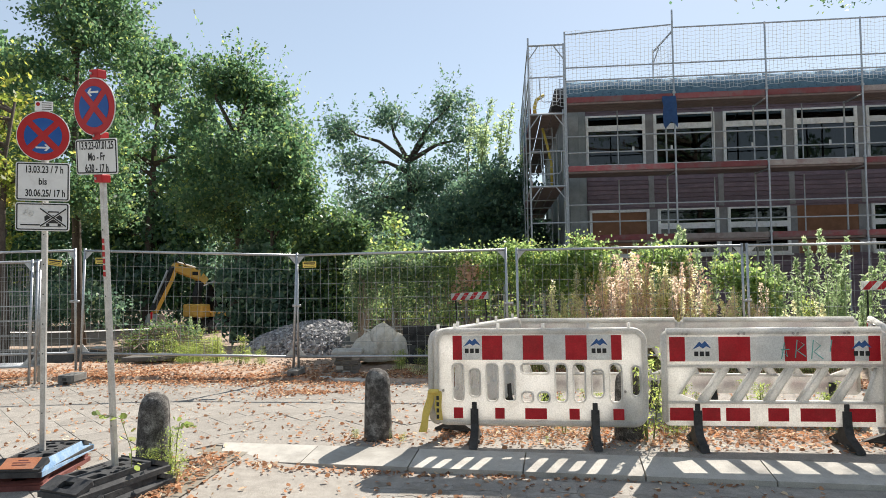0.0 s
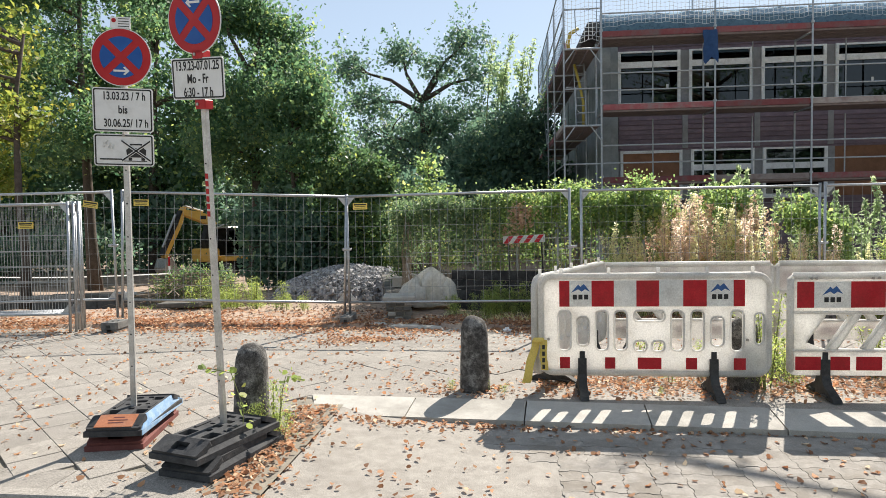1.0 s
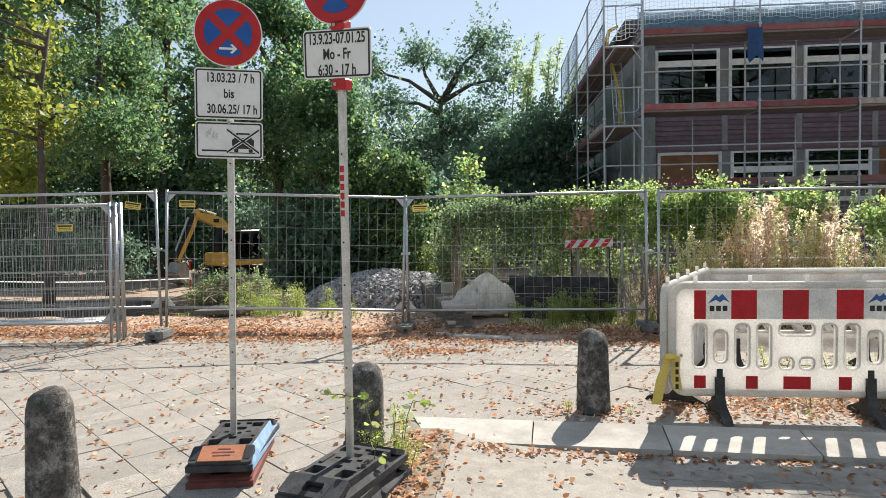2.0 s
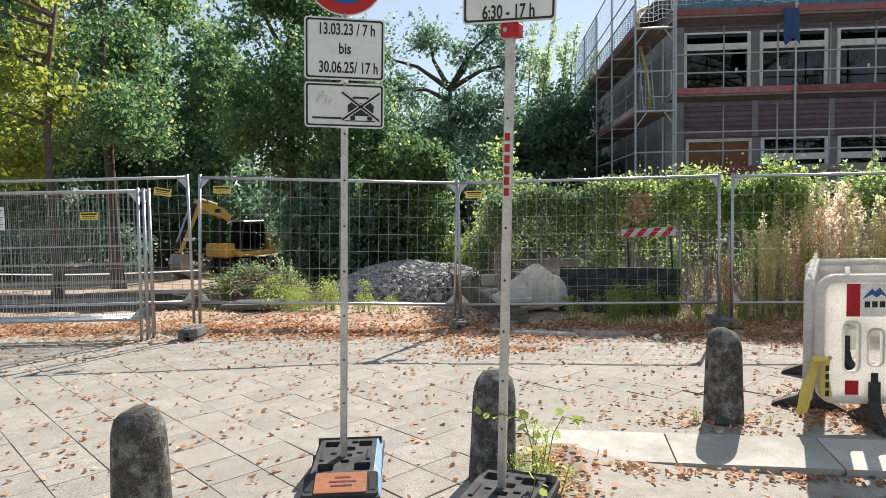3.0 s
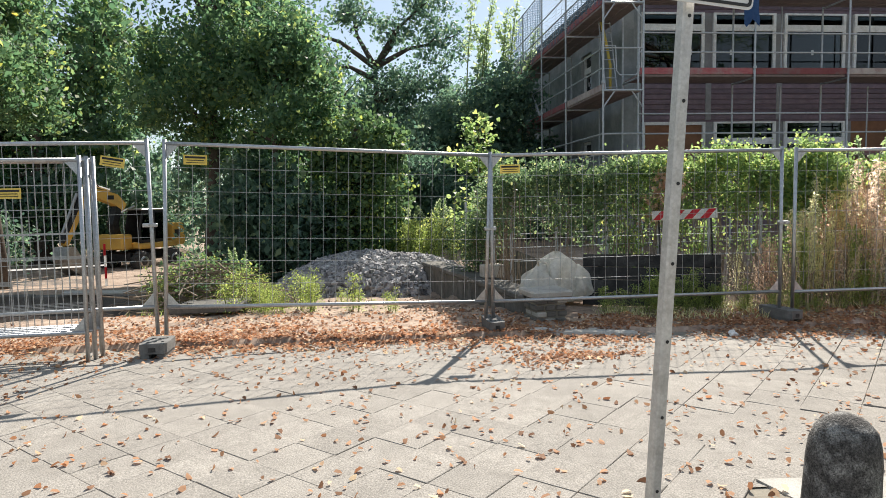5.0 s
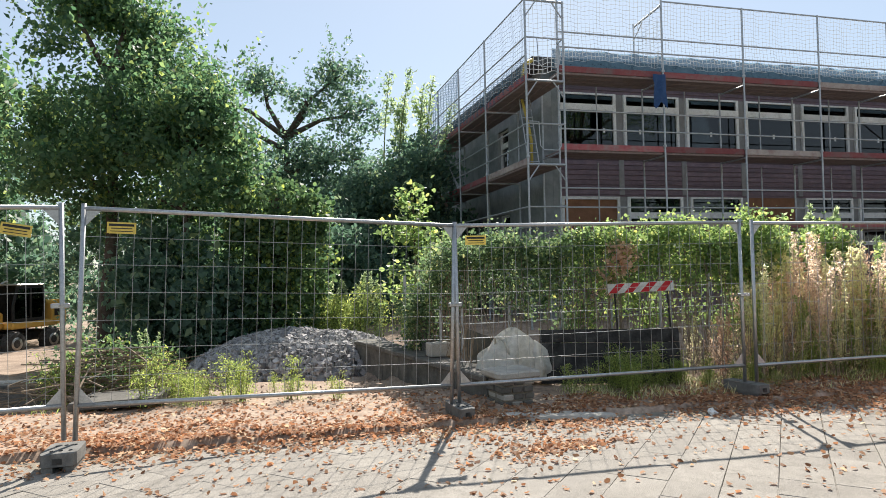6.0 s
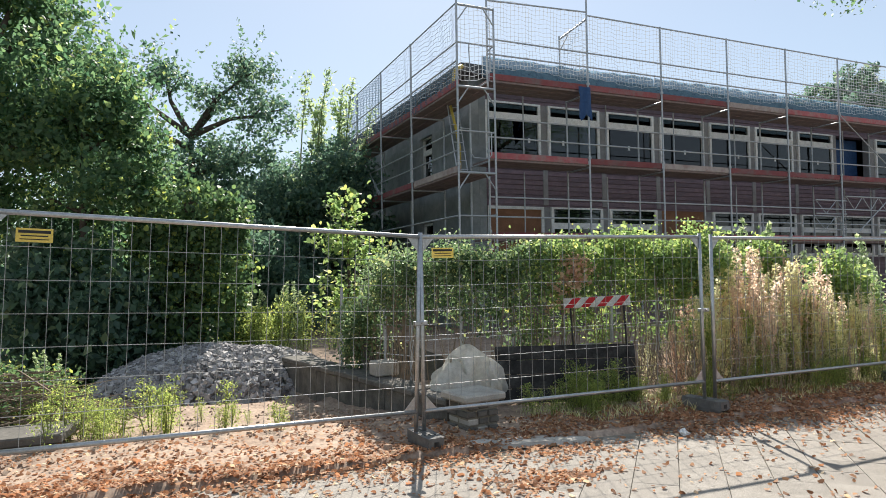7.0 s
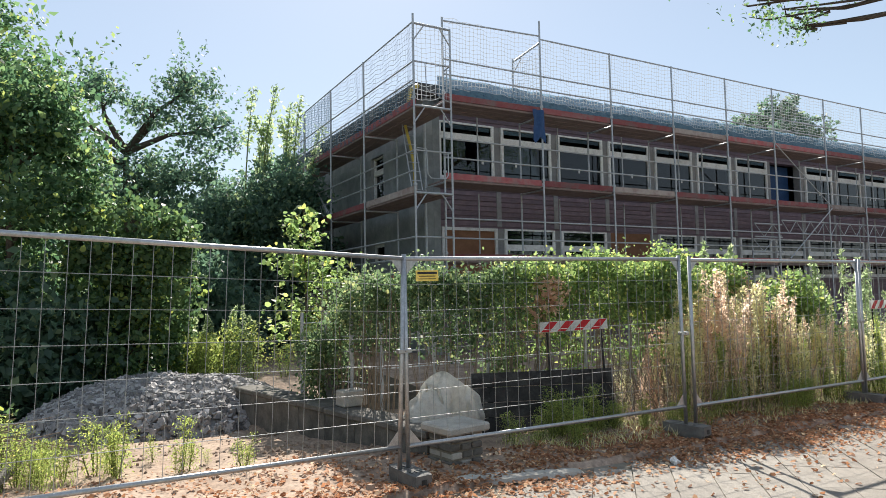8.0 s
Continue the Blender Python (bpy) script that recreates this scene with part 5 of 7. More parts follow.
def lumpy(rx, ry, rz, amp, seed, nu=20, nv=12):
    vs, fs = [(0, 0, rz)], []
    for j in range(1, nv):
        for i in range(nu):
            a, b = 2 * math.pi * i / nu, math.pi * j / nv
            p = Vector((math.sin(b) * math.cos(a), math.sin(b) * math.sin(a), math.cos(b)))
            k = 1 + amp * noise.noise(p * 1.8 + Vector((seed, 0, 0))) + amp * 0.5 * noise.noise(p * 4.5 + Vector((seed, 3, 0)))
            vs.append((p.x * rx * k, p.y * ry * k, max(-rz * 0.75, p.z * rz * k)))
    vs.append((0, 0, -rz * 0.75))
    fs += [(0, 1 + i, 1 + (i + 1) % nu) for i in range(nu)]
    for j in range(nv - 2):
        fs += [(1 + j * nu + i, 1 + (j + 1) * nu + i, 1 + (j + 1) * nu + (i + 1) % nu, 1 + j * nu + (i + 1) % nu) for i in range(nu)]
    e = len(vs) - 1
    fs += [(e, 1 + (nv - 2) * nu + (i + 1) % nu, 1 + (nv - 2) * nu + i) for i in range(nu)]
    return Geo().add(vs, fs)


def sack(rx, ry, rz, seed, nu=44, nv=20):
    """A slack sack: a cone-like drape with folds running down from its tied top."""
    q = random.Random(seed)
    ph = [q.uniform(0, 6.3) for _ in range(4)]
    lean = (q.uniform(-0.25, 0.25) * rx, q.uniform(-0.2, 0.2) * ry)
    vs = []
    for j in range(nv + 1):
        b = j / nv
        r = 0.12 + 0.93 * math.sin(min(1.0, b * 1.15) * math.pi / 2) ** 0.8 - 0.12 * max(0.0, b - 0.8) * 5
        z = rz * (1 - 1.75 * b ** 1.4) + 0.06 * rz * math.sin(5 * b + ph[0])
        for i in range(nu):
            a = 2 * math.pi * i / nu
            f = abs(math.sin(2.5 * a + ph[1] + 0.9 * b)) ** 0.6 + 0.6 * abs(math.sin(4.5 * a + ph[2] - 1.4 * b)) ** 0.6
            k = r * (0.68 + 0.27 * f * min(1.0, b * 3)) * (1 + 0.3 * noise.noise((math.cos(a) * 1.6 + seed, math.sin(a) * 1.6, b * 3)))
            vs.append((lean[0] * (1 - b) + rx * k * math.cos(a), lean[1] * (1 - b) + ry * k * math.sin(a), z + 0.05 * rz * math.sin(2 * a + ph[3])))
    fs = [(j * nu + i, (j + 1) * nu + i, (j + 1) * nu + (i + 1) % nu, j * nu + (i + 1) % nu) for j in range(nv) for i in range(nu)]
    fs += [tuple(range(nu)), tuple(nv * nu + i for i in range(nu))[::-1]]
    return Geo().add(vs, fs)


bag = thing("bulk_bag", pose(-2.66, 12.15, 0.3, 0, 0, 15), "slumped white woven bulk bag of rubble", "bag")
part("body", sack(0.37, 0.28, 0.38, 3), "cream", bag, smooth=True)
part("flap", sack(0.25, 0.2, 0.27, 8), "cream", bag, smooth=True).location = (0.34, -0.12, -0.06)
part("fold", sack(0.3, 0.22, 0.32, 5), "cream", bag, smooth=True).location = (-0.26, -0.12, -0.04)
part("loop", Geo().tube([(-0.28, -0.1, 0.18), (-0.34, -0.18, 0.32), (-0.24, -0.25, 0.28), (-0.18, -0.28, 0.05)], 0.018, 6), "cream", bag, smooth=True)
bp = thing("board_panel", pose(-2.28, 12.0, -0.03, -9, 0.0, -18), "weathered dark wooden board panel leaning in the weeds", "panel")
for k in range(4):
    g = Geo()
    g.box(0.0, -0.015, 0.178 * k, 1.8, 0.015, 0.178 * k + 0.172, 0.004)
    part("plank", g, "darkwood", bp)
for x in (0.2, 1.6):
    part("batten", Geo().box(x, 0.017, 0.03, x + 0.07, 0.05, 0.68, 0.004), "darkwood", bp)


def striped_board(m, w, h, label):
    th = thing("warning_board", m, label, "warning board")
    part("back", Geo().box(-w / 2, -0.01, -h / 2, w / 2, 0.01, h / 2, 0.003), "whitefoil", th)
    s = h * 0.9
    x = -w / 2 + 0.01
    while x < w / 2 - s:
        part("red_stripe", Geo().plate([(x, -h / 2 + 0.004), (x + s * 0.9, -h / 2 + 0.004), (min(w / 2 - 0.005, x + s * 1.9), h / 2 - 0.004), (min(w / 2 - 0.01, x + s), h / 2 - 0.004)], (), 0.002, pose(0, -0.0125, 0)), "red", th)
        x += s * 1.75
    for px in (-w * 0.4, w * 0.4):
        part("leg", Geo().box(px - 0.011, 0.012, -1.25, px + 0.011, 0.034, h / 2, 0.003), "darkwood", th)
    return th


striped_board(pose(-0.97, 11.72, 1.21, 0, -3, -33), 0.84, 0.13, "red and white striped board between weeds")
striped_board(pose(6.2, 11.9, 1.3, 0, 0, 5), 1.2, 0.15, "red and white striped board before green weeds")
cs = thing("concrete_slab", pose(-7.45, 12.4, site(-7.45, 12.4) + 0.05, 3, -3, -12), "flat pale concrete slab lying in weeds", "slab")
part("body", Geo().box(-0.5, -0.28, 0, 0.5, 0.28, 0.09, 0.015), "oldconc", cs)
ct = thing("concrete_trough", pose(3.1, 12.3, -0.05, 0, 0, 3), "pale concrete block among dry weeds", "block")
part("body", Geo().box(-0.4, -0.2, 0, 0.4, 0.2, 0.85, 0.02), "oldconc", ct)

spill = thing("mortar_spill", pose(-2.8, 10.32, pave(10.3) + 0.02, 0, 0, -8), "pale crumbling crust of spilled mortar on the ground", "mortar")
for dx, dy, a, b in ((0, 0, 0.42, 0.16), (0.42, -0.1, 0.22, 0.1), (-0.45, 0.06, 0.2, 0.09)):
    k = 22
    vs = [(dx, dy, 0.03)] + [(dx + a * r * (1 + 0.35 * noise.noise((math.cos(t) * 2 + dx * 7, math.sin(t) * 2, r))) * math.cos(t), dy + b * r * (1 + 0.35 * noise.noise((math.cos(t) * 2 + dx * 7, math.sin(t) * 2, r))) * math.sin(t), h + 0.008 * noise.noise((t * 3, r * 5, dx * 9))) for r, h in ((0.45, 0.028), (0.8, 0.02), (1.0, -0.02)) for t in [2 * math.pi * i / k for i in range(k)]]
    fs = [(0, 1 + i, 1 + (i + 1) % k) for i in range(k)] + [(1 + j * k + i, 1 + (j + 1) * k + i, 1 + (j + 1) * k + (i + 1) % k, 1 + j * k + (i + 1) % k) for j in range(2) for i in range(k)]
    part("crust", Geo().add(vs, fs), "kerb", spill)

# retaining wall at the far side of the pit
rw = thing("retaining_wall", Matrix(), "dark weathered concrete wall along the pit", "wall")
for i in range(9):
    x1 = -9.2 - 1.3 * i
    part("wall_length", Geo().box(x1 - 1.29, 15.92, -1.25, x1, 16.12, -0.26 + 0.02 * (i % 3), 0.02), "oldconc", rw)
pl_b = thing("loose_board", pose(-10.4, 16.05, -0.24, 2, 3, 14), "pale board lying on the retaining wall", "board")
part("body", Geo().box(-0.8, -0.15, 0.0, 0.8, 0.15, 0.04, 0.005), "kerb", pl_b)

# gravel heap: a core with stones over it, the foremost as single stones
HX, HY, HZ = -5.25, 17.0, site(-5.25, 17.0)


def heap(dx, dy):
    r2 = (dx / 2.15) ** 2 + (dy / 1.75) ** 2
    return 0.74 * max(0.0, 1 - r2) ** 0.6 * (1 + 0.12 * noise.noise((dx * 1.1, dy * 1.1, 7))) - 0.02


gravel = thing("gravel_heap", pose(HX, HY, HZ - 0.04), "heap of pale grey crushed stone", "gravel heap")
k = 26
g = Geo()
g.add([(-2.3 + 4.6 * i / k, -1.9 + 3.8 * j / k, heap(-2.3 + 4.6 * i / k, -1.9 + 3.8 * j / k) - 0.1) for j in range(k + 1) for i in range(k + 1)], [(j * (k + 1) + i, j * (k + 1) + i + 1, (j + 1) * (k + 1) + i + 1, (j + 1) * (k + 1) + i) for j in range(k) for i in range(k)])
part("core", g, "gravel", gravel)


def rock(seed, s=1.0):
    q = random.Random(seed)
    vs = [(x * q.uniform(0.55, 1.1) * s, y * q.uniform(0.55, 1.1) * s, z * q.uniform(0.45, 0.95) * s) for x in (-1, 1) for y in (-1, 1) for z in (-1, 1)]
    return vs, [(0, 1, 3, 2), (4, 6, 7, 5), (0, 4, 5, 1), (2, 3, 7, 6), (0, 2, 6, 4), (1, 5, 7, 3)]


rock_meshes = []
for i in range(8):
    me = Geo().add(*rock(i)).mesh("stone")
    me.materials.append(M["gravel"])
    rock_meshes.append(me)
q = random.Random(11)
rest = Geo()
single = 0
for i in range(5600):
    a, r = q.uniform(0, 2 * math.pi), q.random() ** 0.5 * 1.04
    dx, dy = 2.2 * r * math.cos(a), 1.8 * r * math.sin(a)
    s = q.uniform(0.03, 0.062)
    z = heap(dx, dy) + q.uniform(-0.02, 0.02)
    m = pose(dx, dy, z, q.uniform(0, 360), q.uniform(0, 360), q.uniform(0, 360)) @ Matrix.Diagonal((s, s, s, 1))
    if dy < 0.1 and r < 0.99 and single < 300 and q.random() < 0.2:
        ob = part("stone", rock_meshes[i % 8], None, gravel)
        ob.matrix_local = m
        single += 1
    else:
        rest.add(*rock(i % 40), m)
part("loose_stone_mass", rest, "gravel", gravel)["kind"] = "stuff"

rub = Geo()
for i in range(900):
    x, y = q.uniform(-8.2, -3.0), q.uniform(11.2, 15.6)
    if x > wall_x(y) - 0.2:
        continue
    s = q.uniform(0.006, 0.018) * (1.5 if q.random() < 0.08 else 1)
    rub.add(*rock(i % 40, s), pose(x, y, site(x, y) + s * 0.3, q.uniform(0, 360), q.uniform(0, 360), q.uniform(0, 360)))
for i in range(60):
    x, y = q.gauss(-3.9, 0.5), q.gauss(12.4, 0.7)
    s = q.uniform(0.018, 0.045)
    rub.add(*rock(i % 40, s), pose(x, y, site(x, y) + s * 0.3, q.uniform(0, 360), q.uniform(0, 360), q.uniform(0, 360)))
tagged(part("rubble", rub, "dirt"), "clods and broken stones over the bare soil", "rubble", kind="stuff")

# ---- excavator ----
ex = thing("excavator", pose(-16.6, 33.7, -1.6, 0, 0, 67), "yellow wheeled excavator parked with its arm lowered", "excavator")
part("chassis", Geo().box(-1.3, -0.6, 0.55, 1.4, 0.9, 1.0, 0.08), "black", ex)
for x in (-0.95, 1.15):
    for y in (-1.0, 0.95):
        wh = part("wheel", Geo().lathe([(0.3, -0.2), (0.48, -0.2), (0.53, -0.12), (0.53, 0.12), (0.48, 0.2), (0.3, 0.2)], 24, pose(x, y, 0.53, 90)), "rubber", ex, smooth=True)
        part("rim", Geo().lathe([(0.06, -0.19), (0.29, -0.21), (0.29, 0.21), (0.06, 0.19)], 20, pose(x, y, 0.53, 90)), "steel", wh, smooth=True)
        for k in range(14):
            part("lug", Geo().box(0.52, -0.17, -0.035, 0.56, 0.17, 0.035, 0, pose(x, y, 0.53, 0, 360 * k / 14, 0)), "rubber", wh)
part("turntable", Geo().lathe([(0.6, 1.0), (0.6, 1.15)], 20, Matrix.Translation((0.1, 0, 0))), "black", ex)
part("body", Geo().box(-1.0, -1.05, 1.15, 1.6, 1.05, 1.45, 0.06), "catyellow", ex)
part("engine_cover", Geo().box(0.1, -0.05, 1.45, 1.6, 1.05, 2.3, 0.1), "catyellow", ex)
cw = part("counterweight", Geo().plate(rrect(1.2, 1.2, 2.1, 2.35, 0.22), (), 2.1), "catyellow", ex)
part("vent", Geo().box(1.35, -1.062, 1.6, 1.75, -1.052, 2.0), "black", cw)
part("tank_cover", Geo().box(-1.7, -0.6, 1.15, -1.0, 1.05, 1.9, 0.08), "catyellow", ex)
cab = part("cab", Geo().plate([(-1.0, 1.45), (0.75, 1.45), (0.85, 2.3), (0.7, 3.05), (-0.75, 3.05), (-1.0, 2.2)], [[(-0.9, 1.6), (-0.05, 1.6), (-0.05, 2.92), (-0.68, 2.92), (-0.9, 2.2)], [(0.05, 1.6), (0.65, 1.6), (0.74, 2.3), (0.62, 2.92), (0.05, 2.92)]], 0.06, pose(0, -1.0, 0)), "black", ex)
part("cab_side", Geo().plate([(-1.0, 1.45), (0.75, 1.45), (0.85, 2.3), (0.7, 3.05), (-0.75, 3.05), (-1.0, 2.2)], (), 0.06, pose(0, -0.15, 0)), "black", cab)
part("cab_roof", Geo().box(-0.8, -1.05, 3.05, 0.75, -0.1, 3.13, 0.03), "steel", cab)
part("window", Geo().plate([(-0.9, 1.6), (0.65, 1.6), (0.74, 2.3), (0.62, 2.92), (-0.68, 2.92), (-0.9, 2.2)], (), 0.01, pose(0, -1.0, 0)), "glass", cab)
part("seat", Geo().box(-0.1, -0.8, 1.5, 0.45, -0.35, 1.95, 0.06).box(0.3, -0.8, 1.95, 0.48, -0.35, 2.6, 0.06), "black", cab)


def beam(pts, ws, d):
    """A flat-sided tapering beam along points in x and z."""
    up, dn = [], []
    for i, (x, z) in enumerate(pts):
        a, b = pts[max(0, i - 1)], pts[min(len(pts) - 1, i + 1)]
        t = Vector((b[0] - a[0], b[1] - a[1])).normalized()
        up.append((x - t.y * ws[i], z + t.x * ws[i]))
        dn.append((x + t.y * ws[i], z - t.x * ws[i]))
    return Geo().plate(dn + up[::-1], (), d)


# lower boom in black: the shade on it is put into the colour
part("lower_boom", beam([(-1.1, 1.5), (-1.3, 2.4), (-1.0, 3.3)], [0.2, 0.18, 0.16], 0.36), "black", ex).location.y = 0.3
boom = part("boom", beam([(-0.7, 3.2), (-1.2, 3.6), (-1.9, 3.8), (-2.9, 4.05)], [0.2, 0.27, 0.25, 0.14], 0.4), "catyellow", ex)
boom.location.y = 0.3
part("boom_plate", Geo().box(-1.75, -0.212, 3.6, -1.35, -0.204, 3.8), "black", boom)
part("stick", beam([(-2.7, 4.3), (-3.05, 3.5), (-4.1, 1.55)], [0.08, 0.17, 0.1], 0.3), "catyellow", ex).location.y = 0.3
part("stick_guard", beam([(-2.95, 4.1), (-3.3, 3.4), (-4.25, 1.7)], [0.05, 0.08, 0.05], 0.34), "black", ex).location.y = 0.3
part("ram", Geo().tube([(-1.4, 0.3, 4.05), (-2.6, 0.3, 4.35)], 0.07, 8), "steel", ex)
part("ram", Geo().tube([(-0.95, 0.3, 2.9), (0.1, 0.3, 3.25)], 0.06, 8), "steel", ex)
part("ram", Geo().tube([(-3.25, 0.3, 3.9), (-4.15, 0.3, 2.1)], 0.07, 8), "steel", ex)
part("bucket", Geo().plate([(-4.2, 1.5), (-3.9, 1.5), (-3.6, 1.0), (-3.3, 0.35), (-3.7, 0.2), (-4.2, 0.5), (-4.4, 1.0)], (), 0.9, pose(0, 0.3, 0)), "steel", ex)
ex.scale = (0.9, 0.9, 0.9)
part("hose", Geo().tube([(-2.2, 0.1, 4.2), (-2.7, 0.05, 4.75), (-3.0, 0.1, 4.3)], 0.03, 6), "black", ex)

# tape line and stake at the back of the site
lt = thing("barrier_line", Matrix(), "sagging white tape strung along the site", "tape")
vs = []
for i in range(13):
    x = -21 + 0.72 * i
    z = -0.1 - 0.1 * math.sin(math.pi * i / 12)
    vs += [(x, 20.5, z - 0.018), (x, 20.5, z + 0.018)]
part("strip", Geo().add(vs, [(2 * i, 2 * i + 2, 2 * i + 3, 2 * i + 1) for i in range(12)]), "whitefoil", lt)
stake = thing("site_stake", pose(-12.4, 20.5, site(-12.4, 20.5) - 0.1), "thin red and white marking stake", "stake")
for k in range(4):
    part("band", Geo().tube([(0, 0, 0.3 * k), (0.01, 0, 0.3 * k + 0.3)], 0.03, 7), "red" if k % 2 else "whitefoil", stake)

# ---- trees ----
tree("tree", -10.0, 21.8, -0.7, 10.4, egg(0, 0, 6.4, 2.5, 2.2, 3.9, 46, 0.75, 1), 36000, 0.155, "leaf", "broad dense green deciduous tree with sunlit edges", 0.22, 0.3, 0.2, 14, sprigs=260)
tree("tree", -22.0, 36.0, -1.6, 18, egg(0, 0, 9.5, 5.0, 3.0, 8.0, 44, 1.5, 2), 30000, 0.33, "leaf", "tall dark green tree behind the excavator", 0.38, 0.45, 0.2, 12, sprigs=130)
tree("tree", -30.0, 34.0, -1.6, 18, egg(0, 0, 9.5, 5.0, 3.0, 8.0, 44, 1.5, 3), 26000, 0.33, "leaf", "tall green tree at the site's far side", 0.4, 0.45, 0.2, 12, sprigs=130)
tree("tree", -39.0, 34.0, -1.6, 18, egg(0, 0, 9.5, 5.0, 3.0, 8.0, 34, 1.9, 13), 18000, 0.36, "leaf", "tall green tree closing the site", 0.4, 0.45, 0.3)
tree("tree", -15.0, 20.5, -0.9, 15.0, egg(-0.2, 0, 8.8, 2.7, 2.2, 6.2, 52, 0.8, 14), 38000, 0.155, "leaf", "slim tall tree with light green leaves", 0.2, 0.3, 0.2, 14, sprigs=220)
tree("tree", -7.7, 19.6, -0.6, 7.4, egg(0, 0, 4.4, 1.5, 1.3, 2.5, 24, 0.55, 4), 15000, 0.14, "leaf", "young green tree with upright light green shoots", 0.12, 0.24, 0.2, 12, sprigs=190)
tree("tree", -12.7, 14.6, -0.5, 9.0, egg(-1.4, 0, 5.3, 1.9, 1.3, 3.0, 20, 0.55, 5), 7000, 0.15, "leafyellow", "slender tree with yellowing leaves", 0.12, 0.26, 0.2, 12, sprigs=130)
# the open crooked tree against the sky
tree("tree", -5.3, 31.5, -0.5, 11, [(-3.6, 0, 9.2, 1.0, 0.9, 0.8), (-2.8, 0, 7.6, 1.3, 1, 0.9), (-1.2, 0.3, 9.8, 1.0, 0.9, 0.6), (0.6, 0, 9.0, 0.9, 0.9, 0.6), (1.9, 0, 10.2, 1.0, 0.9, 0.8), (2.6, 0, 8.6, 1.1, 1, 1.0), (-2.2, 0, 5.9, 1.7, 1.2, 1.2), (0.2, 0.2, 6.6, 1.5, 1.2, 1.1), (1.8, 0, 6.6, 1.6, 1.2, 1.2), (-0.6, 0, 4.6, 2.4, 1.4, 1.3), (1.6, 0, 4.6, 2.0, 1.4, 1.3)], 21000, 0.19, "leafdark", "crooked open tree with bare limbs against the sky", 0.32, 0.3, 0.3, 11, sprigs=70)
tree("tree", -0.9, 27.0, -0.3, 8.0, egg(0, 0, 4.4, 1.6, 1.4, 3.3, 16, 0.95, 7), 20000, 0.18, "leafdark", "dense dark green tree beside the building", 0.18)
tree("tree", -3.4, 28.5, -0.3, 6.5, egg(0, 0, 3.4, 2.0, 1.4, 2.8, 14, 1.0, 8), 16000, 0.18, "leafdark", "dark green bushy tree among others", 0.16)
tree("tree", 5.5, 44.0, -0.3, 11.5, egg(0, 0, 8.3, 2.8, 2.4, 2.8, 14, 1.3, 9), 12000, 0.26, "leafdark", "dark tree beyond the building", 0.3)
tree("tree", 44.0, 40.0, -0.3, 18, egg(0, 0, 13.0, 5.2, 3.2, 4.4, 22, 1.8, 10), 15000, 0.42, "leafdark", "large dark tree beyond the roof", 0.4)
# plume-like shoots above the dark tree
pl_t = thing("tree_of_heaven", pose(-1.3, 26.3, -0.3), "pale feathery shoots rising above dark foliage", "shrub")
for i in range(9):
    q = random.Random(i)
    x0, hh = -1.0 + 0.25 * i, 7.9 + q.uniform(-0.5, 1.2)
    bend = q.uniform(-0.7, 0.7)
    ax = [Vector((x0 + bend * (k / 5) ** 2, 0.1 * k, hh * (0.45 + 0.55 * k / 5))) for k in range(6)]
    part("shoot", Geo().tube(ax, [0.03, 0.028, 0.024, 0.02, 0.014, 0.006], 5), "stem", pl_t)
    pts = np.array([ax[3].lerp(ax[5], q.random()) + Vector((q.gauss(0, 0.09), q.gauss(0, 0.09), q.gauss(0, 0.06))) for _ in range(170)])
    part("plume", leafmesh("plume", pts, np.full(len(pts), 0.17), 0.45), "leafmug", pl_t)["kind"] = "stuff"
# the ivy-grown stump
iv = thing("ivy_stump", pose(-5.75, 19.2, -0.5), "tree stump wrapped in glossy green ivy", "ivy")
part("trunk", Geo().tube([(0, 0, 0), (0.05, 0, 2), (0, 0, 3.7)], [0.3, 0.25, 0.15], 9), "bark", iv)
pts = cloud([(0, 0, 3.3, 1.0, 0.8, 0.75), (-0.35, 0, 2.3, 0.8, 0.7, 1.1), (0.35, 0, 2.3, 0.8, 0.7, 1.1), (0, 0, 1.1, 0.95, 0.75, 1.2), (0.6, -0.1, 3.2, 0.5, 0.5, 0.5), (-0.6, -0.1, 3.1, 0.5, 0.5, 0.5)], 17000, 10, 0.11, 0.82)
part("leaves", leafmesh("leaves", pts, np.full(len(pts), 0.1), 0.8, up=np.array([0, 0, -0.6]), fine=True), "leafbush", iv)
# the young maple behind the hedge
mp = thing("young_maple", pose(-3.2, 16.1, -0.05), "young maple with broad light green leaves", "sapling")
part("trunk", Geo().tube([(0, 0, 0), (0.05, 0, 1.5), (0, 0, 3.2)], [0.04, 0.03, 0.01], 7), "bark", mp)
pts = cloud([(0, 0, 2.9, 0.3, 0.3, 0.3), (-0.2, 0, 2.3, 0.5, 0.45, 0.3), (0.3, 0, 2.0, 0.55, 0.5, 0.35), (0, 0, 1.3, 0.6, 0.5, 0.5)], 1500, 8, 0.12, 0.3)
part("crown", leafmesh("crown", pts, 0.09 * rng.uniform(0.6, 1.3, len(pts)), 0.85, 0.45, up=np.array([0, 0, -0.2]), fine=True), "leafivy", mp)
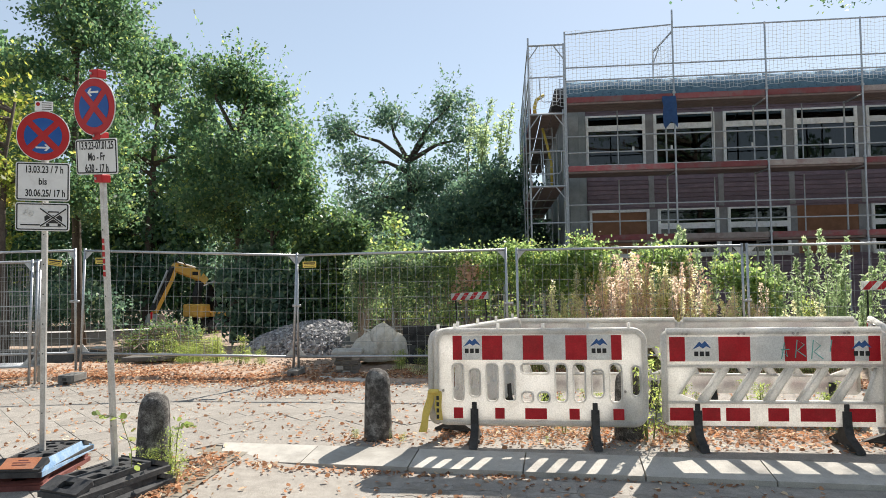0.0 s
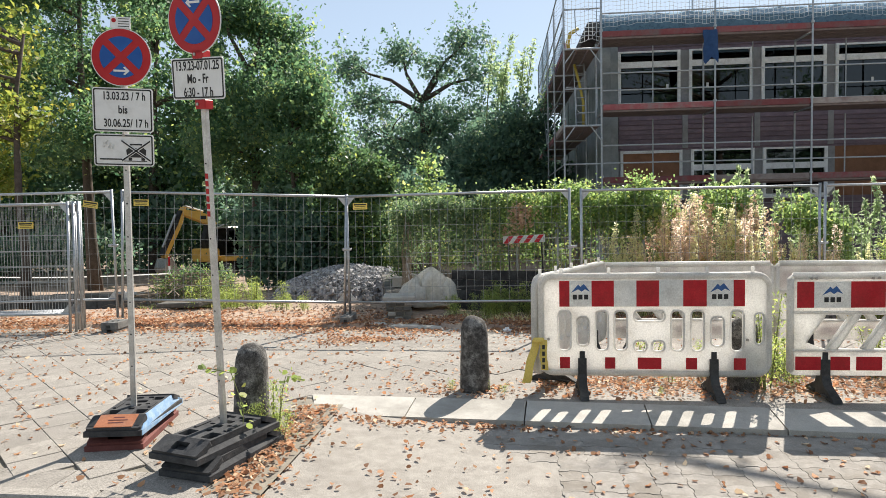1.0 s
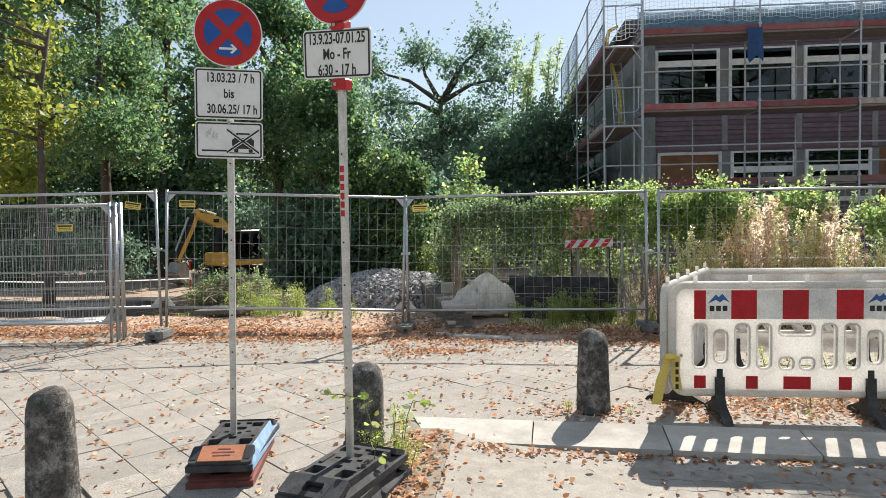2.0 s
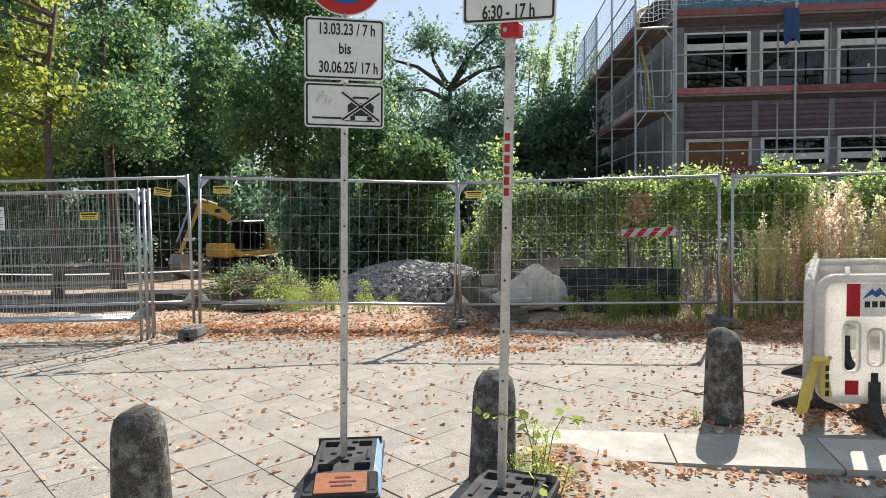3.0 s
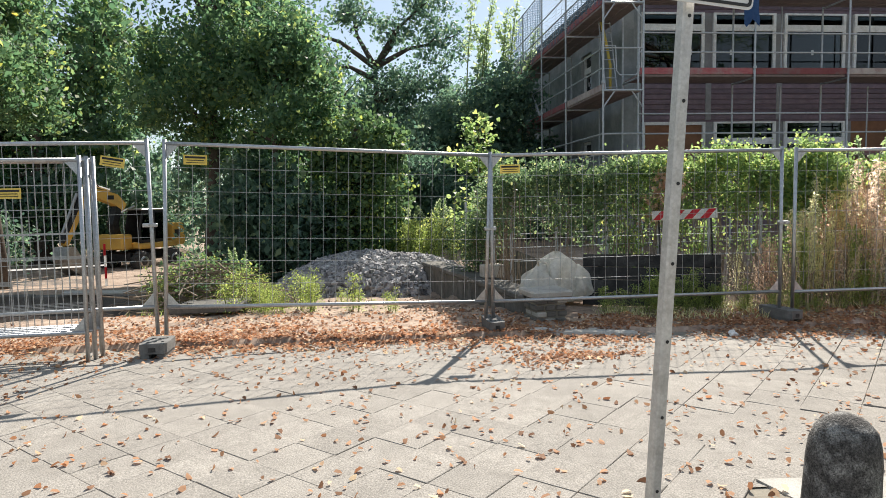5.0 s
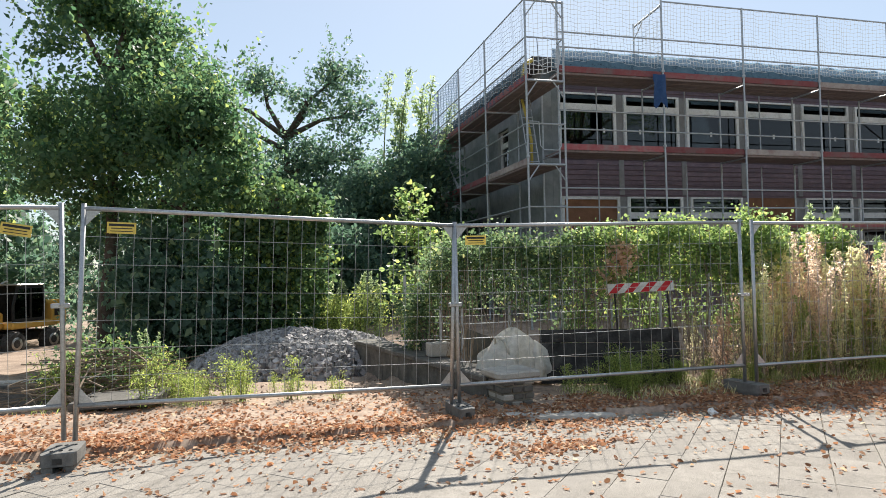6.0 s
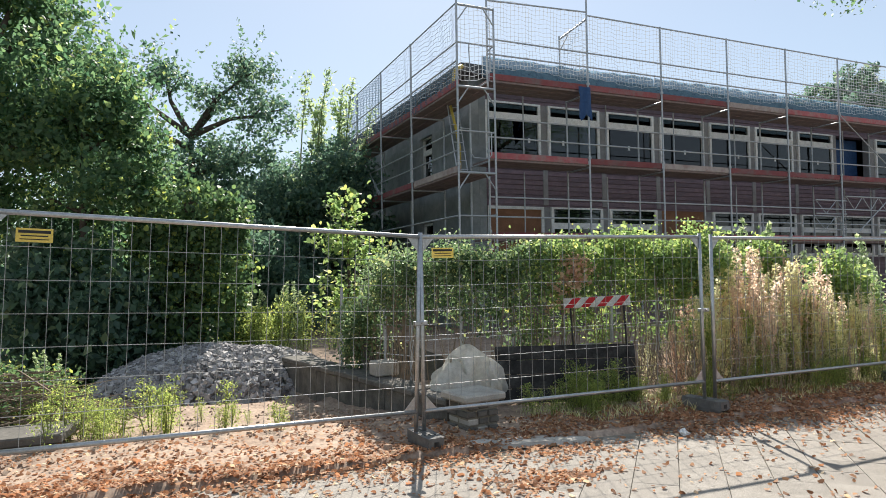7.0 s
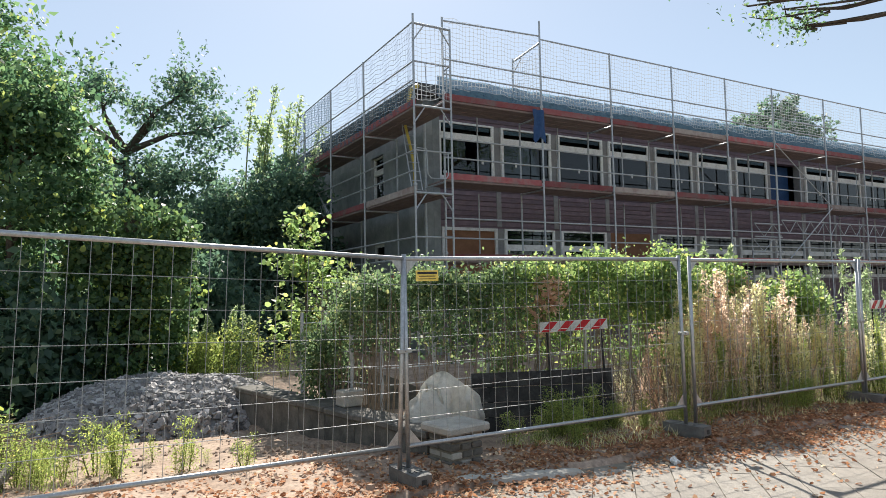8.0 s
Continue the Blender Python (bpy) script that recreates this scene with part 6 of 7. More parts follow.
# woodland closing the site at the back
pts = np.concatenate([cloud(egg(x, 38 + 1.5 * math.sin(x), 3.0, 3.4, 1.6, 4.2, 12, 1.7, int(x) + 160), 4600, 12, 0.4, 0.3) for x in [-52, -48, -44, -40, -36, -32, -28, -24, -20, -8, -4, 0]])
wood = tagged(part("woodland", leafmesh("woodland", pts, np.full(len(pts), 0.36), 0.7), "leafdark"), "dark shaded woodland undergrowth at the back of the site", "woodland", kind="stuff")
pts = np.concatenate([cloud(egg(x, 23.0 + 0.6 * math.sin(x * 2), 1.2, 1.3, 0.7, 2.3, 10, 0.75, int(x * 3) + 390), 5200, 12, 0.22, 0.2) for x in (-9.0, -7.6, -6.2, -4.8, -3.4)] + [cloud(egg(x, 26.0, 1.2, 1.6, 0.7, 2.6, 10, 0.9, int(x * 3) + 490), 3600, 12, 0.25, 0.2) for x in (-11, -9, -7, -5, -3, -1)] + [cloud(egg(x, 20.4, 0.9, 0.9, 0.5, 1.7, 8, 0.6, int(x * 3) + 590), 3000, 12, 0.2, 0.2) for x in (-8.6, -7.9)] + [cloud(egg(x, 18.9, 0.7, 0.8, 0.4, 1.5, 9, 0.5, int(x * 3) + 640), 2600, 12, 0.18, 0.2) for x in (-8.3, -7.5, -6.8)] + [cloud(egg(x, 46, 3.5, 3.0, 1.0, 3.6, 10, 1.2, int(x) + 890), 3200, 12, 0.4, 0.3) for x in (-40, -36, -32)] + [cloud(egg(x, 42, 3.5, 2.6, 1.0, 4.2, 10, 1.2, int(x) + 990), 3600, 12, 0.4, 0.3) for x in (-24, -20.5, -17)] + [cloud(egg(x, 44, 0.8, 3.0, 0.8, 2.4, 9, 1.2, int(x) + 690), 2600, 12, 0.4, 0.3) for x in (-24, -19, -14, -9)] + [cloud(egg(-16.5 - 3.5 * i, 27 + i, 0.2, 1.8, 0.6, 1.4, 8, 0.8, 790 + i), 1800, 12, 0.25, 0.3) for i in (1, 2, 3, 4)] + [cloud(egg(x, 36.5, 0.4, 2.0, 0.8, 2.2, 9, 0.9, int(x) + 90), 2600, 12, 0.3, 0.3) for x in (-36, -33, -30, -27, -24, -21, -18, -15, -12)])
tagged(part("undergrowth", leafmesh("undergrowth", pts, np.full(len(pts), 0.2), 0.6), "leafdark"), "dark shaded shrubs under the trees", "undergrowth", kind="stuff")
pts = np.concatenate([cloud([(-46 - 6 * i, 38 - 9 * i, 8, 6, 5, 9)], 2500, 12, 0.7, 0.2) for i in range(8)] + [cloud([(8 + 9 * i, 62, 5, 6, 4, 7)], 2500, 12, 0.6, 0.2) for i in range(8)] + [cloud(egg(-30 + 10 * i, -26, 8, 5, 3, 6, 10, 2.2, 300 + i), 3000, 12, 0.7, 0.2) for i in range(9)])
tagged(part("far_trees", leafmesh("far_trees", pts, np.full(len(pts), 0.6), 0.7), "leafdark"), "distant dark trees round the site and across the street", "woodland", kind="stuff")
# street tree overhead: only its lowest twigs hang into view
tree("street_tree", 9.4, 9.2, 0, 11, [(-3.0, 4.4, 7.15, 0.7, 0.6, 0.45), (-4.6, 4.0, 7.0, 0.6, 0.5, 0.35), (-6.6, 3.8, 7.0, 0.6, 0.4, 0.3), (-3.3, 3.9, 6.7, 0.35, 0.3, 0.25), (-1.6, 3.4, 8.6, 1.6, 1.4, 0.9), (0, 0, 9.5, 3, 3, 1.8), (-4.5, 1.0, 8.6, 1.8, 1.5, 0.8), (-6, -0.5, 8.6, 1.6, 1.5, 0.7), (2, 2, 9, 2.5, 2.5, 1.5), (-5.2, 3.2, 8.3, 1.3, 1.0, 0.6), (0, -3, 9, 2.6, 2.2, 1.4)], 16000, 0.1, "leaf", "street tree with thin overhanging twigs", 0.24, 0.22, 0.3, 11)

# ---- climbers on the old fence, weeds ----
hedge = thing("climber_hedge", Matrix(), "old fence overgrown with sunlit climbing hops and vines", "hedge")


def hedge_at(t):
    """The old fence's line: along the low wall, then on to the right."""
    if t < 2.3:
        y = 14.7 - t * 0.915
        return wall_x(y) + 0.28, y
    x = -3.1 + (t - 2.3)
    return x, 12.6 - 0.13 * (x + 3.1)


for i in range(10):
    x, y = hedge_at(0.72 * i)
    part("fence_bar", Geo().tube([(x, y, -0.15), (x, y, 1.4 if i < 2 else 1.85)], 0.025, 6), "scaf", hedge)
for z in (0.44, 0.64, 0.84, 1.04, 1.24):
    part("fence_rail", Geo().tube([(*hedge_at(0), z), (*hedge_at(2.29), z + 0.1), (*hedge_at(6.5), z + 0.2)], 0.008, 5), "scaf", hedge)
q = random.Random(2)
bl = []
for i in range(64):
    t = 0.45 + 6.1 * i / 63
    x, y = hedge_at(t)
    top = 1.07 + 0.9 * sm(0.4, 2.2, t) + 0.15 * sm(3, 6, t) + 0.07 * math.sin(t * 5)
    bl.append((x + q.uniform(-0.1, 0.1), y + q.uniform(-0.08, 0.08), top - 0.18 + q.uniform(-0.16, 0.1), 0.24, 0.18, 0.17))
    if q.random() < (0.85 if t > 3.5 else 0.6):
        bl.append((x + q.uniform(-0.1, 0.1), y + q.uniform(-0.1, 0.08), top - 0.55 + q.uniform(-0.3, 0.15), 0.17, 0.12, 0.3))
    if t > 3.6 and q.random() < 0.4:
        bl.append((x, y + q.uniform(-0.05, 0.25), 0.7 + q.uniform(-0.15, 0.2), 0.14, 0.14, 0.28))
pts = cloud(bl, 40000, 14, 0.1, 0.3)
# this mask picks the left leaves that get the shade-coloured copy
old = pts[:, 0] + rng.normal(size=len(pts)) * 0.35 < -1.5
for nm, some, stuff_ in (("vine_leaves", pts[old], "leafivyshade"), ("hop_leaves", pts[~old], "leafivy")):
    part(nm, leafmesh(nm, some, 0.04 * rng.uniform(0.6, 1.5, len(some)), 0.75, up=np.array([0, -0.3, -0.5]), fine=True), stuff_, hedge)
g = Geo()
for i in range(200):
    x, y = hedge_at(q.uniform(0.5, 6.4))
    y += q.uniform(-0.2, 0.15)
    t = q.uniform(1.2, 1.75)
    g.tube([(x, y, t), (x + q.uniform(-0.1, 0.1), y - 0.05, t * 0.6), (x + q.uniform(-0.15, 0.15), y, q.uniform(0, 0.3))], 0.005, 4, False)
part("vine_mass", g, "twig", hedge)["kind"] = "stuff"
pts = cloud([(-1.0, 12.15, 1.6, 0.2, 0.12, 0.22), (-1.2, 12.15, 1.35, 0.15, 0.1, 0.2)], 420, 10, 0.08, 0.3)
part("withered_leaves", leafmesh("withered_leaves", pts, np.full(len(pts), 0.075), 0.8), "leafrust", hedge)
hop = thing("hop_shrub", pose(1.15, 12.15, 0.0), "bright green hop climbing over dry weeds", "shrub")
pts = cloud([(0.05, 0, 1.75, 0.45, 0.4, 0.3), (-0.3, 0, 1.4, 0.35, 0.3, 0.3), (1.35, 0.2, 1.85, 0.5, 0.3, 0.25), (1.6, 0.3, 1.6, 0.3, 0.3, 0.3)], 4200, 12, 0.09, 0.3)
part("leaves", leafmesh("leaves", pts, 0.058 * rng.uniform(0.6, 1.4, len(pts)), 0.8, up=np.array([0, -0.3, -0.3]), fine=True), "leafivy", hop)
hop2 = thing("hop_shrub", pose(3.6, 11.9, 0.02), "bright green leafy shrub beside the dry weeds", "shrub")
pts = cloud([(0, 0, 1.55, 0.35, 0.3, 0.3), (0.35, 0, 1.2, 0.3, 0.3, 0.4)], 2800, 12, 0.09, 0.3)
part("leaves", leafmesh("leaves", pts, 0.055 * rng.uniform(0.6, 1.4, len(pts)), 0.8, fine=True), "leafivy", hop2)

for th, dx in ((hop, 0.0), (hop, 0.45), (hop, 1.4), (hop2, 0.1), (hop2, 0.3)):
    part("stem", Geo().tube([(dx, 0.05, 0), (dx + 0.06, 0.02, 0.6), (dx - 0.05, 0, 1.2), (dx + 0.05, 0, 1.75)], 0.008, 5), "stem", th)


def plant(name, h, leafmat_, stem, label, n, size, width, reach, seed, group, shape=1.0, narrow=0.45, low=0.0):
    """A weed: a few upright stems with leaves along them, thinner to the tip."""
    th = thing(name, Matrix(), label, "weed", group)
    q = random.Random(seed)
    pts = []
    for s in range(3 + seed % 3):
        bx, by = q.uniform(-1, 1) * reach * 0.9, q.uniform(-1, 1) * reach * 0.6
        hh = h * q.uniform(0.65, 1.05)
        sway = q.uniform(-0.5, 0.5) * reach
        ax = [Vector((bx * (0.25 + 0.75 * k / 4) + sway * (k / 4) ** 2, by * (0.25 + 0.75 * k / 4), hh * k / 4 * (1 - 0.03 * abs(sway) / reach * k))) for k in range(5)]
        part("stem", Geo().tube(ax, [0.007, 0.006, 0.005, 0.004, 0.002], 4, False), stem, th)
        for _ in range(n):
            t = low + (1 - low) * q.random() ** 0.8
            k = min(3, int(t * 4))
            c = ax[k].lerp(ax[k + 1], t * 4 - k)
            r = reach * narrow * (1.05 - t) ** shape + 0.02
            a = q.uniform(0, 2 * math.pi)
            d = q.random()
            pts.append(c + Vector((math.cos(a) * r * d, math.sin(a) * r * d, 0.25 * r * d)))
    part("leaves", leafmesh("leaves", np.array([tuple(p) for p in pts]), np.full(len(pts), size), width, up=np.array([0, 0, 0.5])), leafmat_, th)
    return th


def scatter(src, spots):
    """Puts the given plants at (x, y, scale) in turn."""
    for i, (x, y, s) in enumerate(spots):
        a = src[i % len(src)]
        m = pose(x, y, site(x, y) if y > 10.3 else pave(y), 0, 0, 137 * i)
        if i < len(src):
            a.matrix_world = m @ Matrix.Diagonal((s, s, s, 1))
        else:
            c = copy_thing(a, m)
            c.scale = (s, s, s)


q = random.Random(21)
mug = [plant("mugwort", 1.9, "leafmug", "stem", "tall grey-green mugwort plant", 280, 0.085, 0.3, 0.34, i, "mugwort plants", 0.8) for i in range(4)]
scatter(mug, [(1.95, 12.9, 1.42), (2.75, 12.9, 1.34), (2.3, 13.0, 1.2), (4.5, 12.2, 1.14), (4.9, 12.4, 1.2), (5.2, 12.1, 1.24), (5.6, 12.4, 1.16), (5.9, 12.2, 1.1), (6.4, 12.4, 1.1), (6.9, 12.5, 1.15), (7.5, 12.6, 1.1), (3.9, 12.5, 1.1), (4.3, 11.9, 0.9), (3.3, 12.9, 1.15), (1.6, 13.0, 1.15), (5.0, 11.7, 0.8), (5.5, 11.6, 0.75), (-4.6, 19.4, 0.95), (-3.9, 19.6, 1.0), (-3.5, 19.2, 0.9), (-5.0, 19.0, 0.8), (-7.5, 14.2, 0.55), (8.2, 12.7, 1.0), (9.0, 12.8, 1.0)])
dry = [plant("dry_weed", 1.7, "leafdry" if i % 2 else "leafstraw", "drystem", "tall dry tan weed gone to seed", 140, 0.05, 0.36, 0.36, 10 + i, "dry weeds", 0.5, 0.2, 0.3) for i in range(6)]
scatter(dry, [(0.45 + 2.6 * q.random() ** 0.9, 11.15 + 1.0 * q.random(), q.choice((0.4, 0.5, 0.6, 0.75, 0.9, 1.08))) for _ in range(30)] + [(1.3 + 1.6 * q.random(), 11.5 + 0.6 * q.random(), q.uniform(0.9, 1.2)) for _ in range(22)] + [(2.4 + 2.4 * q.random(), 11.15 + 0.5 * q.random(), q.uniform(0.45, 0.9)) for _ in range(16)] + [(-0.3 + 0.7 * q.random(), 11.3 + 0.5 * q.random(), q.uniform(0.35, 0.6)) for _ in range(8)])
spike = [plant("horseweed", 1.35, "leafstraw" if i != 1 else "leafweed", "stem", "pale yellow-green horseweed spike gone to seed", 190, 0.05, 0.3, 0.12, 70 + 3 * i, "horseweed spikes", 0.6, 0.42, 0.15) for i in range(4)]
scatter(spike, [(0.3 + 4.4 * q.random(), 11.1 + 0.55 * q.random(), q.uniform(0.6, 1.1)) for _ in range(46)])
brush = thing("dead_brush", pose(0.9, 11.6, -0.04), "tangle of dead brown stems under the weeds", "brush")
g = Geo()
for i in range(420):
    c = Vector((q.uniform(-1.4, 2.1), q.gauss(0, 0.25), q.uniform(0, 0.5)))
    d = Vector((q.gauss(0, 0.12), q.gauss(0, 0.1), q.uniform(0.15, 0.5)))
    g.tube([c, c + d * 0.5 + Vector((q.gauss(0, 0.03), 0, 0)), c + d], 0.004, 3, False)
part("stem_mass", g, "twig", brush)["kind"] = "stuff"
pts = cloud([(-0.6, 0, 0.25, 0.8, 0.25, 0.3), (0.8, 0, 0.3, 1.2, 0.3, 0.35)], 1900, 8, 0.12, 0.2)
part("leaves", leafmesh("leaves", pts, np.full(len(pts), 0.045), 0.5), "leafdry", brush)
tuft = [plant("low_weed", 0.6, "leafweed", "stem", "low yellow-green weed tuft", 170, 0.032, 0.34, 0.22, 30 + i, "low weeds", 0.4, 0.8) for i in range(4)]
spots = [(-6.7 + q.gauss(0, 0.26), 12.65 + q.gauss(0, 0.22), q.uniform(0.5, 1.1)) for _ in range(15)]
spots += [(-5.5, 12.2, 0.95), (-5.42, 12.3, 0.7), (-5.55, 12.1, 0.45), (-4.95, 11.9, 0.6), (-4.88, 11.95, 0.4), (-5.7, 13.1, 0.6), (-5.2, 12.6, 0.3)]
spots += [(-7.5 + q.gauss(0, 0.2), 13.9 + q.gauss(0, 0.3), q.uniform(0.8, 1.5)) for _ in range(6)]
spots += [(-4.4 + q.gauss(0, 0.5), 18.9 + q.gauss(0, 0.3), q.uniform(1.3, 2.2)) for _ in range(16)]
spots += [(-2.2 + 2.6 * q.random(), 10.95 + 0.5 * q.random(), q.uniform(0.25, 0.75)) for _ in range(26)]
spots += [(1.2 + 3.5 * q.random(), 11.0 + 0.9 * q.random(), q.uniform(0.8, 1.6)) for _ in range(12)]
spots += [(-1.9 + 1.2 * q.random(), 11.2 + 0.4 * q.random(), q.uniform(0.6, 1.05)) for _ in range(9)]
spots += [(0.2 + 4.8 * q.random(), 10.75 + 0.5 * q.random(), q.uniform(0.3, 0.9)) for _ in range(26)]
spots += [(-8.8 + 1.5 * q.random(), 13.2 + 1.2 * q.random(), q.uniform(0.6, 1.2)) for _ in range(12)]
spots += [(0.2 + 3.2 * q.random(), 6.9 + 1.2 * q.random(), q.uniform(0.4, 0.95)) for _ in range(14)]
spots += [(-2.95, 5.35, 0.7), (-2.85, 5.2, 0.55), (-3.05, 5.2, 0.5), (-1.7, 6.6, 0.2), (-1.36, 6.6, 0.22), (-1.2, 6.5, 0.2), (1.2, 6.75, 1.5), (-0.5, 6.45, 0.18), (0.2, 6.5, 0.15)]
scatter(tuft, spots)
rust = [plant("rusty_dock", 1.5, "leafrust", "drystem", "dead reddish brown dock stalk", 130, 0.06, 0.5, 0.2, 50 + i, "dead docks", 0.3, 0.5) for i in range(2)]
scatter(rust, [(1.4, 12.3, 1.3), (1.75, 12.4, 1.35), (2.05, 12.2, 1.3), (3.2, 12.0, 1.28), (2.9, 12.2, 1.3), (1.2, 12.4, 1.25), (0.1, 11.45, 0.6)])
# vine sprig by the sign foot
sprig = thing("vine_sprig", pose(-3.0, 4.85, 0.05), "leafy green vine sprig growing by the sign foot", "vine")
part("stem", Geo().tube([(0, 0, 0), (0.04, -0.06, 0.3), (-0.02, -0.1, 0.55), (-0.16, -0.07, 0.57), (-0.3, -0.03, 0.56)], 0.003, 5), "stem", sprig)
part("stem", Geo().tube([(0.1, 0.45, 0), (0.15, 0.4, 0.3), (0.2, 0.35, 0.42), (0.34, 0.32, 0.4)], 0.003, 5), "stem", sprig)
pts = []
for line in ([(0, 0, 0), (0.04, -0.06, 0.3), (-0.02, -0.1, 0.55), (-0.16, -0.07, 0.57), (-0.3, -0.03, 0.56)], [(0.1, 0.45, 0), (0.15, 0.4, 0.3), (0.2, 0.35, 0.42), (0.34, 0.32, 0.4)]):
    for a, b in zip(line[:-1], line[1:]):
        for k in range(6):
            pts.append(Vector(a).lerp(Vector(b), k / 6) + Vector((q.gauss(0, 0.03), q.gauss(0, 0.03), q.gauss(0, 0.02))))
pts = np.array([tuple(p) for p in pts])
part("leaves", leafmesh("leaves", pts, np.full(len(pts), 0.05), 0.75, 0.2, fine=True), "leafweed", sprig)
# grass and seedlings along the fence foot
def grass(name, n, x0, x1, ya, yb, size, material, label):
    xy = [(q.uniform(x0, x1), q.uniform(ya, yb)) for _ in range(n)]
    xy = [p for p in xy if noise.noise((p[0] * 1.3, p[1] * 1.7, 9)) > -0.2]
    pts = np.array([(x, y, (site(x, y) if y > 10.25 else pave(y)) + size * 0.35) for x, y in xy])
    me = leafmesh(name, pts, np.full(len(pts), size), 0.07, up=np.array([0, 0, 3.0]), fold=0.5)
    tagged(part(name, me, material), label, "grass", kind="stuff")


grass("dry_grass", 2000, -2.3, 5.0, 10.6, 11.6, 0.12, "leafstraw", "pale dry grass tufts along the fence")
grass("green_grass", 700, -2.3, 5.0, 10.6, 11.7, 0.1, "leafweed", "thin green grass along the fence")
grass("site_grass", 500, -8.6, -6.0, 12.2, 13.8, 0.13, "leafweed", "thin grass on the bare soil")
scrap = thing("paper_scrap", pose(-1.23, 9.9, pave(9.9) + 0.02, 20, 10, 40), "crumpled scrap of white paper", "litter")
part("paper", lumpy(0.06, 0.045, 0.035, 0.7, 4, 14, 9), "paper", scrap)
# heap of cut branches
br = thing("branch_heap", pose(-7.9, 13.6, -0.22), "heap of dry cut branches and twigs", "branches")
g = Geo()
for i in range(260):
    a = q.uniform(0, math.pi)
    c = Vector((q.gauss(0, 0.55), q.gauss(0, 0.4), 0))
    c.z = max(0.03, 0.75 * math.exp(-(c.x ** 2 + c.y ** 2)) * q.random())
    d = Vector((math.cos(a), math.sin(a), q.uniform(-0.3, 0.3))) * q.uniform(0.25, 0.7)
    g.tube([c - d, c + Vector((0, 0, 0.05)), c + d], [0.012, 0.009, 0.004], 4, False)
part("twig_mass", g, "twig", br)["kind"] = "stuff"
pts = cloud([(0, 0, 0.5, 0.8, 0.6, 0.4)], 1500, 8, 0.1, 0.3)
part("leaves", leafmesh("leaves", pts, np.full(len(pts), 0.07), 0.5), "leafbush", br)


# ---- fallen leaves ----
def litter(name, spots, size, label, curl=0.45):
    z = [(site(x, y) if y > 10.25 else (pave(y) if (x < EDGE_X or y > 6.3) else roadz(x) + 0.008)) + 0.012 for x, y in spots]
    pts = np.array([(x, y, zz) for (x, y), zz in zip(spots, z)])
    me = leafmesh(name, pts, np.full(len(pts), size), 0.6, 0.8, fold=curl, fine=True)
    tagged(part(name, me, "litter"), label, "leaves", kind="stuff")


sp = []
for i in range(14000):
    x = q.uniform(-12, 5)
    w = 0.45 + 0.25 * math.sin(x * 1.3) + 0.2 * math.sin(x * 2.9 + 1)
    y = 10.2 - 0.03 * (x + 3) + q.gauss(0.08, 0.3 + 0.1 * w)
    if noise.noise((x * 0.8, y * 1.5, 2)) > -0.25 + q.gauss(0, 0.2):
        sp.append((x, y))
for i in range(420):
    x = q.gauss(-3.25, 0.35)
    sp.append((x, 9.3 + 0.08 * (x + 2) + q.gauss(0, 0.13) * (1 + 0.5 * math.sin(x * 3))))
sp += [(q.uniform(-2.6, 5), 10.35 + 0.9 * q.random() ** 1.4) for _ in range(4200)]
sp += [(q.uniform(-9, -3.2), 10.3 + 1.9 * q.random() ** 1.6) for _ in range(2400)]
litter("leaf_drift", sp, 0.05, "drift of brown fallen leaves along the fence")
sp = [(q.uniform(-12, 4), q.uniform(4.25, 10)) for _ in range(3300)]
sp += [(q.uniform(-2.5, 5), q.uniform(2.5, 5.7)) for _ in range(220)]
litter("scattered_leaves", sp, 0.047, "single fallen leaves scattered over the pavement")
sp = [(q.gauss(-2.82, 0.05 + 0.1 * q.random()) + 0.06 * math.sin(i * 0.02), q.uniform(4.15, 6.0)) for i in range(620)]
sp += [(q.uniform(-0.9, 3.4), q.gauss(6.95, 0.3)) for _ in range(2600)]
sp += [(q.uniform(-2.6, 4), 5.93 - 0.055 * 2.6 + q.gauss(-0.06, 0.05)) for _ in range(500)]
sp += [(-1.53 + q.gauss(0, 0.3), 6.62 + q.gauss(0, 0.15)) for _ in range(170)]
litter("leaf_heap", sp, 0.045, "brown leaves gathered along the kerb")

# ---- kerbs and paving pieces ----
for i in range(12):
    x0 = -3.02 + 1.0 * i
    y0 = 5.9 - 0.055 * (x0 + 2.86)
    m = pose(x0, y0, 0, 0, 0, -3.15)
    g = Geo().add([(0.004 if i else 0.2, 0, -0.16), (0.994, 0, -0.16), (0.994, 0.46, -0.16), (0.004, 0.46, -0.16), (0.004 if i else 0.22, 0.0, -0.035), (0.994, 0.0, -0.035), (0.994, 0.46, 0.0), (0.004, 0.46, 0.0)], [(3, 2, 1, 0), (0, 1, 5, 4), (1, 2, 6, 5), (2, 3, 7, 6), (3, 0, 4, 7), (4, 5, 6, 7)], m)
    part("kerb_stone", g, "kerb", road)
for i in range(40):
    x0 = EDGE_X - 1.0 * (i + 1)
    part("kerb_stone", Geo().box(x0 + 0.004, 4.08, -0.2, x0 + 0.994, 4.2, 0.004, 0.012), "slab", road)
SZ = 0.35
slab_mesh = Geo().box(-SZ / 2 + 0.0025, -SZ / 2 + 0.0025, -0.05, SZ / 2 - 0.0025, SZ / 2 - 0.0025, 0, 0.003).mesh("paving_slab")
slab_mesh.materials.append(M["slab"])
rest, cnt = Geo(), 0
cells = []
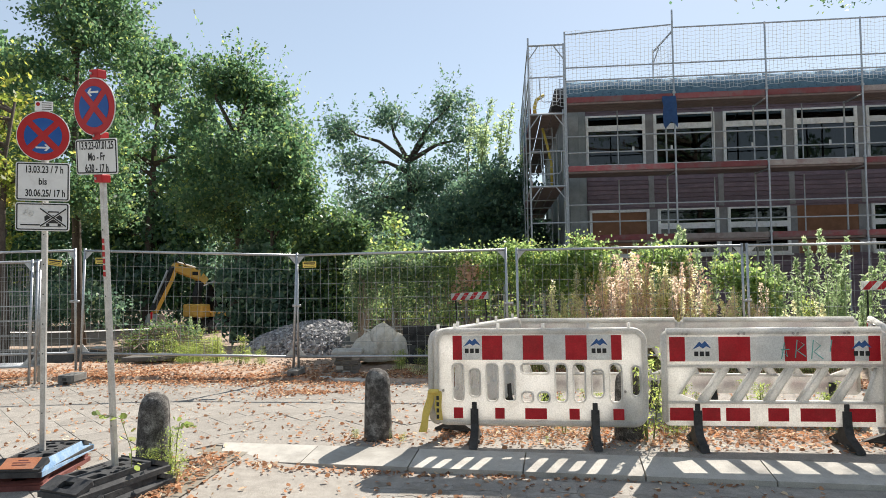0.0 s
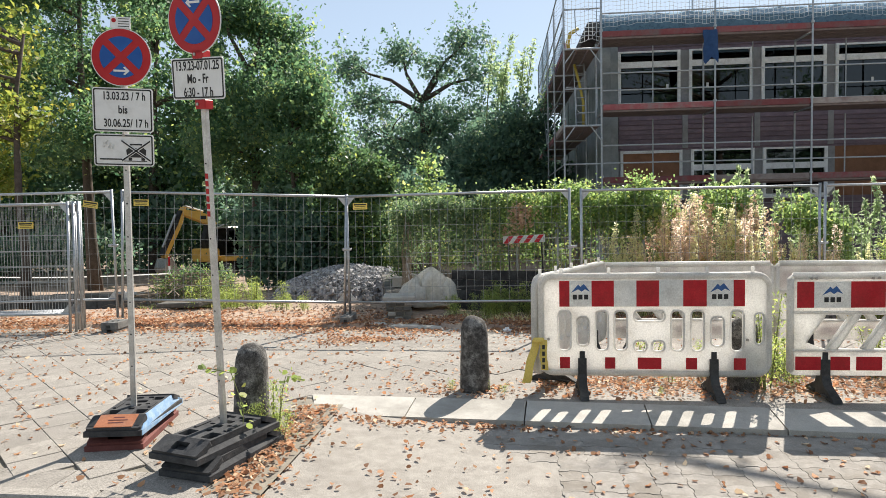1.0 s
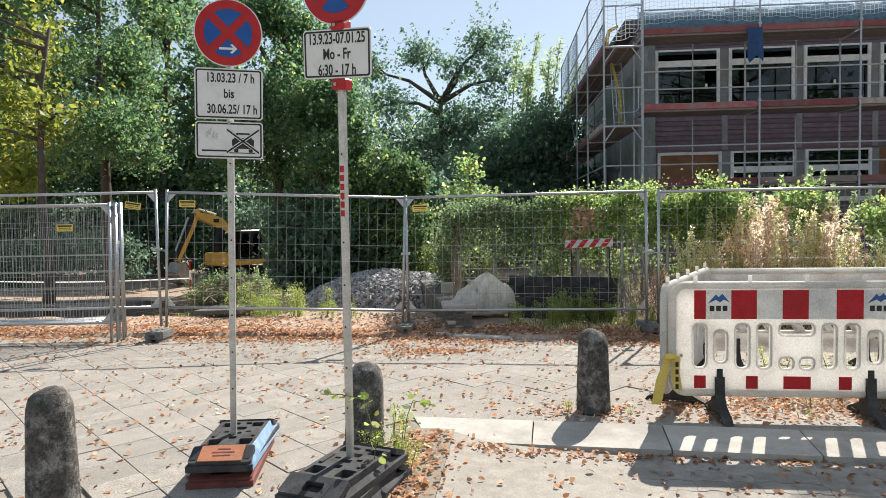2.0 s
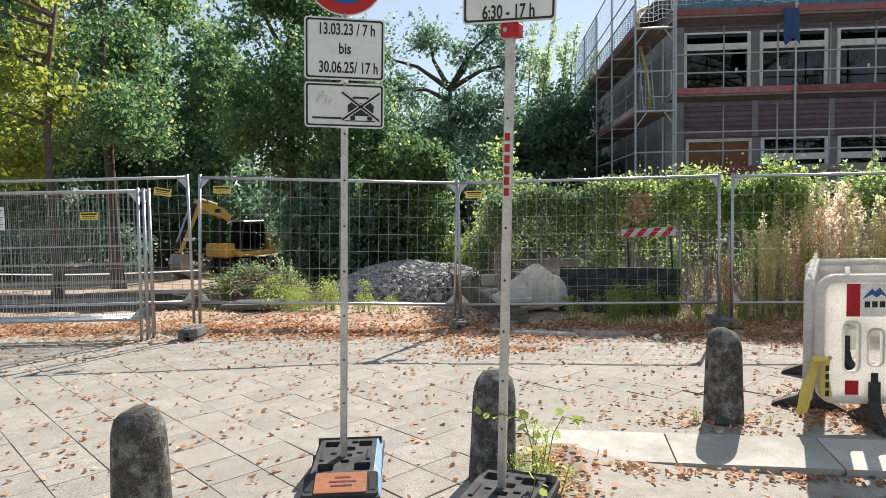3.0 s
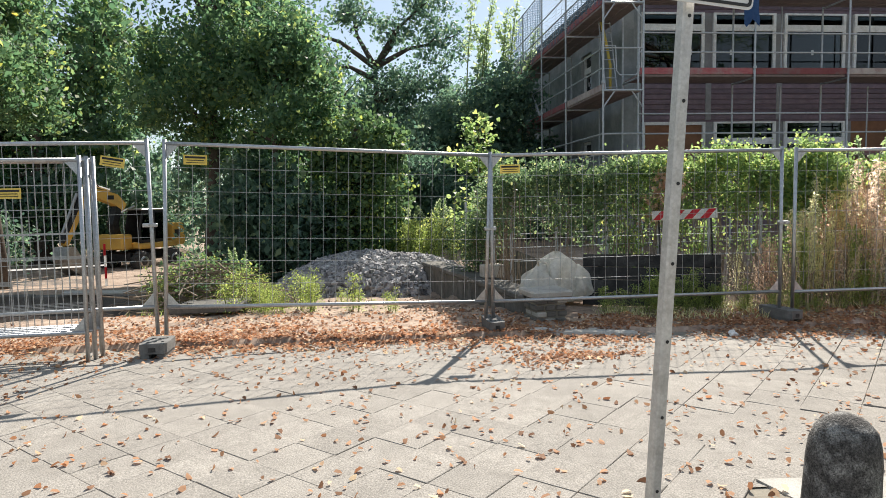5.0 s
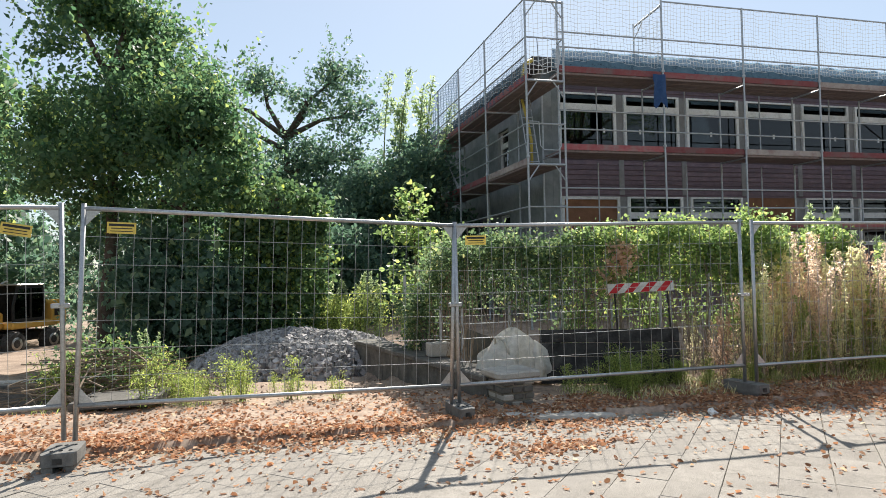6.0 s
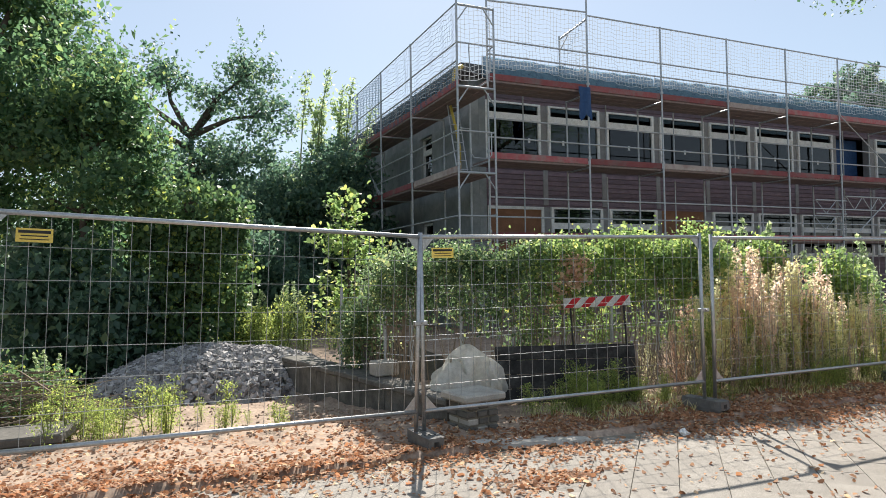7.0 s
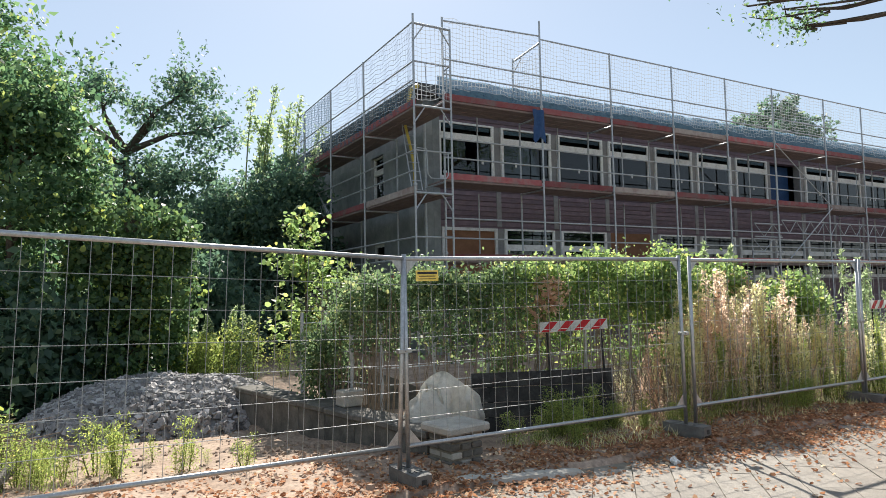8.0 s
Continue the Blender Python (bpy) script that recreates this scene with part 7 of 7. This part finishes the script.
for i in range(-75, 75):
    for j in range(-75, 75):
        x, y = -5 + SZ * (i * math.cos(radians(49)) - j * math.sin(radians(49))), 7 + SZ * (i * math.sin(radians(49)) + j * math.cos(radians(49)))
        if not (-16 < x < 6 and 4.55 < y < 10.05):
            continue
        if (x > EDGE_X - 0.36 and y < 6.75) or (x > -3.1 and y < 7.45):
            continue
        cells.append((abs(x + 4.2) * 0.7 + abs(y - 7), x, y))
cells.sort()
for d, x, y in cells:
    m = pose(x, y, pave(y) + q.uniform(-0.003, 0.003), q.uniform(-0.4, 0.4), q.uniform(-0.4, 0.4), 49)
    if cnt < 300:
        ob = part("paving_slab", slab_mesh, None, pavement)
        ob.matrix_local = m
        cnt += 1
    else:
        rest.box(-SZ / 2 + 0.005, -SZ / 2 + 0.005, -0.05, SZ / 2 - 0.005, SZ / 2 - 0.005, 0, 0, m)
for x in [-16 + 0.5 * i for i in range(54)]:
    if x < EDGE_X - 0.5:
        rest.box(x, 4.21, -0.05, x + 0.494, 4.5, -0.006)
part("outer_slabs", rest, "slab", pavement)["kind"] = "stuff"

PAV = [(-0.098, -0.078), (-0.05, -0.078), (-0.028, -0.06), (0.028, -0.06), (0.05, -0.078), (0.098, -0.078), (0.098, -0.04), (0.112, -0.018), (0.112, 0.022), (0.098, 0.044), (0.098, 0.078), (0.05, 0.078), (0.028, 0.096), (-0.028, 0.096), (-0.05, 0.078), (-0.098, 0.078), (-0.098, 0.044), (-0.084, 0.022), (-0.084, -0.018), (-0.098, -0.04)]
PUP = Matrix.Translation((0, 0, -0.025)) @ Matrix.Rotation(radians(-90), 4, "X")
pv = Geo().plate(PAV, (), 0.05, PUP).mesh("road_paver")
pv.materials.append(M["paver"])
rest, cnt = Geo(), 0
cells = []
for i in range(70):
    for j in range(32):
        x, y = -1.7 + 0.2 * i, 1.12 + 0.16 * j
        if y < 5.72 - 0.055 * (x + 2.86) and x > -1.2 + 0.5 * math.sin(y * 3):
            cells.append((abs(x - 1.3) + 1.2 * abs(y - 4.9), x, y))
cells.sort()
for d, x, y in cells:
    m = pose(x, y, -0.08 + q.uniform(-0.002, 0.002), q.uniform(-0.5, 0.5), q.uniform(-0.4, 0.4), q.uniform(-0.6, 0.6))
    if cnt < 300:
        ob = part("road_paver", pv, None, road)
        ob.matrix_local = m
        cnt += 1
    else:
        rest.plate(PAV, (), 0.05, m @ PUP)
part("outer_pavers", rest, "paver", road)["kind"] = "stuff"
